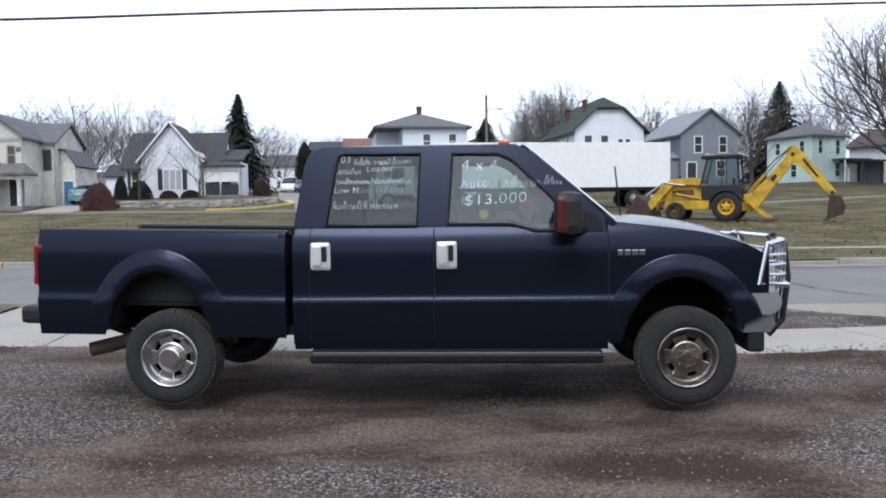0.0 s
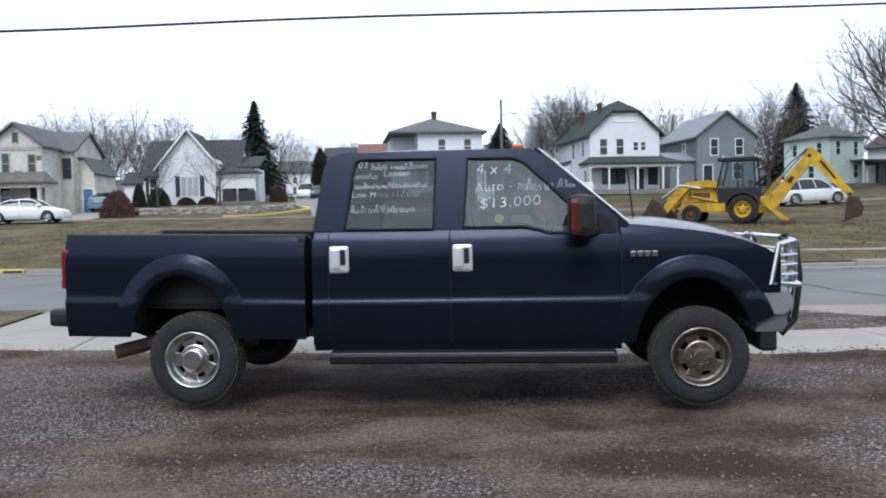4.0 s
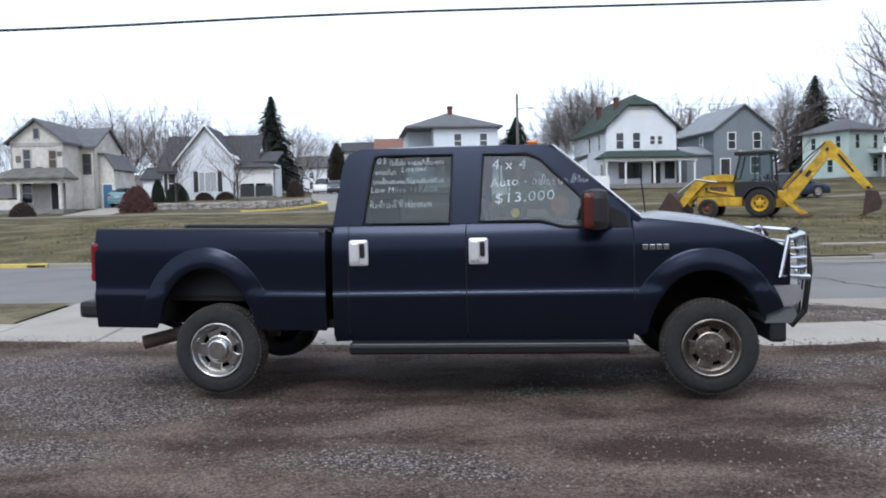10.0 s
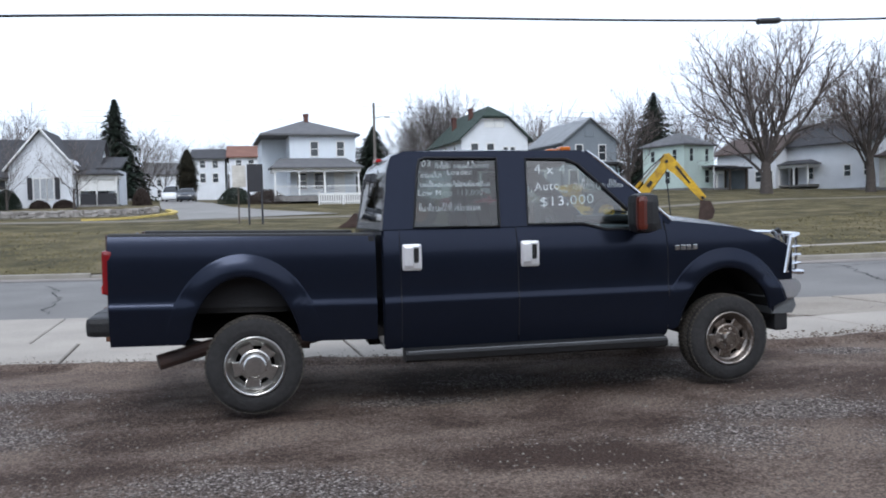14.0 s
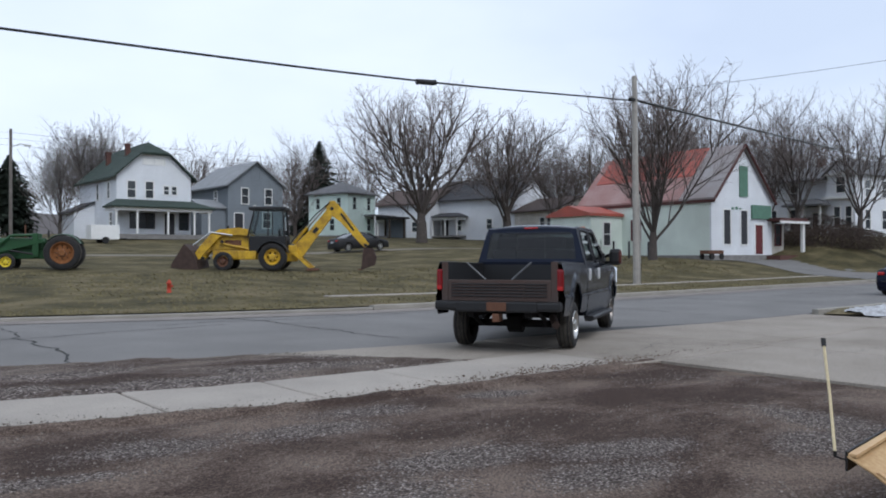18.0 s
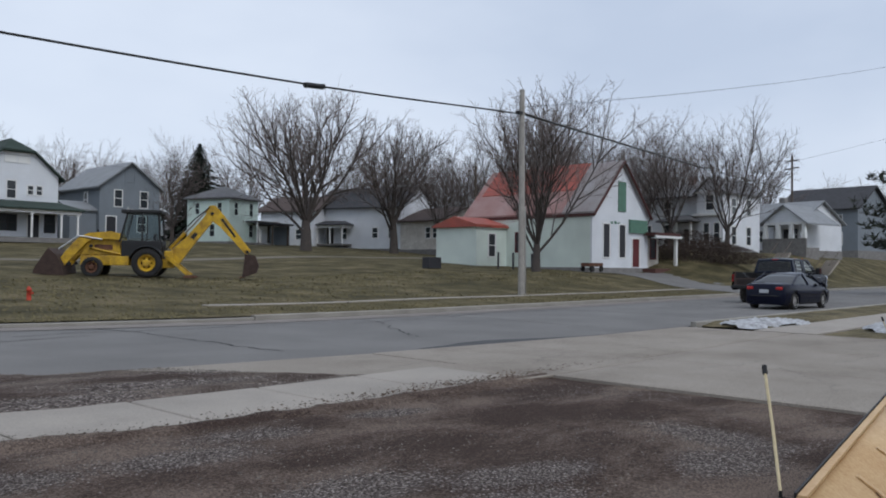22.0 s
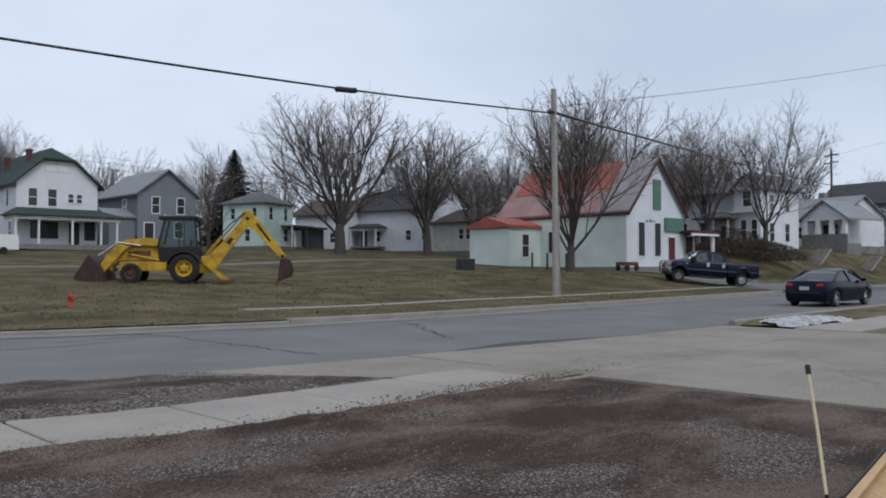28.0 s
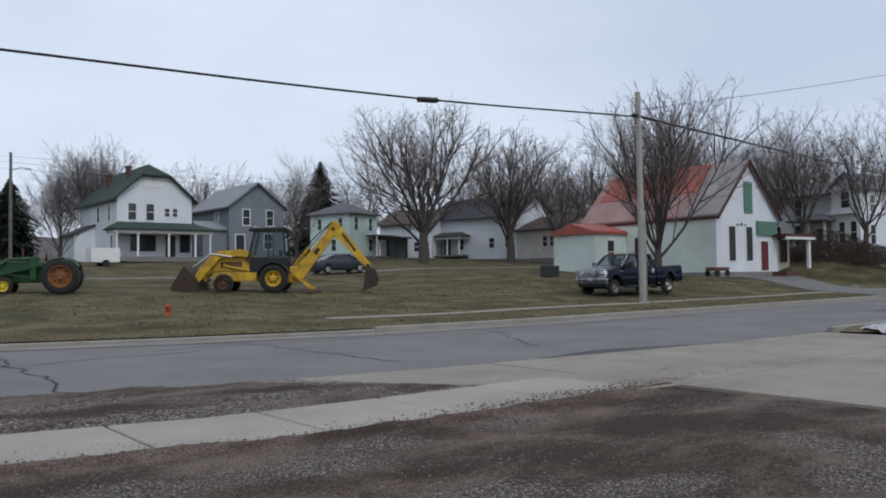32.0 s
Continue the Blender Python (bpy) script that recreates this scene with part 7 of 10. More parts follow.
    # grille guard
    gg = part("grille_guard", rods([(4.76, -0.5, 1.34), (4.76, 0.5, 1.34)], 0.022, 8), M_CHROME, t, "chrome tube grille guard")
    for z in (0.95, 1.08, 1.21):
        part("guard_bar", rods([(4.76, -0.5, z), (4.76, 0.5, z)], 0.02, 7), M_CHROME, gg)
    for s in (-1, 1):
        part("guard_bar", rods([(4.74, s * 0.50, 0.58), (4.79, s * 0.50, 0.95), (4.74, s * 0.50, 1.30), (4.70, s * 0.48, 1.36)], 0.028, 8), M_CHROME, gg)
        part("guard_hoop", rods([(4.74, s * 0.52, 0.93), (4.70, s * 0.90, 0.92), (4.47, s * 0.985, 0.94), (4.53, s * 0.985, 1.30), (4.66, s * 0.90, 1.33), (4.74, s * 0.52, 1.33)], 0.024, 8), M_CHROME, gg)
        for z in (1.02, 1.11, 1.20):
            part("guard_wire", rods([(4.74, s * 0.52, z), (4.68, s * 0.91, z), (4.54, s * 0.98, z)], 0.012, 6), M_CHROME, gg)
        for yy in (0.62, 0.72, 0.82):
            x = 4.735 - (yy - 0.52) * 0.1
            part("guard_wire", rods([(x, s * yy, 0.93), (x, s * yy, 1.33)], 0.012, 6), M_CHROME, gg)
        part("guard_upright", rods([(4.68, s * 0.55, 0.50), (4.79, s * 0.55, 0.62), (4.83, s * 0.55, 0.95), (4.80, s * 0.55, 1.28), (4.70, s * 0.55, 1.38)], 0.026, 8), M_BLACK, t, "black guard upright")
    # arches, wells, sills
    for s in (-1, 1):
        part("arch_flare", flare(RA, 14, 166, s), M_NAVY, t, "", True)
        part("arch_flare", flare(FA, 22, 170, s), M_NAVY, t, "", True)
        for cx, cz0, wx, wz in (RA, FA):
            bm = bmesh.new()
            prev = None
            for a in span(12, 168, 6):
                c, q = (wx + 0.02) * math.cos(radians(a)), (wz + 0.02) * math.sin(radians(a))
                ring = [bm.verts.new((cx + c, s * yy, cz0 + q)) for yy in (0.95, 0.50)]
                if prev:
                    bm.faces.new([prev[0], ring[0], ring[1], prev[1]])
                prev = ring
            bm.faces.new([bm.verts.new((cx + (wx + 0.02) * math.cos(radians(a)), s * 0.50, cz0 + (wz + 0.02) * math.sin(radians(a)))) for a in span(12, 168, 6)])
            part("wheel_well", bm, M_UNDER, t, "dark wheel well")
        bm = prism([(s * 0.90, 0.44), (s * 0.93, 0.465), (s * 1.05, 0.455), (s * 1.08, 0.43), (s * 1.07, 0.385), (s * 1.02, 0.365), (s * 0.92, 0.37)], "x", 1.20, 3.34)
        rb = part("running_board", bm, M_BLACK, t, "black running board with worn grey edge")
        part("step_edge", rods([(1.22, s * 1.06, 0.448), (3.32, s * 1.06, 0.448)], 0.008, 6), M_GREYEDGE, rb)
        for x in (1.4, 2.2, 3.0):
            part("step_bracket", rods([(x, s * 0.75, 0.52), (x, s * 0.96, 0.42)], 0.02, 6), M_UNDER, rb)
        # chrome handles
        for x in (1.275, 2.215):
            hd = part("door_handle", boxed(x - 0.075, x + 0.075, *sorted((s * 0.98, s * 1.008)), 1.06, 1.265, 0.02), M_SATIN, t, "square chrome door handle")
            part("handle_cup", boxed(x + 0.012, x + 0.05, *sorted((s * 1.004, s * 1.011)), 1.12, 1.235, 0.012), M_BLACK, hd)
            part("handle_pull", boxed(x - 0.065, x + 0.01, *sorted((s * 1.004, s * 1.022)), 1.09, 1.25, 0.016), M_SATIN, hd)
        # mirror
        mr = part("mirror", boxed(2.99, 3.19, *sorted((s * 1.06, s * 1.29)), 1.30, 1.615, 0.075), M_BLACK, t, "tall black towing mirror")
        part("mirror_reflector", boxed(2.993, 3.085, *sorted((s * 1.23, s * 1.298)), 1.32, 1.595, 0.045), M_DEEPAMBER, mr, "deep amber mirror reflector")
        part("mirror_arm", rods([(3.22, s * 0.93, 1.34), (3.10, s * 1.12, 1.36)], 0.035, 7), M_BLACK, mr)
        part("mirror_arm", rods([(3.22, s * 0.90, 1.45), (3.10, s * 1.12, 1.51)], 0.03, 7), M_BLACK, mr)
        part("mirror_sail", prism([(3.10, 1.325), (3.36, 1.325), (3.34, 1.42), (3.14, 1.53)], "y", s * 0.905, s * 0.957), M_BLACK, mr)
        # badge on the fender: four raised chrome blocks
        for k in range(4):
            x = 3.455 + k * 0.052
            lo, hi = sorted((s * 0.975, s * 0.997))
            part("badge", boxed(x, x + 0.042, lo, hi, 1.148, 1.190, 0.004), M_CHROME, t, "small chrome fender badge")
    # antenna, exhaust, chassis
    part("antenna", rods([(3.50, -0.84, 1.43), (3.46, -0.84, 1.80)], 0.006, 5), M_BLACK, t)
    part("exhaust", rods([(0.5, -0.62, 0.5), (-0.20, -0.66, 0.50), (-0.62, -0.80, 0.40)], 0.058, 12), M_GATE, t, "dark exhaust tail pipe")
    bm = bmesh.new()
    for s in (-1, 1):
        box(bm, -0.95, 4.4, s * 0.45 - 0.05, s * 0.45 + 0.05, 0.52, 0.68)
    box(bm, 1.0, 3.6, -0.42, 0.42, 0.42, 0.56)
    box(bm, 3.4, 4.4, -0.40, 0.40, 0.50, 1.1)
    rod(bm, (0.1, -0.75, 0.38), (0.1, 0.75, 0.38), 0.06)
    rod(bm, (3.97, -0.75, 0.38), (3.97, 0.75, 0.38), 0.06)
    rod(bm, (0.1, -0.12, 0.38), (0.1, 0.12, 0.38), 0.15)
    for s in (-1, 1):
        rod(bm, (-0.7, s * 0.55, 0.60), (0.0, s * 0.55, 0.36), 0.035)
        rod(bm, (0.0, s * 0.55, 0.36), (0.8, s * 0.55, 0.58), 0.035)
    part("chassis", bm, M_UNDER, t, "dark chassis and axles")
    # interior
    for x, y, w in ((2.38, -0.45, 0.52), (2.38, 0.45, 0.52), (1.46, 0.0, 1.4)):
        bm = bmesh.new()
        box(bm, x - 0.1, x + 0.42, y - w / 2, y + w / 2, 0.85, 1.05, 0.05)
        box(bm, -0.07, 0.07, -w / 2, w / 2, 0, 0.62, 0.05, pose(x - 0.1, y, 0.98, 0, -12, 0))
        box(bm, -0.05, 0.05, -w / 2 + 0.12, w / 2 - 0.12, 0.64, 0.84, 0.03, pose(x - 0.1, y, 0.98, 0, -12, 0))
        part("seat", bm, M_SEAT, t, "grey cloth seat")
    part("dashboard", boxed(2.98, 3.34, -0.86, 0.86, 1.0, 1.36, 0.05), M_BLACK, t)
    part("steering_wheel", lathe([(0.0, 0.17), (0.015, 0.19), (0.03, 0.17), (0.0, 0.17)], 20, "x", (2.86, 0.42, 1.25)), M_BLACK, t)
    part("cabin_floor", boxed(1.0, 3.3, -0.9, 0.9, 0.56, 0.62), M_UNDER, t)
    # writing on the right-hand windows, laid on with a marker; model names and numbers become bars
    def scrawl(body, x, z, size, wide=1.0, tilt=0.0):
        cu = bpy.data.curves.new("scrawl", "FONT")
        cu.body, cu.size, cu.extrude = body, size, 0.0006
        cu.shear, cu.offset, cu.space_character = 0.1, -0.0008, 1.1
        tx = bpy.data.objects.new("scrawl", cu)
        scene.collection.objects.link(tx)
        me = bpy.data.meshes.new_from_object(tx.evaluated_get(bpy.context.evaluated_depsgraph_get()))
        bpy.data.objects.remove(tx)
        me.materials.append(M_MARK)
        ob = new("window_writing", me)
        ob.parent = t
        tagged(ob, "white marker writing on the window")
        ob.matrix_basis = pose(x, -(yz(z) - 0.008), z, 75, 0, 0) @ pose(0, 0, 0, 0, 0, tilt) @ Matrix.Diagonal((wide, 1, 1, 1))

    hand = random.Random(93)

    def strokes(x, z, lengths, size):
        """Words that stay unread: joined loops and stems along a line."""
        y = -(yz(z) - 0.006)
        for w in lengths:
            pts, q = [], x
            while q < x + w:
                lw = size * hand.uniform(0.32, 0.5)
                tall = hand.choice((0.55, 0.6, 0.65, 1.05))
                kind = hand.randrange(3)
                shape = (((0.0, 0.1), (0.25, 0.95), (0.6, 1.0), (0.75, 0.5), (0.4, 0.05), (0.9, 0.1)), ((0.1, 1.0), (0.05, 0.3), (0.35, 0.0), (0.7, 0.25), (0.72, 1.0), (0.8, 0.05)), ((0.0, 0.0), (0.1, 1.0), (0.3, 0.15), (0.5, 0.85), (0.75, 0.8), (0.85, 0.0)))[kind]
                pts += [(q + u * lw, y, z + size * (v * tall + hand.uniform(-0.05, 0.05))) for u, v in shape]
                q += lw
            part("window_writing", rods(pts, 0.0030, 5), M_MARK, t, "white marker scrawl on the window")
            x += w + size * 0.5
    scrawl("03", 1.40, 1.835, 0.075)
    strokes(1.51, 1.845, (0.12, 0.28), 0.05)
    strokes(1.39, 1.775, (0.16,), 0.05)
    scrawl("Loaded", 1.60, 1.765, 0.065, tilt=1)
    strokes(1.38, 1.70, (0.24, 0.06, 0.20), 0.045)
    scrawl("Low Miles 117,000", 1.355, 1.605, 0.066, 0.95)
    strokes(1.36, 1.51, (0.10, 0.12, 0.20), 0.06)
    scrawl("4 x 4", 2.32, 1.765, 0.12, 1.0)
    scrawl("Auto -", 2.31, 1.625, 0.10, 1.0, 4)
    strokes(2.64, 1.66, (0.16, 0.22), 0.08)
    scrawl("$13,000", 2.34, 1.50, 0.11, 1.2, 3)
    # overhangs, low nose, ride height and the bed's slight rake
    def settle(me):
        front = min(v.co.x for v in me.vertices) > 4.28
        for v in me.vertices:
            c = v.co
            if front and c.z > 0.93:
                c.z = 0.93 + (c.z - 0.93) * 0.79
            c.z -= 0.03
            if c.x > 4.2:
                c.x = 4.2 + (c.x - 4.2) * 0.97
            elif c.x < -0.5:
                c.x = -0.5 + (c.x + 0.5) * 0.93
            if c.x < 1.0:
                c.z += 0.022 * (1.0 - c.x)
    for ob in t.children:
        settle(ob.data)
        for sub in ob.children:
            if sub.matrix_basis == Matrix.Identity(4):
                settle(sub.data)
    ws = []
    for x, y in ((0.085, -0.84), (3.965, -0.84), (0.085, 0.84), (3.965, 0.84)):
        ws.append(wheel(t, x, y, 0.364, 0.25, -1 if y < 0 else 1, M_ALLOY if x < 1 else M_DUSTALLOY, spokes=5, rim_r=0.56, hub_r=0.085 if x < 1 else 0.055, web=1.38, plate=0.58, loose_nuts=True))
    return t, ws


truck, truck_wheels = pickup()

M_JCB = mat("worn_yellow_paint", (0.60, 0.38, 0.015), 0.45, var=0.25, scale=3.2, dark=(0.17, 0.085, 0.02), bump=0.08)
M_CABGLASS = clear_glass("cab_glass", (0.62, 0.70, 0.70))
M_DARKRUST = mat("dark_rust", (0.055, 0.034, 0.027), 0.85, var=0.3, scale=5)


def backhoe():
    t = thing("backhoe_loader", "yellow backhoe loader with dark cab parked on the grass", "backhoe loader")
    # x forward (towards the loader bucket), rear axle at 0
    for y in (-0.85, 0.85):
        wheel(t, -0.08, y, 0.67, 0.44, 1 if y > 0 else -1, M_JCB, rim_r=0.52, spokes=6, hub_r=0.16)
        wheel(t, 2.30, y * 0.95, 0.46, 0.32, 1 if y > 0 else -1, M_RUST, rim_r=0.5, spokes=6, hub_r=0.1)
    bm = bmesh.new()
    box(bm, -0.5, 2.9, -0.45, 0.45, 0.55, 1.0, 0.05)
    box(bm, 0.75, 1.6, -0.72, -0.40, 0.55, 0.98, 0.04)
    box(bm, 0.75, 1.6, 0.40, 0.72, 0.55, 0.98, 0.04)
    part("chassis", bm, M_JCB, t)
    bm = prism([(1.12, 1.0), (3.0, 1.0), (3.05, 1.45), (2.8, 1.75), (1.9, 1.98), (1.12, 2.02)], "y", -0.46, 0.46)
    bmesh.ops.bevel(bm, geom=list(bm.edges), offset=0.05, segments=2, affect="EDGES")
    hd = part("hood", bm, M_JCB, t, "yellow engine hood")
    part("hood_vent", boxed(1.5, 2.3, -0.475, -0.45, 1.25, 1.5, 0.01), M_RUST, hd, "rusty vent panel")
    part("hood_vent", boxed(1.5, 2.3, 0.45, 0.475, 1.25, 1.5, 0.01), M_RUST, hd, "rusty vent panel")
    part("exhaust_stack", rods([(2.2, 0.25, 1.5), (2.2, 0.25, 2.2)], 0.05), M_BLACK, hd)
    # cab
    cab = part("cab", boxed(-0.68, 1.10, -0.70, 0.70, 0.92, 1.70, 0.05), M_BLACK, t, "black cab base")
    corners = [(-0.60, -0.68), (-0.60, 0.68), (1.16, 0.68), (1.16, -0.68)]
    tops = [(-0.52, -0.62), (-0.52, 0.62), (0.84, 0.62), (0.84, -0.62)]
    for (a, b), (c, d) in zip(corners, tops):
        part("cab_pillar", rods([(a, b, 1.62), (c, d, 2.97)], 0.05, 6), M_BLACK, cab)
    for s in (-1, 1):
        part("cab_pillar", rods([(0.19, s * 0.68, 1.62), (0.19, s * 0.62, 2.97)], 0.04, 6), M_BLACK, cab)
    part("cab_roof", boxed(-0.66, 1.12, -0.72, 0.72, 2.95, 3.12, 0.05), M_BLACK, cab, "dark cab roof")
    for k in range(4):
        a, b = corners[k], corners[(k + 1) % 4]
        c, d = tops[k], tops[(k + 1) % 4]
        g = part("cab_window", poly([(a[0], a[1], 1.66), (b[0], b[1], 1.66), (d[0], d[1], 2.95), (c[0], c[1], 2.95)]), M_CABGLASS, cab)
        g.visible_shadow = False
    bm = bmesh.new()
    box(bm, -0.3, 0.2, -0.28, 0.28, 1.4, 1.55, 0.04)
    box(bm, -0.35, -0.22, -0.26, 0.26, 1.55, 2.05, 0.04)
    part("seat", bm, M_BLACK, cab)
    for y in (-0.9, 0.9):
        part("rear_fender", mudguard(-0.08, 0.67, 0.74, 15, 165, abs(y) - 0.25, 1 if y > 0 else -1, 0.06, 0.45), M_BLACK, t)
    for x in (0.85, -0.6):
        for y in (-0.5, 0.5):
            part("work_lamp", boxed(x - 0.05, x + 0.05, y - 0.08, y + 0.08, 3.12, 3.22, 0.015), M_CLEARLENS, t)
    # loader arms and bucket
    for y in (-0.62, 0.62):
        la = part("loader_arm", prism([(1.0, 1.55), (1.2, 2.02), (1.55, 2.10), (2.5, 2.02), (2.95, 1.78), (3.45, 1.20), (3.85, 0.62), (3.62, 0.40), (3.15, 0.95), (2.55, 1.62), (2.2, 1.78), (1.2, 1.72)], "y", y - 0.06, y + 0.06), M_JCB, t)
        part("loader_ram", rods([(1.1, y * 0.85, 1.05), (2.5, y * 0.85, 1.35)], 0.05), M_JCB, la)
        part("tilt_ram", rods([(1.9, y * 1.12, 1.72), (2.9, y * 1.12, 1.88), (3.75, y * 1.12, 1.25)], 0.045), M_ALLOY, la)
        part("arm_pin", rods([(2.4, y - 0.1, 1.42), (2.4, y + 0.1, 1.42)], 0.07, 10), M_BLACK, la)
        part("arm_pin", rods([(3.32, y - 0.1, 0.62), (3.32, y + 0.1, 0.62)], 0.07, 10), M_BLACK, la)
        part("arm_link", prism([(2.75, 1.50), (3.1, 1.52), (3.5, 0.9), (3.35, 0.8), (2.95, 1.25)], "y", y * 0.78 - 0.04, y * 0.78 + 0.04), M_JCB, la)
    bm = bmesh.new()
    prof = [(4.10, 1.28), (3.78, 0.98), (3.52, 0.50), (3.42, 0.06), (3.62, 0.03)]
    for (xa, za), (xb, zb) in zip(prof, prof[1:]):
        v = [bm.verts.new(p) for p in ((xa, -1.15, za), (xb, -1.15, zb), (xb, 1.15, zb), (xa, 1.15, za))]
        bm.faces.new(v)
    for s in (-1.15, 1.15):
        bm.faces.new([bm.verts.new((x, s, z)) for x, z in prof + [(4.70, 0.18), (4.62, 0.42)]])
    bmesh.ops.remove_doubles(bm, verts=bm.verts, dist=1e-4)
    bk = part("loader_bucket", bm, M_DARKRUST, t, "rusty brown loader bucket")
    so = bk.modifiers.new("thickness", "SOLIDIFY")
    so.thickness = 0.05
    # rear boom, dipper, bucket, stabilisers
    part("boom_post", boxed(-1.15, -0.6, -0.28, 0.28, 0.45, 1.25, 0.05), M_JCB, t)
    bo = part("boom", prism([(-0.85, 0.62), (-1.32, 0.55), (-1.92, 1.42), (-2.82, 2.60), (-3.02, 3.22), (-2.74, 3.26), (-2.42, 2.78), (-1.72, 1.95), (-1.28, 1.50), (-0.82, 1.10)], "y", -0.14, 0.14), M_JCB, t)
    part("boom_ram", rods([(-0.95, 0, 1.35), (-1.62, 0, 2.12)], 0.085), M_JCB, bo, "thick yellow ram barrel")
    part("boom_ram", rods([(-1.62, 0, 2.12), (-2.62, 0, 3.25)], 0.05), M_ALLOY, bo, "bare steel ram rod")
    di = part("dipper", prism([(-2.52, 3.16), (-2.72, 3.42), (-2.98, 3.44), (-3.38, 2.98), (-4.66, 1.30), (-4.45, 1.10), (-3.22, 2.42), (-2.66, 2.82)], "y", -0.11, 0.11), M_JCB, t)
    part("dipper_ram", rods([(-3.0, 0, 3.15), (-4.35, 0, 1.55)], 0.05), M_BLACK, di)
    for s in (-1, 1):
        part("boom_mark", boxed(-0.16, 0.16, -0.004, 0.004, -0.09, 0.09, 0, pose(-2.05, s * 0.146, 1.98, 0, 52, 0)), M_BLACK, bo, "dark painted mark on the boom")
    for s in (-1, 1):
        for k in range(5):
            q = Vector((-3.35, 0, 2.72)).lerp(Vector((-3.85, 0, 2.05)), k / 4)
            part("dipper_mark", boxed(-0.05, 0.05, -0.004, 0.004, -0.11, 0.11, 0, pose(q.x, s * 0.114, q.z, 0, 37, 0)), M_BLACK, di, "dark painted block on the dipper")
    for px, pz in ((-2.85, 3.05), (-1.05, 0.95), (-4.5, 1.25)):
        part("pivot_pin", rods([(px, -0.2, pz), (px, 0.2, pz)], 0.08, 12), M_BLACK, bo)
    part("hose", rods([(-0.8, 0.16, 1.3), (-1.3, 0.17, 1.95), (-2.1, 0.17, 2.8), (-2.75, 0.16, 3.35)], 0.03, 6), M_BLACK, bo)
    part("valve_block", boxed(-0.75, -0.45, -0.3, 0.3, 1.0, 1.5, 0.03), M_BLACK, t)
    bm = bmesh.new()
    prof = [(-4.40, 1.12), (-4.85, 1.05), (-5.02, 0.62), (-4.92, 0.28), (-4.28, 0.06)]
    for (xa, za), (xb, zb) in zip(prof, prof[1:]):
        bm.faces.new([bm.verts.new(p) for p in ((xa, -0.35, za), (xb, -0.35, zb), (xb, 0.35, zb), (xa, 0.35, za))])
    for s in (-0.35, 0.35):
        bm.faces.new([bm.verts.new((x, s, z)) for x, z in prof])
    bmesh.ops.remove_doubles(bm, verts=bm.verts, dist=1e-4)
    bk = part("digging_bucket", bm, M_DARKRUST, t, "dark rusty digging bucket")
    so = bk.modifiers.new("thickness", "SOLIDIFY")
    so.thickness = 0.04
    for y in (-0.28, -0.09, 0.1, 0.29):
        part("bucket_tooth", boxed(-4.38, -4.14, y - 0.04, y + 0.04, 0.02, 0.08, 0.01), M_RUST, bk)
    for s in (-1, 1):
        st = part("stabiliser", prism([(-0.9, 0.9), (-1.05, 0.9), (-1.95, 0.16), (-1.75, 0.12)], "y", s * 0.45 - 0.07, s * 0.45 + 0.07), M_JCB, t)
        part("stabiliser_foot", boxed(-2.15, -1.65, s * 0.45 - 0.18, s * 0.45 + 0.18, 0.0, 0.1, 0.02), M_RUST, st)
    return t


bhx, bhy = 19.3, 35.1
digger = backhoe()
digger.matrix_basis = pose(bhx, bhy, land(bhx, bhy) - 0.02, 0, 0, 143)

M_DEERE = paint("faded_green_paint", (0.018, 0.070, 0.024), 0.5, 0.1, var=0.15)
M_DYELLOW = paint("yellow_wheel_paint", (0.65, 0.50, 0.03), 0.5, 0.1)
M_RUSTYRIM = mat("rusty_orange_rim", (0.22, 0.085, 0.025), 0.8, var=0.3, scale=8)


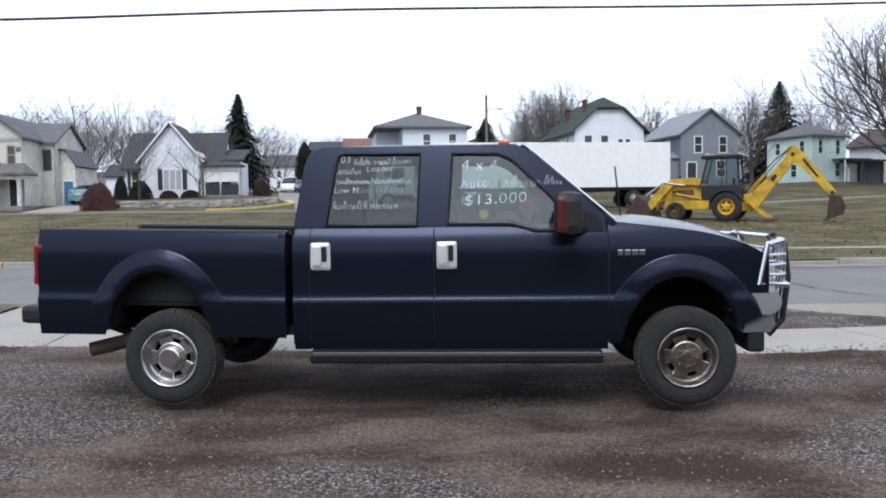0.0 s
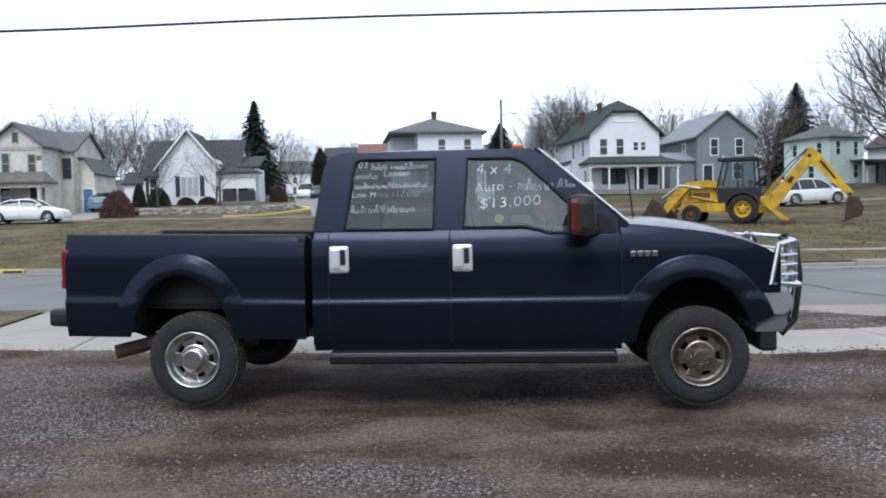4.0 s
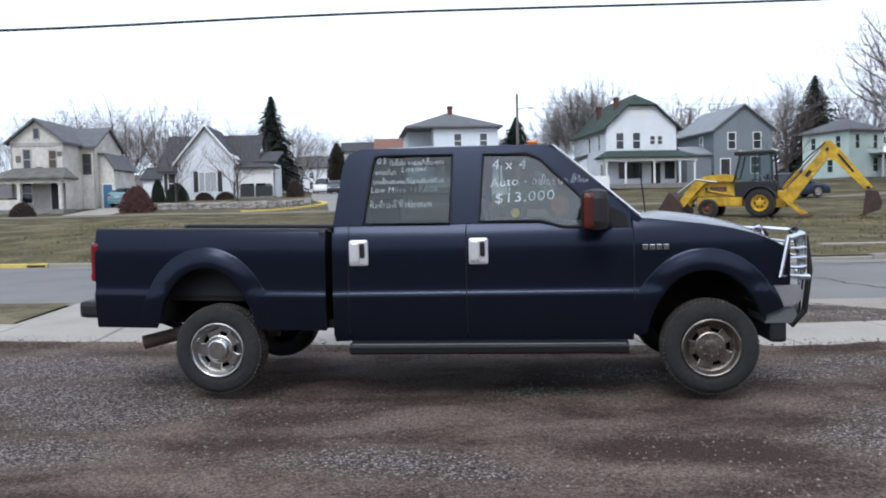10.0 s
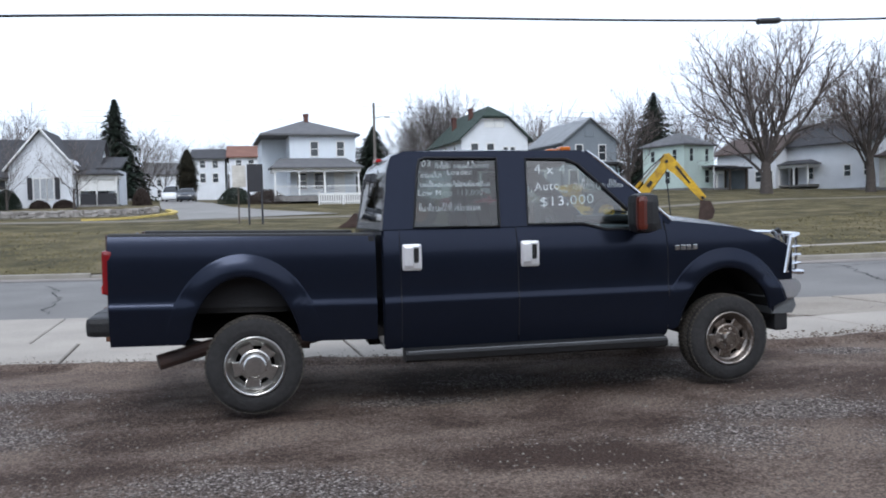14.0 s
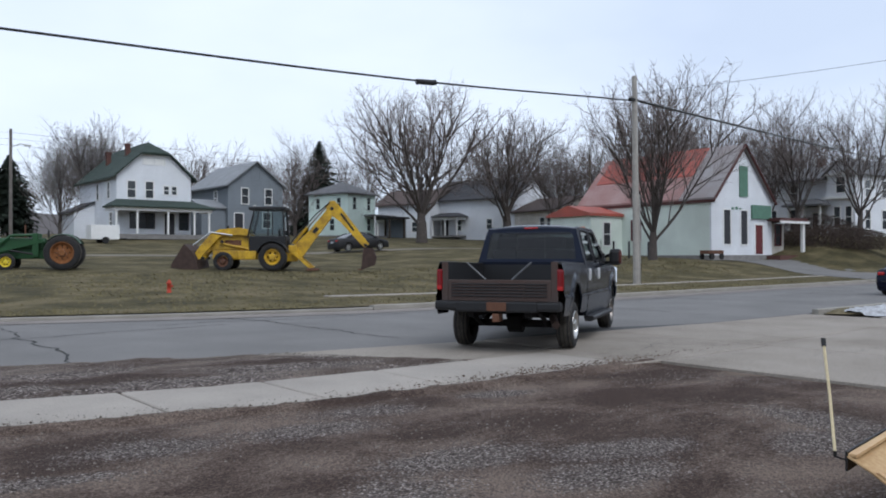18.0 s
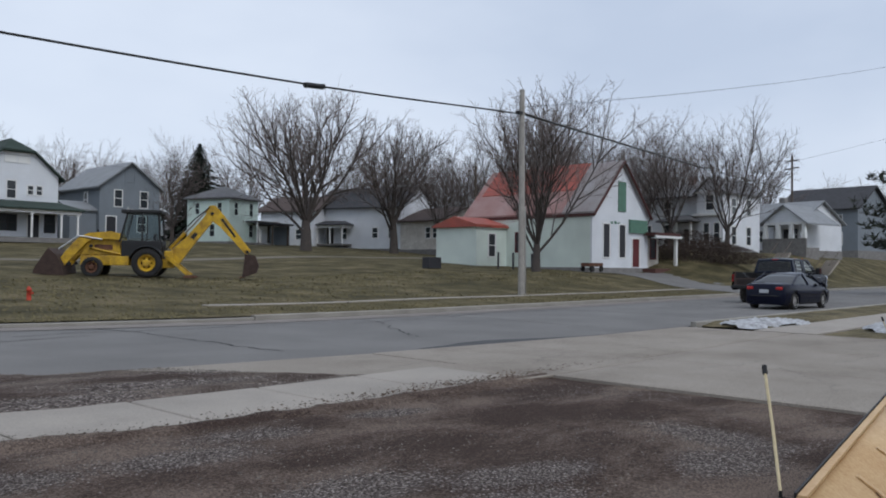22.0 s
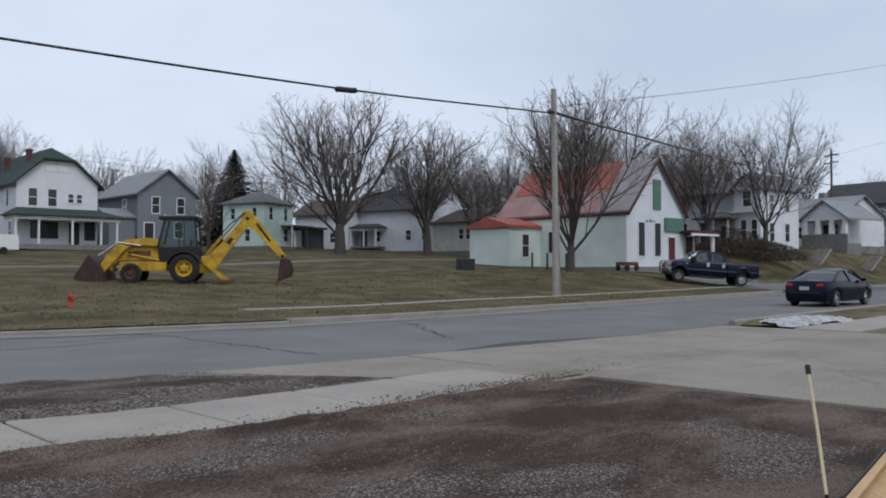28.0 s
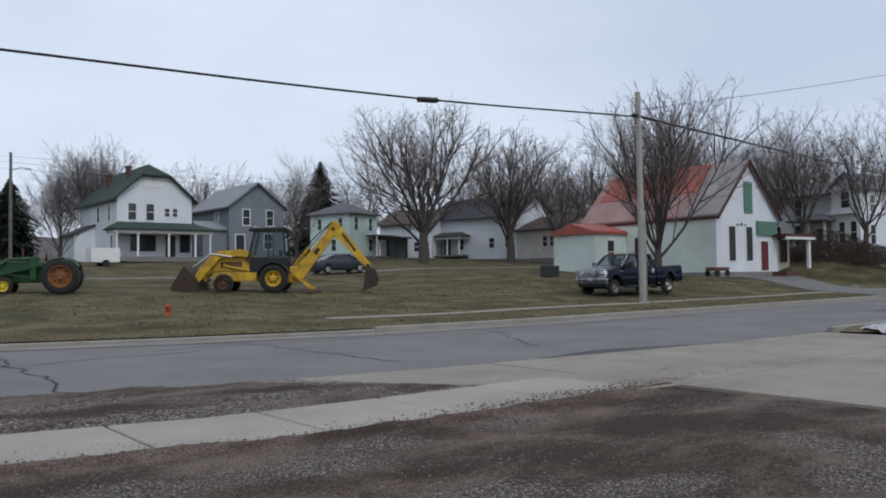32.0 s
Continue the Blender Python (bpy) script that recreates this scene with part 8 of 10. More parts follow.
def tractor():
    t = thing("farm_tractor", "old green farm tractor with front loader bucket on the grass", "tractor")
    for y in (-0.75, 0.75):
        wheel(t, 0, y, 0.76, 0.46, 1 if y > 0 else -1, M_RUSTYRIM, rim_r=0.58, spokes=8, hub_r=0.14)
        wheel(t, 2.25, y * 0.85, 0.37, 0.22, 1 if y > 0 else -1, M_DYELLOW, rim_r=0.55, spokes=6, hub_r=0.08)
    part("hood", boxed(0.75, 2.7, -0.30, 0.30, 0.92, 1.42, 0.08), M_DEERE, t)
    part("grille", boxed(2.69, 2.74, -0.24, 0.24, 0.75, 1.35, 0.02), M_BLACK, t)
    part("chassis", boxed(-0.4, 2.6, -0.22, 0.22, 0.5, 0.95, 0.05), M_DEERE, t)
    for s in (-1, 1):
        part("fender", mudguard(0, 0.76, 0.80, 40, 150, 0.45, s, 0.05, 0.35), M_DEERE, t)
        la = part("loader_arm", prism([(0.7, 1.25), (0.85, 1.38), (2.6, 0.95), (3.15, 0.35), (3.0, 0.28), (2.5, 0.8)], "y", s * 0.45 - 0.05, s * 0.45 + 0.05), M_DEERE, t)
        part("loader_ram", rods([(1.2, s * 0.45, 0.7), (2.3, s * 0.45, 0.9)], 0.04), M_BLACK, la)
    part("seat", boxed(-0.35, 0.15, -0.24, 0.24, 1.15, 1.5, 0.06), M_BLACK, t)
    for s in (-1, 1):
        part("loader_post", boxed(1.0, 1.25, s * 0.42 - 0.06, s * 0.42 + 0.06, 0.6, 1.62, 0.02), M_DEERE, t)
        part("loader_brace", rods([(1.1, s * 0.42, 1.55), (2.1, s * 0.42, 1.52), (3.0, s * 0.45, 0.75)], 0.055), M_DEERE, t)
    part("fuel_cap", lathe([(0, 0.06), (0.08, 0.06), (0.09, 0.001)], 12, "z", (1.4, 0, 1.42)), M_BLACK, t)
    part("steering_wheel", lathe([(0, 0.18), (0.02, 0.2), (0.04, 0.18), (0, 0.18)], 18, "x", (0.65, 0, 1.6)), M_BLACK, t)
    part("exhaust_stack", rods([(1.6, 0, 1.4), (1.6, 0, 2.0)], 0.035), M_RUST, t)
    bm = prism([(2.95, 0.70), (3.0, 0.12), (4.05, 0.02), (4.1, 0.07), (3.55, 0.42), (3.2, 0.80)], "y", -0.75, 0.75)
    part("bucket", bm, M_DARKRUST, t, "rusty front bucket")
    return t


tr = tractor()
tr.matrix_basis = pose(10.3, 37.6, land(10.3, 37.6) - 0.03, 0, 0, 158)


M_SMOKED = mat("smoked_glass", (0.012, 0.014, 0.017), 0.06, var=0.05, bump=0, spec=0.5)


def saloon(name, label, body, length=4.45, width=1.72, height=1.40, tall=False):
    """A rounded four-door car facing +x: lofted body and glasshouse, roof skin, pillars, lights, wheels."""
    t = thing(name, label, "car")
    L, W = length / 2, width / 2
    hk = 1.0 if tall else height / 1.40
    wr = 0.36 if tall else 0.31
    ax_f, ax_r = 0.60 * L, -0.62 * L
    deck = [(-1.0, 0.60), (-0.985, 0.82), (-0.95, 0.94), (-0.80, 0.985), (-0.6, 0.985), (0.0, 0.95), (0.45, 0.93), (0.62, 0.88), (0.80, 0.80), (0.92, 0.71), (0.985, 0.60), (1.0, 0.48)]
    roofline = [(-0.72, 0.96), (-0.60, 1.08), (-0.42, 1.25), (-0.25, 1.345), (-0.08, 1.39), (0.05, 1.40), (0.16, 1.365), (0.28, 1.25), (0.40, 1.08), (0.50, 0.92)]

    belt, gh = 0.93, 0.47
    sheets, front, rear, posts = (-0.30, 0.17), [(0.50, 0.91), (0.40, 1.08), (0.28, 1.24), (0.16, 1.35)], [(-0.70, 0.94), (-0.58, 1.08), (-0.42, 1.24), (-0.28, 1.33)], [(-0.06, 0.92), (-0.09, 1.14), (-0.11, 1.33)]
    if tall:
        deck = [(-1.0, 0.55), (-0.985, 0.80), (-0.96, 0.98), (-0.85, 1.01), (0.0, 1.0), (0.45, 0.99), (0.60, 0.96), (0.80, 0.89), (0.92, 0.79), (0.985, 0.66), (1.0, 0.50)]
        h = height
        roofline = [(-0.97, 1.0), (-0.94, 1.0 + 0.35 * (h - 1)), (-0.89, h - 0.16), (-0.82, h - 0.07), (-0.6, h - 0.015), (-0.25, h), (0.0, h - 0.02), (0.14, h - 0.10), (0.28, h - 0.33), (0.42, h - 0.57), (0.52, 0.98)]
        belt, gh = 1.0, h - 1.0
        sheets, front = (-0.86, 0.15), [(0.52, 0.98), (0.42, h - 0.57), (0.28, h - 0.33), (0.14, h - 0.12)]
        rear, posts = [(-0.965, 1.0), (-0.935, 1.0 + 0.35 * (h - 1)), (-0.885, h - 0.18), (-0.82, h - 0.10)], [(-0.02, 1.0), (-0.04, 1.0 + 0.5 * gh), (-0.06, h - 0.08)]

    def plan(u):
        return W * (1 - 0.16 * abs(u) ** 5) - (0.05 * W if abs(u) > 0.97 else 0)

    def arch(x):
        z = 0.19
        for c in (ax_f, ax_r):
            d = abs(x - c)
            if d < wr + 0.05:
                z = max(z, wr + math.sqrt((wr + 0.05) ** 2 - d * d))
        return z
    bm = bmesh.new()
    prev = None
    for u in span(-1, 1, 0.02):
        w, zt, za = plan(u), lerp_table(u, deck) * hk, arch(u * L)
        half = [(0.88, 0.19), (0.965, 0.27), (1.0, 0.45), (1.0, 0.60), (0.985, 0.74), (0.955, zt - 0.06), (0.90, zt - 0.015), (0.55, zt + 0.012), (0.0, zt + 0.025)]
        pts = [(k * w, min(max(z, za), zt + 0.02 if k < 0.95 else max(za, zt - 0.03))) for k, z in half]
        ring = [bm.verts.new((u * L, -y, z)) for y, z in pts] + [bm.verts.new((u * L, y, z)) for y, z in reversed(pts[:-1])]
        if prev:
            for i in range(len(ring) - 1):
                bm.faces.new([prev[i], ring[i], ring[i + 1], prev[i + 1]])
        else:
            bm.faces.new(ring)
        prev = ring
    bm.faces.new(list(reversed(prev)))
    bmesh.ops.remove_doubles(bm, verts=bm.verts, dist=1e-4)
    bmesh.ops.recalc_face_normals(bm, faces=bm.faces)
    part("body", bm, body, t, "", True)

    def shell(u0, u1, off, kmin, step=0.03):
        bm = bmesh.new()
        prev = None
        for u in span(u0, u1, step):
            zr = lerp_table(u, roofline) * hk + off
            wb = plan(u) * 0.93
            f = max(0.0, (zr - belt) / gh)
            wt = wb - 0.24 * f
            pts = [(wb, belt - 0.03), (wb - 0.10 * f, belt - 0.03 + (zr - belt + 0.03) * 0.45), (wt + 0.035 * f, zr - 0.09 * f), (wt - 0.03, zr - 0.035 * f), (wt * 0.6, zr - 0.008), (0, zr)][kmin:]
            ring = [bm.verts.new((u * L, -y - off, z)) for y, z in pts] + [bm.verts.new((u * L, y + off, z)) for y, z in reversed(pts[:-1])]
            if prev:
                for i in range(len(ring) - 1):
                    bm.faces.new([prev[i], ring[i], ring[i + 1], prev[i + 1]])
            prev = ring
        bmesh.ops.recalc_face_normals(bm, faces=bm.faces)
        return bm
    part("glasshouse", shell(roofline[0][0], roofline[-1][0], 0.0, 0), M_SMOKED, t, "dark smoked windows", True)
    part("roof", shell(*sheets, 0.006, 2), body, t, "", True)
    for s in (-1, 1):
        for line in (front, rear):
            pts = []
            for u, z in line:
                f = max(0.0, (z - belt) / gh)
                pts.append((u * L, s * (plan(u) * 0.93 - 0.19 * f), z * hk - 0.01))
            part("pillar", rods(pts, 0.038, 8), body, t)
        part("pillar", rods([(u * L, s * (W * 0.93 + 0.004 - 0.21 * i / 2), z) for i, (u, z) in enumerate(posts)], 0.03, 6), body, t)
        if tall:
            part("pillar", rods([((u - 0.45) * L, s * (W * 0.93 + 0.004 - 0.21 * i / 2), z) for i, (u, z) in enumerate(posts)], 0.04, 6), body, t)
            part("roof_rail", rods([(-0.7 * L, s * (W * 0.93 - 0.24), height + 0.0), (-0.65 * L, s * (W * 0.93 - 0.25), height + 0.035), (-0.05 * L, s * (W * 0.93 - 0.25), height + 0.03), (0.0, s * (W * 0.93 - 0.24), height - 0.01)], 0.015, 6), M_BLACK, t)
        part("tail_light", boxed(-L + 0.0, -L + 0.2, *sorted((s * W * 0.50, s * W * 0.78)), belt - 0.19, belt - 0.07, 0.04), M_REDLENS, t)
        part("headlight", boxed(L - 0.2, L - 0.02, *sorted((s * W * 0.42, s * W * 0.80)), 0.52, 0.64, 0.04), M_CLEARLENS, t)
        part("mirror", boxed(0.36 * L, 0.43 * L, *sorted((s * W * 0.96, s * (W + 0.13))), 0.93, 1.04, 0.03), body, t)
        for x in (0.40 * L, -0.07 * L, -0.46 * L):
            part("door_seam", rods([(x, s * (W - 0.004), 0.30), (x, s * (W - 0.004), 0.60), (x - 0.02, s * (W * 0.955 - 0.002), 0.86)], 0.006, 5), M_BLACK, t)
    part("number_plate", boxed(-L - 0.02, -L + 0.02, -0.17, 0.17, 0.62, 0.75, 0.005), M_PLATE, t, "plain pale plate")
    part("bumper_strip", boxed(-L - 0.008, -L + 0.05, -W * 0.62, W * 0.62, 0.50, 0.54, 0.01), M_BLACK, t)
    part("underbody", boxed(-L * 0.85, L * 0.85, -W + 0.26, W - 0.26, 0.2, 0.55), M_UNDER, t)
    ws = [wheel(t, x, s * (W - 0.12), wr, 0.19, s, spokes=7, rim_r=0.66, hub_r=0.05) for x in (ax_f, ax_r) for s in (-1, 1)]
    return t, ws


M_DKBLUE = mat("dark_blue_car_paint", (0.0055, 0.0070, 0.018), 0.2, 0.0, var=0.04, bump=0, spec=0.14, coat=0.0)
M_SILVER = paint("silver_white_paint", (0.62, 0.64, 0.66), 0.3)
M_WHITEP = paint("white_car_paint", (0.72, 0.73, 0.74), 0.3)
M_REDP = paint("red_car_paint", (0.19, 0.008, 0.02), 0.3)
M_INKP = paint("black_blue_paint", (0.006, 0.007, 0.011), 0.2, 0.05)
M_SLATEP = paint("slate_blue_paint", (0.022, 0.032, 0.055), 0.3)
M_TEALP = paint("pale_teal_paint", (0.16, 0.28, 0.31), 0.35)
M_GREYP = paint("dark_grey_paint", (0.03, 0.035, 0.045), 0.3)
parked, _ = saloon("parked_car", "dark blue sedan parked at the near kerb", M_DKBLUE)
parked.matrix_basis = pose(33.2, 10.8, 0.01, 0, 0, -3)
white_suv, white_suv_w = saloon("passing_car", "white crossover driving along the street", M_WHITEP, 4.35, 1.84, 1.66, True)
dark_suv, dark_suv_w = saloon("passing_car", "dark blue crossover driving along the street", M_INKP, 4.75, 1.88, 1.78, True)
red_car, red_car_w = saloon("passing_car", "red hatchback on the street before the houses", M_REDP, 4.15, 1.7, 1.48)
blue_van, blue_van_w = saloon("passing_car", "dark blue minivan on the street before the houses", M_SLATEP, 4.95, 1.85, 1.68, True)
black_car, black_car_w = saloon("passing_car", "black sedan on the street before the houses", M_BLACK, 4.6)
last_car, last_car_w = saloon("passing_car", "dark grey sedan passing before the houses", M_GREYP)
silver_suv, silver_suv_w = saloon("passing_car", "silver estate passing the lorry on the far street", M_SILVER, 4.75, 1.8, 1.70, True)
small_car, small_car_w = saloon("passing_car", "white sedan on the street before the houses", M_WHITEP)
c, _ = saloon("parked_car", "white van parked up the side street", M_WHITEP, 4.7, 1.85, 1.8, True)
c.matrix_basis = pose(-3.45, 93, land(-3.45, 93) + 0.06, 0, 0, -95)
c, _ = saloon("parked_car", "dark car parked up the side street", M_GREYP, 4.5, 1.75, 1.42)
c.matrix_basis = pose(-1.75, 86, land(-1.75, 86) + 0.06, 0, 0, -95)


c, _ = saloon("parked_car", "pale teal hatchback parked beside the cream house", M_TEALP, 4.0, 1.65, 1.42)
c.matrix_basis = pose(-16.6, 61.0, land(-16.6, 61.0) + 0.04, 0, 0, 82)


def lorry():
    t = thing("lorry", "white tractor unit pulling a long white box trailer", "lorry")
    part("trailer_box", boxed(-14.6, 0.6, -1.28, 1.28, 1.20, 4.02, 0.03), mat("white_trailer_panel", (0.74, 0.74, 0.72), 0.5, var=0.05), t, "long white trailer box")
    for x in span(-14.3, 0.4, 0.9):
        for s in (-1, 1):
            part("trailer_rib", rods([(x, s * 1.285, 1.3), (x, s * 1.285, 3.95)], 0.012, 5), M_TRIM, t)
    part("trailer_rail", boxed(-14.6, 0.6, -1.2, 1.2, 1.02, 1.2), M_UNDER, t)
    part("tractor_frame", boxed(-1.6, 3.6, -0.45, 0.45, 0.62, 0.95, 0.03), M_UNDER, t, "dark tractor frame")
    part("cab", boxed(1.75, 3.35, -1.15, 1.15, 0.85, 2.70, 0.15), M_WHITEP, t)
    bm = prism([(1.75, 2.55), (3.05, 2.55), (2.85, 2.85), (2.45, 3.55), (2.15, 3.72), (1.75, 3.72)], "y", -1.12, 1.12)
    bmesh.ops.bevel(bm, geom=list(bm.edges), offset=0.06, segments=2, affect="EDGES")
    part("roof_fairing", bm, M_WHITEP, t, "tall white roof fairing")
    bm = prism([(3.2, 0.62), (3.2, 2.0), (3.5, 1.92), (4.45, 1.62), (4.65, 1.35), (4.68, 0.62)], "y", -0.98, 0.98)
    bmesh.ops.bevel(bm, geom=list(bm.edges), offset=0.1, segments=3, affect="EDGES")
    part("hood", bm, M_WHITEP, t)
    part("windscreen", boxed(3.27, 3.37, -1.0, 1.0, 1.95, 2.55, 0.03), M_GLASS, t)
    for s in (-1, 1):
        part("side_window", boxed(2.40, 3.18, *sorted((s * 1.13, s * 1.165)), 1.85, 2.5, 0.005), M_GLASS, t)
        part("door_emblem", boxed(2.35, 2.85, *sorted((s * 1.14, s * 1.158)), 1.25, 1.52, 0.005), M_REDLENS, t, "red painted shape on the door")
        part("fuel_tank", rods([(0.7, s * 1.0, 0.75), (1.9, s * 1.0, 0.75)], 0.3, 14), M_ALLOY, t)
        part("mirror", boxed(3.30, 3.42, *sorted((s * 1.22, s * 1.40)), 1.95, 2.45, 0.03), M_BLACK, t)
        part("mirror_arm", rods([(3.3, s * 1.1, 2.2), (3.36, s * 1.24, 2.2)], 0.025, 6), M_BLACK, t)
    part("bumper", boxed(4.5, 4.75, -1.15, 1.15, 0.4, 0.8, 0.05), M_WHITEP, t)
    for s in (-1, 1):
        part("landing_leg", boxed(-2.75, -2.6, s * 0.8 - 0.07, s * 0.8 + 0.07, 0.35, 1.02, 0.01), M_UNDER, t)
    ws = []
    for x in (3.42, 0.2, -1.1, -12.2, -13.4):
        for s in (-1, 1):
            ws.append(wheel(t, x, s * 1.05, 0.50, 0.32 if x > 3 else 0.5, s, rim_r=0.55, spokes=8, hub_r=0.14))
    part("trailer_skid", boxed(-13.9, -11.6, -0.5, 0.5, 0.6, 1.02), M_UNDER, t)
    return t, ws


semi, semi_w = lorry()

# six-wheeled amphibious buggy at the edge of the apron
t = thing("utility_buggy", "dark brown six-wheeled utility buggy with a small windscreen", "utility buggy")
bm = prism([(-1.1, 0.42), (0.85, 0.42), (1.25, 0.82), (1.2, 0.92), (0.7, 1.0), (-1.2, 0.95), (-1.25, 0.7)], "y", -0.62, 0.62)
bmesh.ops.bevel(bm, geom=list(bm.edges), offset=0.04, segments=2, affect="EDGES")
part("tub", bm, mat("dull_brown_plastic", (0.034, 0.020, 0.019), 0.5, var=0.15), t)
part("deck_rail", rods([(0.2, -0.5, 1.0), (0.2, -0.5, 1.2), (-1.1, -0.5, 1.2), (-1.1, 0.5, 1.2), (0.2, 0.5, 1.2), (0.2, 0.5, 1.0)], 0.02, 6), M_BLACK, t)
part("windscreen_frame", rods([(0.55, -0.45, 0.98), (0.35, -0.42, 1.55), (0.35, 0.42, 1.55), (0.55, 0.45, 0.98)], 0.025, 6), M_ALLOY, t, "pale windscreen frame")
for x in (0.75, 0.0, -0.75):
    for s in (-1, 1):
        wheel(t, x, s * 0.70, 0.26, 0.26, s, M_ALLOY, rim_r=0.45, spokes=5, hub_r=0.07)
t.matrix_basis = pose(18.35, 1.78, 0.02, 0, 0, 150)


# ---- small things along the street and on the lot ----
def pole(x, y, height, r, label, tilt=0.0, z=None, material=M_WOODPOLE):
    t = thing("utility_pole", label, "utility pole")
    bm = bmesh.new()
    rod(bm, (0, 0, -0.3), (0, 0, height), r, r * 0.72, seg=12)
    part("shaft", bm, material, t)
    t.matrix_basis = pose(x, y, land(x, y) if z is None else z, 0, tilt, 0)
    return t


PX, PY = 30.1, 21.5
near_pole = pole(PX, PY, 9.3, 0.16, "pale weathered wooden utility pole at the far walk", -0.6)
part("cable_clamp", boxed(-0.35, 0.12, -0.10, 0.10, 8.15, 8.3, 0.03), M_BLACK, near_pole)
part("conduit", rods([(0.16, -0.1, 0.0), (0.14, -0.1, 4.0)], 0.03, 6), M_ALLOY, near_pole)


def cable(name, pts, r, label):
    return tagged(part(name, rods(pts, r, 6), M_CABLE, None, "", True), label, "cable")


def slung(a, b, sag, n=40):
    return [(a[0] + (b[0] - a[0]) * i / n, a[1] + (b[1] - a[1]) * i / n, a[2] + (b[2] - a[2]) * i / n - sag * 4 * (i / n) * (1 - i / n)) for i in range(n + 1)]


CABLE_Z = [(-58, 8.6), (-40, 7.2), (-24, 6.55), (-14, 6.45), (-8, 6.62), (-4, 6.85), (0, 7.06), (4, 7.20), (8, 7.32), (12, 7.44), (16, 7.60), (20, 7.79), (24, 8.05), (30, 8.46)]


def cable_z(x):
    """Height of the heavy cable, eased between its hangers."""
    return sum(lerp_table(x + o, CABLE_Z) for o in (-2, -1, 0, 1, 2)) / 5


main_pts = [(x, PY + 0.1, cable_z(x)) for x in span(-56, 28.0, 1)] + [(30.0, PY + 0.1, 8.44)]
cable("overhead_cable", main_pts, 0.035, "thick black overhead cable slung along the street")
sx = 18.2
sz = cable_z(sx)
cl = part("cable_splice", rods([(sx - 0.42, PY + 0.1, sz - 0.065), (sx - 0.3, PY + 0.1, sz - 0.04), (sx + 0.3, PY + 0.1, sz + 0.0), (sx + 0.42, PY + 0.1, sz + 0.03)], 0.10, 8), M_BLACK)
tagged(cl, "black splice box hung on the overhead cable", "splice box")
left_pole = pole(-58, PY + 0.1, 11.6, 0.16, "wooden utility pole at the bend of the street", 0, -0.1)
FPX, FPY = 113, 38.5
far_pole = pole(FPX, FPY, 13.0, 0.17, "distant utility pole with two crossarms", 0, 4.0, M_OLDWOOD)
for z in (12.2, 11.2):
    part("crossarm", boxed(-0.07, 0.07, -1.4, 1.4, z - 0.07, z + 0.07, 0.01, pose(0, 0, 0, 0, 0, -35)), M_OLDWOOD, far_pole)
cable("overhead_cable", slung((PX + 0.1, PY, 8.45), (FPX, FPY, 12.2), 0.2), 0.055, "black overhead cable running on up the street")
for a, b, sg in (((PX, PY, 8.75), (140, 8, 37.5), 2.0), ((FPX, FPY, 16.1), (60, -60, 30), 2.0)):
    cable("thin_wire", slung(a, b, sg), 0.012, "thin overhead wire against the sky")
wp = pole(15.0, 71.5, 8.9, 0.15, "weathered wooden pole with a street lamp arm", 0, None, M_GREYWOOD)
part("lamp_arm", rods([(0, 0, 7.4), (0.7, 0, 7.75), (1.2, 0, 7.7)], 0.035, 6), M_ALLOY, wp)
part("lamp_head", boxed(1.0, 1.5, -0.12, 0.12, 7.58, 7.72, 0.03), M_ALLOY, wp)
hp = pole(57.0, 47.0, 8.6, 0.13, "dark wooden pole behind the lawn", 0, None, M_OLDWOOD)
for k in range(3):
    cable("thin_wire", slung((15.0, 71.5, land(15.0, 71.5) + 8.6 - k * 0.5), (-90, 76, 11.5 - k * 0.5), 0.8), 0.008, "thin wire between the far poles")
    cable("thin_wire", slung((15.0, 71.5, land(15.0, 71.5) + 8.6 - k * 0.5), (120, 66, 11.8 - k * 0.5), 0.8), 0.010, "thin wire between the far poles")
pk = pole(92.0, 20.7, 4.6, 0.14, "grey wooden pole on the bank by the pine", 0, None)

# fire hydrant
t = thing("fire_hydrant", "red fire hydrant with a domed cap standing in the grass", "hydrant", pose(9.93, 24.3, land(9.93, 24.3) - 0.02) @ Matrix.Scale(0.58, 4))
M_HYD = mat("red_hydrant_paint", (0.42, 0.04, 0.015), 0.6, var=0.15)
part("barrel", lathe([(0, 0.15), (0.04, 0.15), (0.05, 0.11), (0.5, 0.11), (0.52, 0.14), (0.56, 0.14), (0.58, 0.115), (0.66, 0.09), (0.70, 0.04), (0.74, 0.035), (0.75, 0.0001)], 16, "z"), M_HYD, t, "", True)
for s in (-1, 1):
    part("outlet", rods([(0, s * 0.09, 0.42), (0, s * 0.19, 0.42)], 0.05, 10), M_HYD, t)
part("outlet", rods([(0.09, 0, 0.38), (0.2, 0, 0.38)], 0.065, 10), M_HYD, t)

# notice board on two posts
t = thing("notice_board", "black notice board on two dark posts in the lawn", "sign", pose(2.65, 43.6, land(2.65, 43.6)))
for x in (-0.35, 0.35):
    part("post", boxed(x - 0.05, x + 0.05, -0.05, 0.05, -0.2, 3.2, 0.01), M_DARKW, t)
part("board", boxed(-0.42, 0.42, -0.09, -0.05, 1.75, 3.25, 0.02), M_DARKW, t)
t = thing("notice_board", "pale notice board beside the black one", "sign", pose(1.8, 44.6, land(1.8, 44.6)))
part("post", boxed(-0.04, 0.04, -0.04, 0.04, -0.2, 3.1, 0.01), M_OLDWOOD, t)
part("board", boxed(-0.30, 0.42, -0.08, -0.04, 2.0, 3.2, 0.02), M_SIDE_CREAM, t)

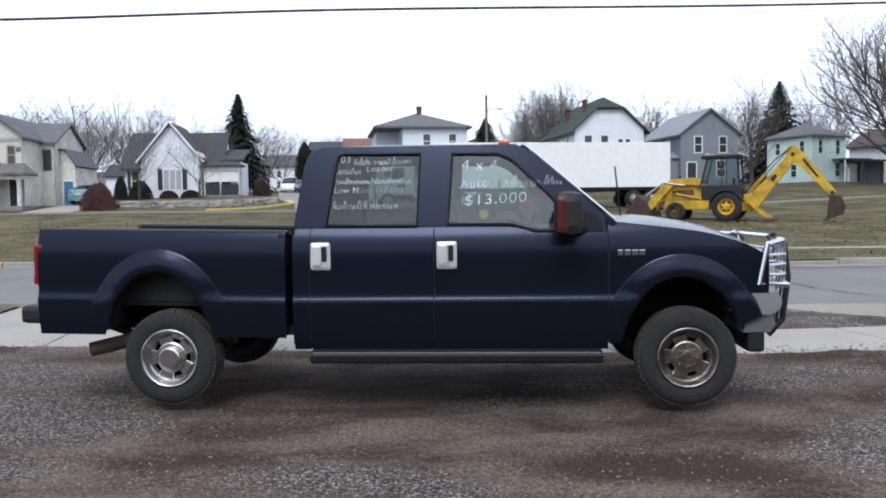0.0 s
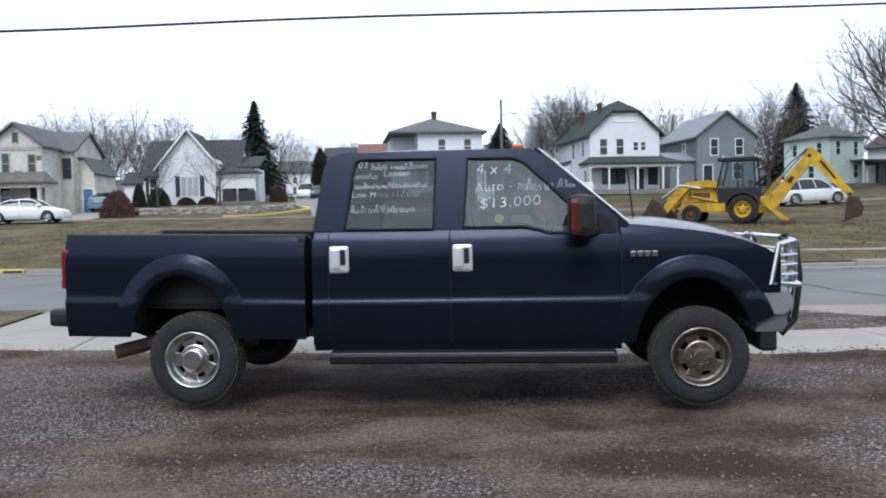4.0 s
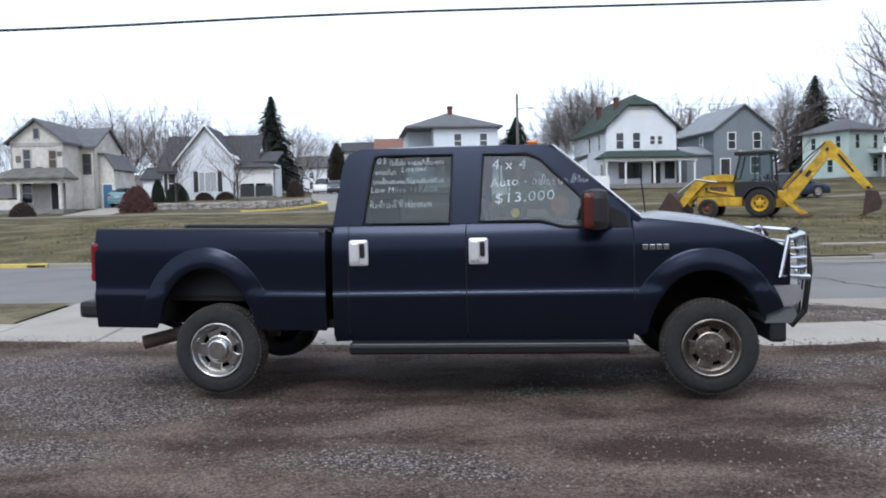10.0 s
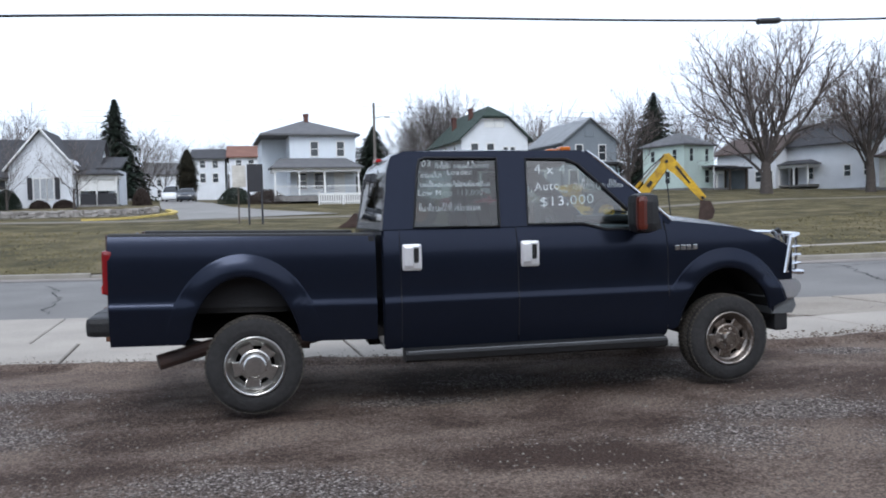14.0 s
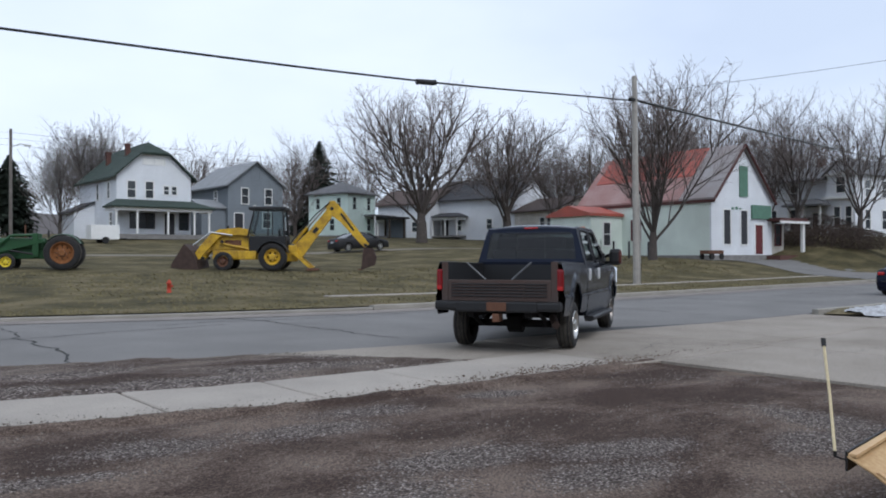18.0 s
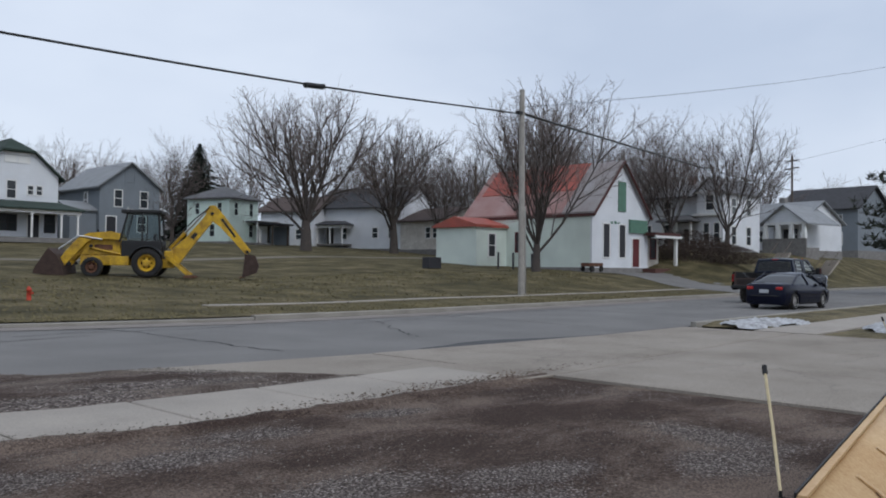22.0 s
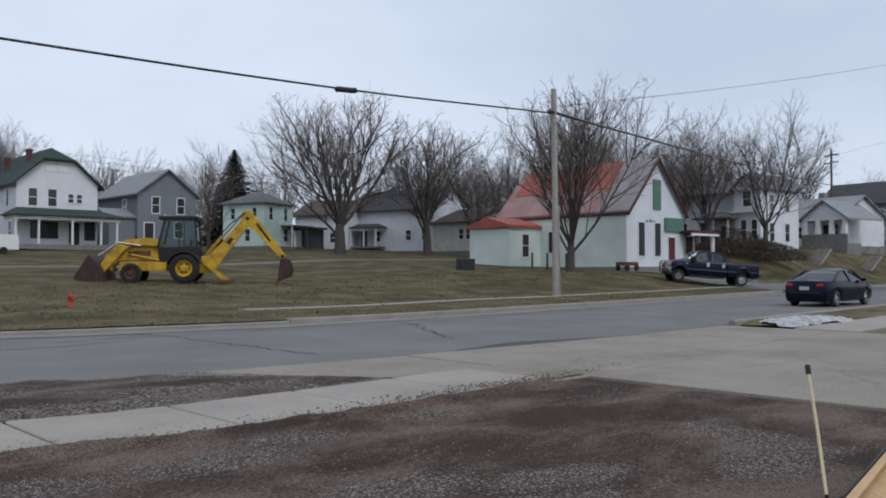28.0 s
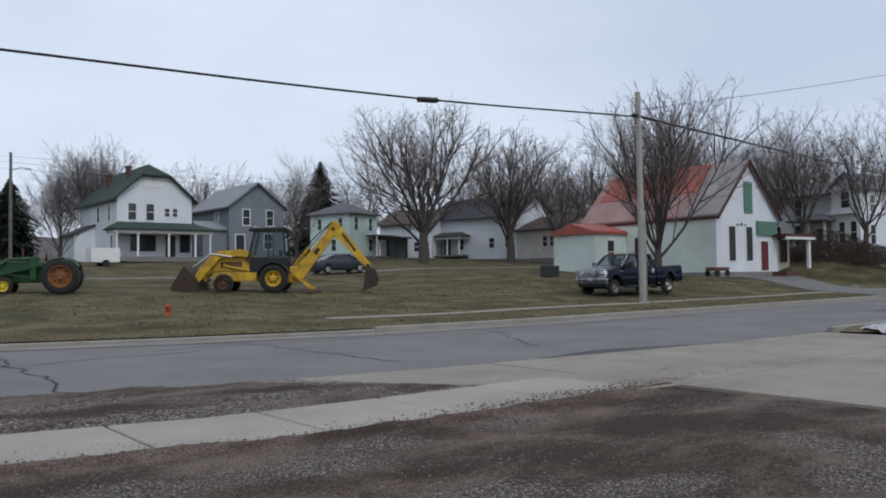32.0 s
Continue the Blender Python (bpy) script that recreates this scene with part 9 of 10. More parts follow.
# white picket fence by the hip-roofed house
t = thing("picket_fence", "white picket fence before the porch house", "fence", pose(9.1, 66.0, land(9.5, 66)))
for k in range(3):
    part("post", boxed(k * 2.0 - 0.06, k * 2.0 + 0.06, -0.06, 0.06, -0.4, 1.15, 0.01), M_TRIM, t)
for k in range(2):
    bm = bmesh.new()
    for z in (0.25, 0.85):
        box(bm, k * 2.0 + 0.06, k * 2.0 + 1.94, -0.03, 0.0, z, z + 0.09)
    part("rail", bm, M_TRIM, t)
pick = None
for k in range(19):
    if pick is None:
        pick = part("picket", prism([(-0.05, 0.08), (0.05, 0.08), (0.05, 0.95), (0, 1.02), (-0.05, 0.95)], "y", -0.055, -0.03), M_TRIM, t)
        pick.matrix_basis = pose(0.2, 0, 0)
    else:
        ob = new("picket", pick.data)
        ob.parent = t
        ob.matrix_basis = pose(0.2 + k * 0.195, 0, 0)
t = thing("utility_trailer", "small white box trailer beside the green-roofed house", "trailer", pose(19.6, 66.0, land(19.6, 66)))
part("box", boxed(0, 2.2, 0, 1.4, 0.35, 1.5, 0.03), M_TRIM, t)
for x in (0.6,):
    for s in (0.0, 1.4):
        part("wheel", lathe([(-0.09, 0.2), (-0.09, 0.28), (0.09, 0.28), (0.09, 0.2)], 18, "y", (x + 0.5, s, 0.28)), M_TYRE, t)
part("drawbar", rods([(2.2, 0.7, 0.42), (3.0, 0.7, 0.42)], 0.04, 6), M_UNDER, t)

# rubble retaining wall before the cottage
wall = thing("retaining_wall", "low dry-laid rubble stone wall before the cottage", "stone wall", kind="structure")
rng = random.Random(5)


def wall_line(x):
    return 55.2 + (x + 15.4) * 0.10 + 0.9 * max(0.0, x + 5.6) ** 1.5


x = -13.2
while x < -3.3:
    w = rng.uniform(0.22, 0.5)
    yb = wall_line(x)
    for row in range(3):
        ww = w * rng.uniform(0.94, 1.04)
        bm = bmesh.new()
        z = land(x, yb) - 0.15 + row * 0.2
        vs = box(bm, x, x + ww, yb - 0.2, yb + 0.25, z, z + 0.2, 0.05)
        for v in bm.verts:
            v.co += Vector((rng.uniform(-0.06, 0.06), rng.uniform(-0.06, 0.06), rng.uniform(-0.04, 0.04)))
        part("stone", bm, M_WALL_STONE, wall)
    x += w
bank = sheet("cottage_bank", span(-14, -3.5, 0.5), lambda x: wall_line(x) + 0.2, lambda x: 70.5, 6, lambda x, y: max(land(x, y) + 0.04, land(x, 56) + 0.38 * smooth01((x + 14.2) / 1.5) * smooth01((-3.2 - x) / 1.2)), M_VERGE, "raised grass bank before the cottage", "lawn")

# snow left by the plough
def snow(x, y, w, d, hgt, seed, turn, label):
    rng = random.Random(seed)
    bm = bmesh.new()
    n, m = 36, 18
    grid = []
    for i in range(n + 1):
        row = []
        for j in range(m + 1):
            u, v = i / n * 2 - 1, j / m * 2 - 1
            rr = math.hypot(u, v)
            k = max(0, 1 - rr ** 2.2 * (0.9 + 0.35 * noise.noise((u * 2 + seed, v * 2, 0))))
            z = hgt * k ** 0.6 * (0.7 + 0.7 * abs(noise.noise((u * 5, v * 4, seed)))) + 0.05 * noise.noise((u * 12, v * 9, seed)) * (k > 0) - (0.05 if k <= 0 else 0)
            row.append(bm.verts.new((u * w / 2, v * d / 2, z)))
        grid.append(row)
    for i in range(n):
        for j in range(m):
            bm.faces.new([grid[i][j], grid[i + 1][j], grid[i + 1][j + 1], grid[i][j + 1]])
    ob = part("snow_mound", bm, M_SNOW, None, "", True)
    ob.matrix_basis = pose(x, y, 0.06, 0, 0, turn)
    return tagged(ob, label, "snow")


snow(22.3, 7.55, 3.0, 1.3, 0.16, 3, -15, "thin dirty melting snow heap on the verge")
snow(22.3, 4.25, 3.4, 1.5, 0.2, 9, 25, "low grey melting snow heap on the front grass")

# snow plough blade standing on the lot, its ribbed back to the street corner
M_PLOW = mat("tan_plough_paint", (0.60, 0.43, 0.235), 0.55, var=0.08, scale=2.2, bscale=55, bump=0.04, dark=(0.44, 0.26, 0.11))
M_BOLT = mat("rusty_bolts", (0.17, 0.085, 0.05), 0.7, 0.3, var=0.3, scale=20)
plow = thing("snow_plough", "tan snow plough blade with dark springs standing on the lot", "snow plough")
PL, PH = 3.86, 0.73
BOW = [(0.04, 0.22), (0.08, 0.25), (0.20, 0.315), (0.32, 0.335), (0.42, 0.31), (0.54, 0.245), (0.66, 0.13), (0.73, 0.0)]
arc = [(lerp_table(PH - 0.68 * k / 14, BOW), PH - 0.68 * k / 14) for k in range(15)]
bm = bmesh.new()
prev = None
for x in (0.0, PL):
    ring = [bm.verts.new((x, -px, pz)) for px, pz in arc]
    if prev:
        for i in range(len(ring) - 1):
            bm.faces.new([prev[i], prev[i + 1], ring[i + 1], ring[i]])
    prev = ring
bl = part("blade", bm, M_PLOW, plow, "curved tan blade", True)
so = bl.modifiers.new("thickness", "SOLIDIFY")
so.thickness = 0.01
for k in range(7):
    x = 0.02 + k * (PL - 0.03) / 6
    bm = bmesh.new()
    w = 0.035 if k < 6 else 0.012
    o = [bm.verts.new((x, -px - 0.004, pz)) for px, pz in arc[1:]]
    i2 = [bm.verts.new((x, -px - 0.035 * math.sin(math.pi * (0.15 + 0.7 * q / (len(arc) - 2))), pz)) for q, (px, pz) in enumerate(arc[1:])]
    for i in range(len(o) - 1):
        bm.faces.new([o[i], o[i + 1], i2[i + 1], i2[i]])
    rb = part("rib", bm, M_PLOW, plow)
    so = rb.modifiers.new("thickness", "SOLIDIFY")
    so.thickness, so.offset = w, 0
    # dark gap beside the rib
    part("weld_gap", rods([(x - w * 0.62, -px - 0.010, pz) for px, pz in arc[2:12]], 0.002, 5), M_BOLT, rb)
part("top_edge", boxed(0.0, PL, -0.032, 0.0, PH - 0.006, PH + 0.008, 0.003), M_PLOW, plow, "folded tan top edge")
part("rubber_edge", boxed(0.0, PL, 0.002, 0.010, PH - 0.06, PH + 0.013), M_BLACK, plow, "black rubber strip")
part("cutting_edge", boxed(0.0, PL, -0.11, -0.09, 0.0, 0.12), M_RUST, plow)
M_BOLTHEAD = mat("dull_steel_bolt", (0.30, 0.28, 0.25), 0.5, 0.6, var=0.2, scale=20)
M_SPRING = mat("dark_brown_spring", (0.045, 0.022, 0.018), 0.6, var=0.2, scale=10)
bar = part("spring_bar", rods([(PL * 0.30, -0.275, 0.605), (PL * 0.76, -0.275, 0.605)], 0.008, 8), M_PLOW, plow, "thin tan spring bar")
for k in range(4):
    x = PL * (0.34 + 0.125 * k)
    sp = part("trip_spring", rods([(x, -0.34, 0.52), (x, -0.85, 0.22)], 0.048, 12), M_SPRING, plow, "dark brown trip spring")
    bm = bmesh.new()
    for q in range(16):
        a = Vector((x, -0.34, 0.52)).lerp(Vector((x, -0.85, 0.22)), q / 15)
        b = a + Vector((0, -0.012, -0.009))
        rod(bm, a, b, 0.056, seg=12)
    part("coil", bm, M_SPRING, sp)
    part("eye_bolt", rods([(x, -0.232, 0.655), (x, -0.315, 0.575)], 0.006, 7), M_BOLT, plow, "rusty spring eye bolt")
    part("eye_bolt", rods([(x + 0.07, -0.232, 0.655), (x + 0.07, -0.30, 0.588)], 0.006, 7), M_BOLT, plow, "rusty spring eye bolt")
    part("bolt_head", rods([(x - 0.02, -0.315, 0.575), (x - 0.02, -0.34, 0.55)], 0.011, 6), M_BOLTHEAD, plow, "dull grey bolt head")
for x in (PL * 0.45, PL * 0.9):
    part("push_arm", rods([(x, -0.4, 0.25), (PL * 0.68, -1.4, 0.28)], 0.05, 8), M_UNDER, plow)
part("pivot_frame", boxed(PL * 0.42, PL * 0.93, -1.10, -0.98, 0.16, 0.32, 0.02), M_UNDER, plow)
plow.matrix_basis = pose(3.33, 0.25, 0.0, 0, 0, 8.2)


def guide_stick(a, b, label, r=0.0062):
    a, b = Vector(a), Vector(b)
    t = thing("guide_stick", label, "guide stick")
    c = a.lerp(b, 0.93)
    part("shaft", rods([a, a.lerp(b, 0.5) + Vector((0.006, 0, 0)), c], r, 8), mat("cream_stick_paint", (0.62, 0.52, 0.32), 0.6, var=0.12), t)
    part("tip", rods([c, b], r * 1.6, 8), M_BLACK, t, "black rubber tip")
    bm = bmesh.new()
    rod(bm, a - Vector((0, 0, 0.012)), a + Vector((0, 0, 0.012)), 0.0065, seg=8)
    rod(bm, a - Vector((0, 0, 0.01)), a + Vector((-0.03, -0.07, -0.01)), 0.0035, seg=6)
    part("spring_foot", bm, M_UNDER, t)
    return t


guide_stick((3.40, 0.33, 0.71), (3.56, 0.45, 1.135), "thin cream guide stick with a black tip")
guide_stick((7.15, 0.80, 0.73), (7.03, 0.92, 1.16), "thin dark guide stick on the plough corner", 0.0045)

# things by the red-roofed building
t = thing("garden_cart", "small rusty red cart beside the mint wall", "cart", pose(48.3, 29.2, 1.22, 0, 0, -4))
part("tray", boxed(-0.8, 0.8, -0.35, 0.35, 0.35, 0.6, 0.03), M_RUST, t)
for x in (-0.5, 0.5):
    for s in (-0.4, 0.4):
        part("wheel", lathe([(-0.05, 0.13), (-0.05, 0.2), (0.05, 0.2), (0.05, 0.13)], 16, "y", (x, s, 0.2)), M_TYRE, t)
for i, (x, y) in enumerate(((44.6, 34.4), (45.5, 33.8), (46.6, 33.0))):
    b = part("post", boxed(-0.05, 0.05, -0.05, 0.05, 0.0, 1.25, 0.01), M_DARKW)
    b.matrix_basis = pose(x, y, land(x, y) - 0.1)
    tagged(b, "dark short post beside the mint wall", "post", "dark posts")
t = part("junk_box", boxed(-0.6, 0.6, -0.3, 0.3, 0, 0.75, 0.03), M_DARKW)
t.matrix_basis = pose(39.6, 36.0, land(39.6, 36))
tagged(t, "dark wooden crate by the low addition", "crate")
# steps up to the porch houses
for x, y, rot in ((71.5, 25.6, -96), (80.5, 24.4, -100)):
    t = thing("garden_steps", "weathered steps with a plain handrail up the bank", "steps", pose(x, y, land(x, y) - 0.1, 0, 0, rot))
    for k in range(7):
        part("step", boxed(-0.6, 0.6, k * 0.3, k * 0.3 + 0.32, k * 0.2, k * 0.2 + 0.2), M_CONC, t)
    for s in (-0.6, 0.6):
        part("handrail", rods([(s, 0, 0.9), (s, 2.1, 2.3)], 0.04, 6), M_OLDWOOD, t)

# loose stones on the lot and in the gravel strip
rng = random.Random(21)
verts, faces = [], []
for k in range(15000):
    if k % 2 == 0:
        x = rng.uniform(0.7, 8.0)
        y = rng.uniform(walk_far(x), near_edge(x) - max(0, (x - 6.2)) * 1.6)
        if y < walk_far(x):
            continue
        z = 0.035
    else:
        x, y = rng.uniform(-5, 9.5), rng.uniform(0.2, 6.4)
        if y > walk_near(x) + 0.15 or noise.noise((x * 0.5, y * 0.9, 2.0)) < -0.05:
            continue
        z = lot_z(x, y) + (0.04 if y > walk_near(x) else 0.0)
    s = rng.uniform(0.007, 0.024) if k % 2 == 0 else rng.uniform(0.005, 0.014)
    o = len(verts)
    for dx, dy, dz in ((1, 0, 0), (0, 1, 0), (-1, 0, 0), (0, -1, 0), (0, 0, 0.8)):
        verts.append((x + dx * s * rng.uniform(0.6, 1.2), y + dy * s * rng.uniform(0.6, 1.2), z + dz * s))
    faces += [(o, o + 1, o + 4), (o + 1, o + 2, o + 4), (o + 2, o + 3, o + 4), (o + 3, o, o + 4)]
for k in range(1300):
    x = rng.uniform(-5, 9.6)
    y = walk_near(x) + 0.5 * rng.random() ** 3
    s = rng.uniform(0.004, 0.013)
    o = len(verts)
    for dx, dy, dz in ((1, 0, 0), (0, 1, 0), (-1, 0, 0), (0, -1, 0), (0, 0, 0.8)):
        verts.append((x + dx * s * rng.uniform(0.6, 1.2), y + dy * s * rng.uniform(0.6, 1.2), 0.045 + dz * s))
    faces += [(o, o + 1, o + 4), (o + 1, o + 2, o + 4), (o + 2, o + 3, o + 4), (o + 3, o, o + 4)]
M_PEBBLE = mat("grey_pebbles", (0.175, 0.155, 0.135), 0.9, var=0.1, bump=0, islands=True)
tagged(new("loose_stones", mesh_of("loose_stones", verts, faces, M_PEBBLE)), "loose pale stones scattered over dirt and gravel", "gravel", "", "stuff")
# crumbs of soil and dead leaves where the dirt spills over the walk
verts, faces = [], []
for k in range(1500):
    x = rng.gauss(8.2, 1.3) if k % 3 else rng.uniform(-4, 10)
    y = walk_near(x) + (rng.gauss(0.05, 0.18) if k % 3 else rng.gauss(-0.02, 0.05))
    s = rng.uniform(0.006, 0.024)
    a = rng.uniform(0, 6.28)
    z = 0.05 if y > walk_near(x) else lot_z(x, y)
    o = len(verts)
    for q in range(4):
        verts.append((x + s * rng.uniform(0.6, 1.3) * math.cos(a + 1.57 * q), y + s * rng.uniform(0.5, 1.0) * math.sin(a + 1.57 * q), z + rng.uniform(0.0, 0.4) * s))
    verts.append((x, y, z + s * 0.7))
    faces += [(o + q, o + (q + 1) % 4, o + 4) for q in range(4)]
M_LITTER = mat("soil_crumbs_and_leaves", (0.085, 0.055, 0.038), 0.95, var=0.2, bump=0, islands=True)
tagged(new("leaf_litter", mesh_of("leaf_litter", verts, faces, M_LITTER)), "dark crumbs of soil and dead leaves", "litter", "", "stuff")
# tufts of dry grass along the far kerb and over the lawn
verts, faces = [], []
for k in range(42000):
    x = rng.uniform(-14, 52)
    d = 0.2 + (1.6 * rng.random() ** 1.5 if k % 4 == 0 else 17 * rng.random() ** 1.4)
    y = far_kerb(x) + d
    if 3.3 < d < 3.85 and x > 13.5 and rng.random() < 0.8:
        continue
    if 46 < x and d < 12:
        continue
    z = land(x, y)
    if noise.noise((x * 0.35, y * 0.5, 4.4)) < rng.uniform(-0.5, 0.1):
        continue
    h = rng.uniform(0.015, 0.05) * (1 + 0.04 * d)
    a = rng.uniform(0, 6.28)
    w = rng.uniform(0.02, 0.05) * (1 + 0.06 * d)
    o = len(verts)
    verts += [(x - w * math.cos(a), y - w * math.sin(a), z - 0.01), (x + w * math.cos(a), y + w * math.sin(a), z - 0.01), (x + rng.uniform(-0.09, 0.09), y + rng.uniform(0.0, 0.12), z + h)]
    faces.append((o, o + 1, o + 2))
M_BLADE = mat("dry_grass_blades", (0.138, 0.116, 0.056), 0.95, var=0.35, scale=0.7, bump=0, dark=(0.070, 0.060, 0.031))
tagged(new("grass_tufts", mesh_of("grass_tufts", verts, faces, M_BLADE)), "short tufts of dry brown-green grass", "grass", "", "stuff")

# a far wooded ridge closes the view
verts, faces = [], []
ridge = []
for i in range(121):
    an = radians(-80 + 250 * i / 120)
    r = 520
    x, y = r * math.sin(an), r * math.cos(an)
    z = 27 + 7 * noise.noise((i * 0.09, 0, 0)) + 2.2 * noise.noise((i * 0.7, 3, 0)) + 1.2 * noise.noise((i * 2.1, 5, 0))
    ridge.append(((x, y, -5), (x, y, z)))
verts = [p for q in ridge for p in q]
faces = [(2 * i, 2 * i + 2, 2 * i + 3, 2 * i + 1) for i in range(120)]
tagged(new("backdrop", mesh_of("backdrop", verts, faces, mat("hazy_winter_woods", (0.20, 0.19, 0.195), 1.0, var=0.15, scale=0.05, bump=0))), "hazy grey line of distant winter woods", "backdrop", "", "structure")


# unseen wall added behind the camera to darken what the truck reflects
M_REFLECT_WALL = mat("dull_brown_reflected_wall", (0.09, 0.085, 0.085), 0.8, var=0.15, scale=0.6)
w = part("wall_south", boxed(-26, 22, -15.3, -15.0, -0.2, 6.5), M_REFLECT_WALL)
tagged(w, "long plain wall added out of view to darken reflections", "wall", "", "structure")


# ---- what moves ----
TRUCK_ROWS = [
    (0.0, -0.93, 5.90, -12.3),
    (11.1, -0.93, 5.90, -12.3),
    (11.5, -0.80, 5.87, -12.7),
    (12.0, -0.69, 5.78, -11.0),
    (12.5, -0.52, 5.71, -9.7),
    (13.0, -0.31, 5.61, -8.7),
    (13.5, -0.03, 5.60, -7.7),
    (14.0, 0.33, 5.50, -4.2),
    (14.5, 0.86, 5.34, 1.3),
    (16.5, 4.60, 5.78, 20.4),
    (17.0, 6.07, 6.53, 22.6),
    (17.5, 7.51, 7.30, 26.7),
    (18.0, 9.41, 8.21, 30.7),
    (19.0, 14.90, 11.40, 27.0),
    (20.0, 21.70, 13.70, 11.0),
    (21.0, 28.60, 13.40, -1.0),
    (22.0, 36.60, 13.10, -4.0),
    (23.0, 43.00, 12.60, 2.0),
    (24.0, 47.60, 13.20, 16.0),
    (24.5, 49.60, 14.10, 34.0),
    (25.3, 51.60, 16.00, 72.0),
    (26.5, 51.00, 18.60, 112.0),
    (27.0, 49.90, 19.70, 120.0),
    (28.0, 49.80, 22.20, 134.0),
    (29.0, 48.70, 24.90, 154.0),
    (30.0, 45.80, 26.30, 170.0),
    (31.0, 40.45, 25.65, 177.0),
    (32.0, 35.35, 24.70, 176.0),
]


def surface(x, y):
    dk = y - far_kerb(x)
    if dk < -0.3:
        return 0.03
    return 0.03 + (max(land(x, y) + 0.02, 0.02) - 0.02) * smooth01((dk + 0.3) / 1.2)


def glide(rows, t):
    """Smooth values between rows (Catmull-Rom in time)."""
    if t <= rows[0][0]:
        return rows[0][1:]
    if t >= rows[-1][0]:
        return rows[-1][1:]
    i = max(k for k in range(len(rows)) if rows[k][0] <= t)
    i = min(i, len(rows) - 2)
    a, b = rows[i], rows[i + 1]
    p = rows[i - 1] if i else a
    n = rows[i + 2] if i + 2 < len(rows) else b
    h = b[0] - a[0]
    u = (t - a[0]) / h
    out = []
    for k in range(1, len(a)):
        ma = (b[k] - p[k]) / (b[0] - p[0]) if b[0] > p[0] and p is not a else (b[k] - a[k]) / h
        mb = (n[k] - a[k]) / (n[0] - a[0]) if n is not b else (b[k] - a[k]) / h
        if abs(a[k] - p[k]) < 1e-6:
            ma = 0.0
        out.append((2 * u ** 3 - 3 * u ** 2 + 1) * a[k] + (u ** 3 - 2 * u ** 2 + u) * h * ma + (-2 * u ** 3 + 3 * u ** 2) * b[k] + (u ** 3 - u ** 2) * h * mb)
    return out


def drive(ob, wheels, rows, radius, wheelbase, zfun, step=0.1, back=0.0):
    """Keys a vehicle along rows of (t, x, y, heading), and rolls its wheels by the way that it goes."""
    times = [k * step for k in range(round(32 / step) + 1)]
    path = []
    roll = 0.0
    last = None
    rolls = []
    for t in times:
        x, y, hd = glide(rows, t)
        c, s = math.cos(radians(hd)), math.sin(radians(hd))
        zr, zf = zfun(x - back * c, y - back * s), zfun(x + wheelbase * c, y + wheelbase * s)
        if last:
            dx, dy = x - last[0], y - last[1]
            roll += (dx * c + dy * s) / radius
        last = (x, y)
        pitch = -math.degrees(math.atan2(zf - zr, wheelbase + back))
        path.append((t, Matrix.Translation((x, y, zr + (zf - zr) * back / (wheelbase + back))) @ pose(0, 0, 0, 0, 0, hd) @ pose(0, 0, 0, 0, pitch, 0)))
        rolls.append((t, roll))
    walk(ob, path)
    for w in wheels:
        loc = w.matrix_basis.translation.copy()
        keyed, prev = [], None
        for i, (t, r) in enumerate(rolls):
            ahead = rolls[i + 1][1] if i + 1 < len(rolls) else r
            # skip the still stretches, and take extra rows where the wheel turns fast
            if prev is not None and abs(r - prev) < 1e-5 and abs(ahead - r) < 1e-5 and i + 1 < len(rolls):
                continue
            if prev is not None and abs(r - prev) > 1.2:
                n = int(abs(r - prev) / 1.2) + 1
                for k in range(1, n):
                    tt = keyed[-1][0] + (t - keyed[-1][0]) * k / n
                    rr = prev + (r - prev) * k / n
                    if frame(tt) > frame(keyed[-1][0]):
                        keyed.append((tt, Matrix.Translation(loc) @ Matrix.Rotation(rr, 4, "Y")))
            keyed.append((t, Matrix.Translation(loc) @ Matrix.Rotation(r, 4, "Y")))
            prev = r
        walk(w, keyed)


def far_z(x, y):
    return land(x, y) + 0.06


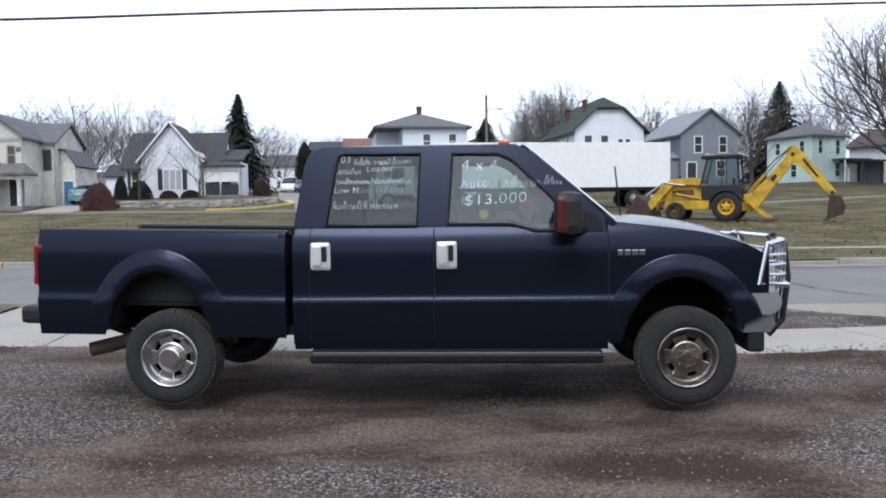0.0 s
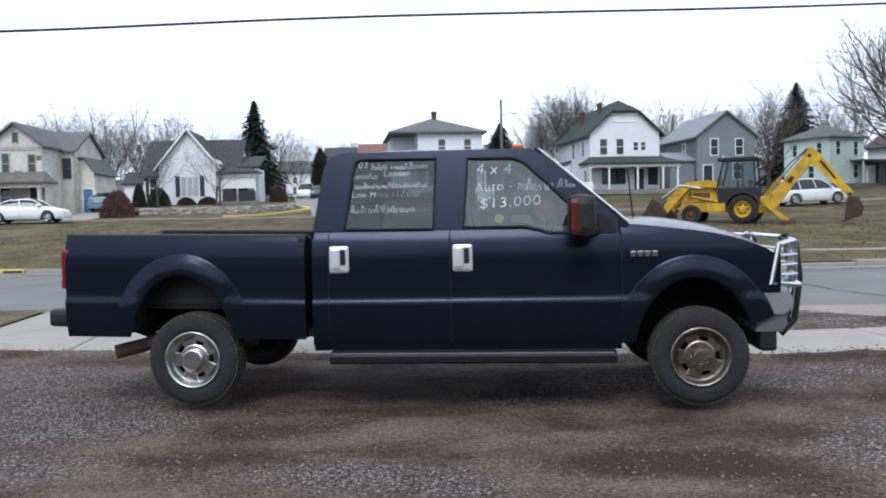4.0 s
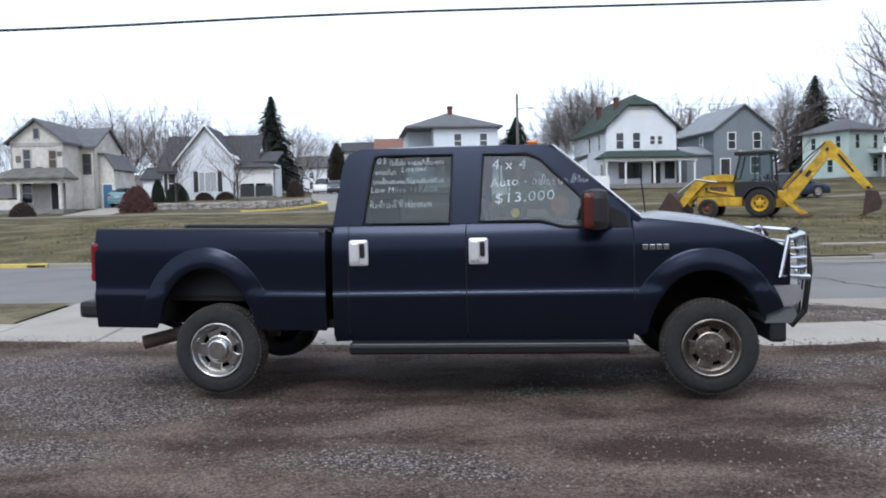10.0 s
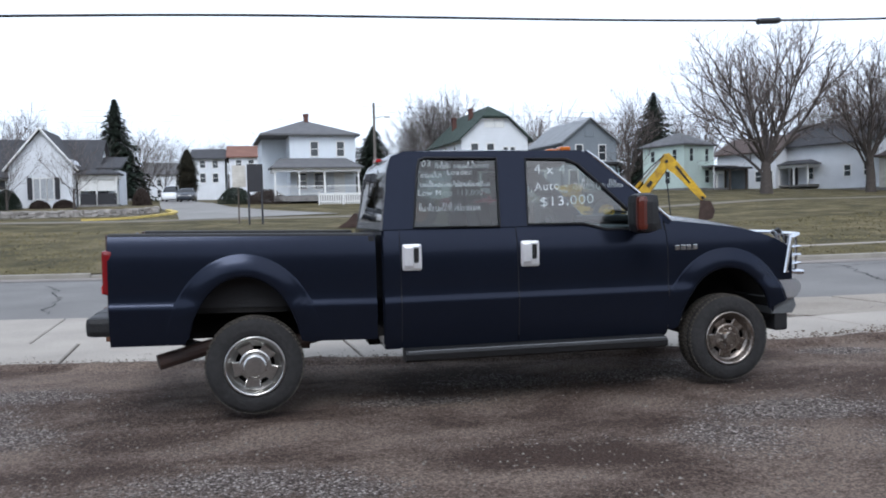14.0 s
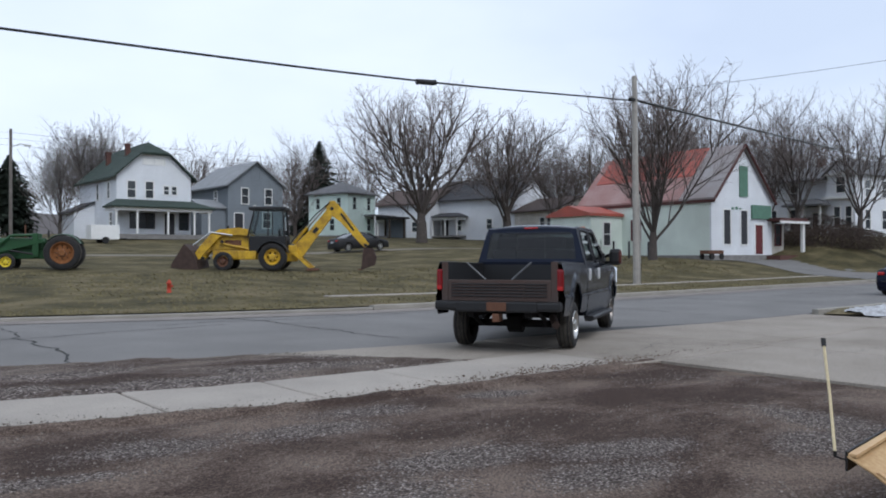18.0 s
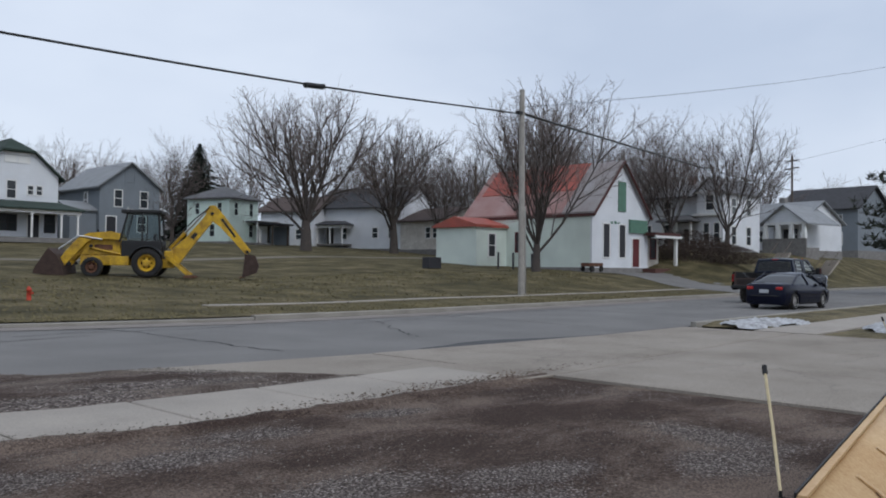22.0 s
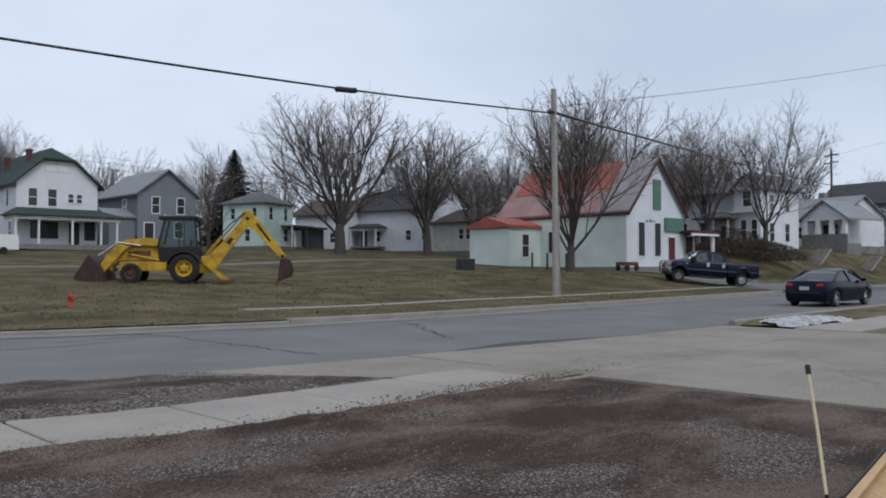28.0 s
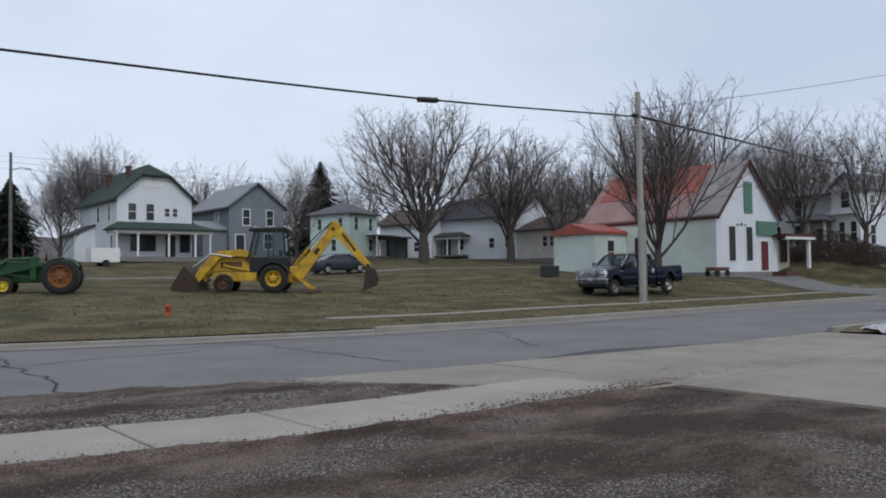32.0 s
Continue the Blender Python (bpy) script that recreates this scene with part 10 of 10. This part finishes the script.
def motions():
    drive(truck, truck_wheels, TRUCK_ROWS, 0.364, 3.9, surface)
    road_z = lambda x, y: 0.03
    # the street before the houses
    drive(semi, semi_w, [(0, 7.5, 49.2, 180), (0.6, 0.0, 49.2, 180), (1.0, -5.7, 49.3, 180), (1.5, -13.0, 49.4, 180), (2.0, -21.0, 49.5, 180), (2.6, -30.4, 49.6, 180), (5.0, -66, 51, 180), (32, -68, 51, 180)], 0.5, 3.7, far_z, back=12.0)
    drive(silver_suv, silver_suv_w, [(0, -42, 50.2, 0), (1.4, -19.0, 48.4, 0), (2.0, -7.9, 48.3, 0), (2.6, 3.2, 48.3, 0), (7.0, 76, 48.5, 0), (32, 78, 48.5, 0)], 0.37, 1.4, far_z, back=1.4)
    drive(small_car, small_car_w, [(0, -40, 48.6, 0), (3.4, -25, 48.6, 0), (6.1, 18.5, 48.6, 0), (9.0, 72, 48.6, 0), (32, 74, 48.6, 0)], 0.33, 1.35, far_z, back=1.35)
    drive(blue_van, blue_van_w, [(0, -70, 51.8, 0), (5.5, -52, 51.0, 0), (7.7, -18.2, 50.2, 0), (8.4, -4.6, 50.1, 0), (9.5, 17.3, 50.2, 0), (12.0, 70, 50.2, 0), (32, 82, 50.2, 0)], 0.37, 1.4, far_z, back=1.4)
    drive(red_car, red_car_w, [(0, -75, 51.5, 0), (9.0, -62, 51.0, 0), (11.4, -25.7, 47.6, 0), (12.0, -17.0, 47.4, 0), (12.3, -12.5, 47.4, 0), (12.6, -8.0, 47.6, 0), (13.2, 2.1, 48.7, 0), (14.2, 20, 48.7, 0), (18.5, 85, 48.7, 0), (32, 86, 48.7, 0)], 0.33, 1.35, far_z, back=1.35)
    drive(black_car, black_car_w, [(0, -80, 52, 0), (13.0, -60, 51.2, 0), (16.7, 16.2, 49.6, 0), (17.0, 20.5, 49.6, 0), (18.9, 46.5, 50.2, 0), (20.5, 70, 50.2, 0), (24.0, 84, 50.2, 0), (32, 86, 50.2, 0)], 0.33, 1.35, far_z, back=1.35)
    drive(last_car, last_car_w, [(0, -96, 51.5, 0), (21.0, -92, 51.3, 0), (26.0, -46, 50.2, 0), (30.0, 5.8, 49.6, 0), (30.8, 16.2, 49.6, 0), (32.0, 32.0, 49.6, 0)], 0.31, 1.35, far_z, back=1.35)
    # the near street
    drive(white_suv, white_suv_w, [(0, -60, 33.6, -16), (5.2, -28, 24.2, -16), (6.6, -7.0, 17.25, -17), (7.0, -1.0, 15.5, -15), (7.8, 10.6, 13.6, -3), (8.2, 15.6, 13.4, 0), (11.5, 90, 13.6, 0), (14, 130, 13.6, 0), (32, 132, 13.6, 0)], 0.37, 1.4, road_z, back=1.4)
    drive(dark_suv, dark_suv_w, [(0, -90, 42, -16), (12.2, -30, 24.6, -16), (14.3, -5.1, 17.1, -15), (14.5, -2.7, 16.4, -15), (16.5, 33, 13.6, 0), (19, 84, 13.6, 0), (22, 138, 13.6, 0), (32, 140, 13.6, 0)], 0.37, 1.4, road_z, back=1.4)


motions()
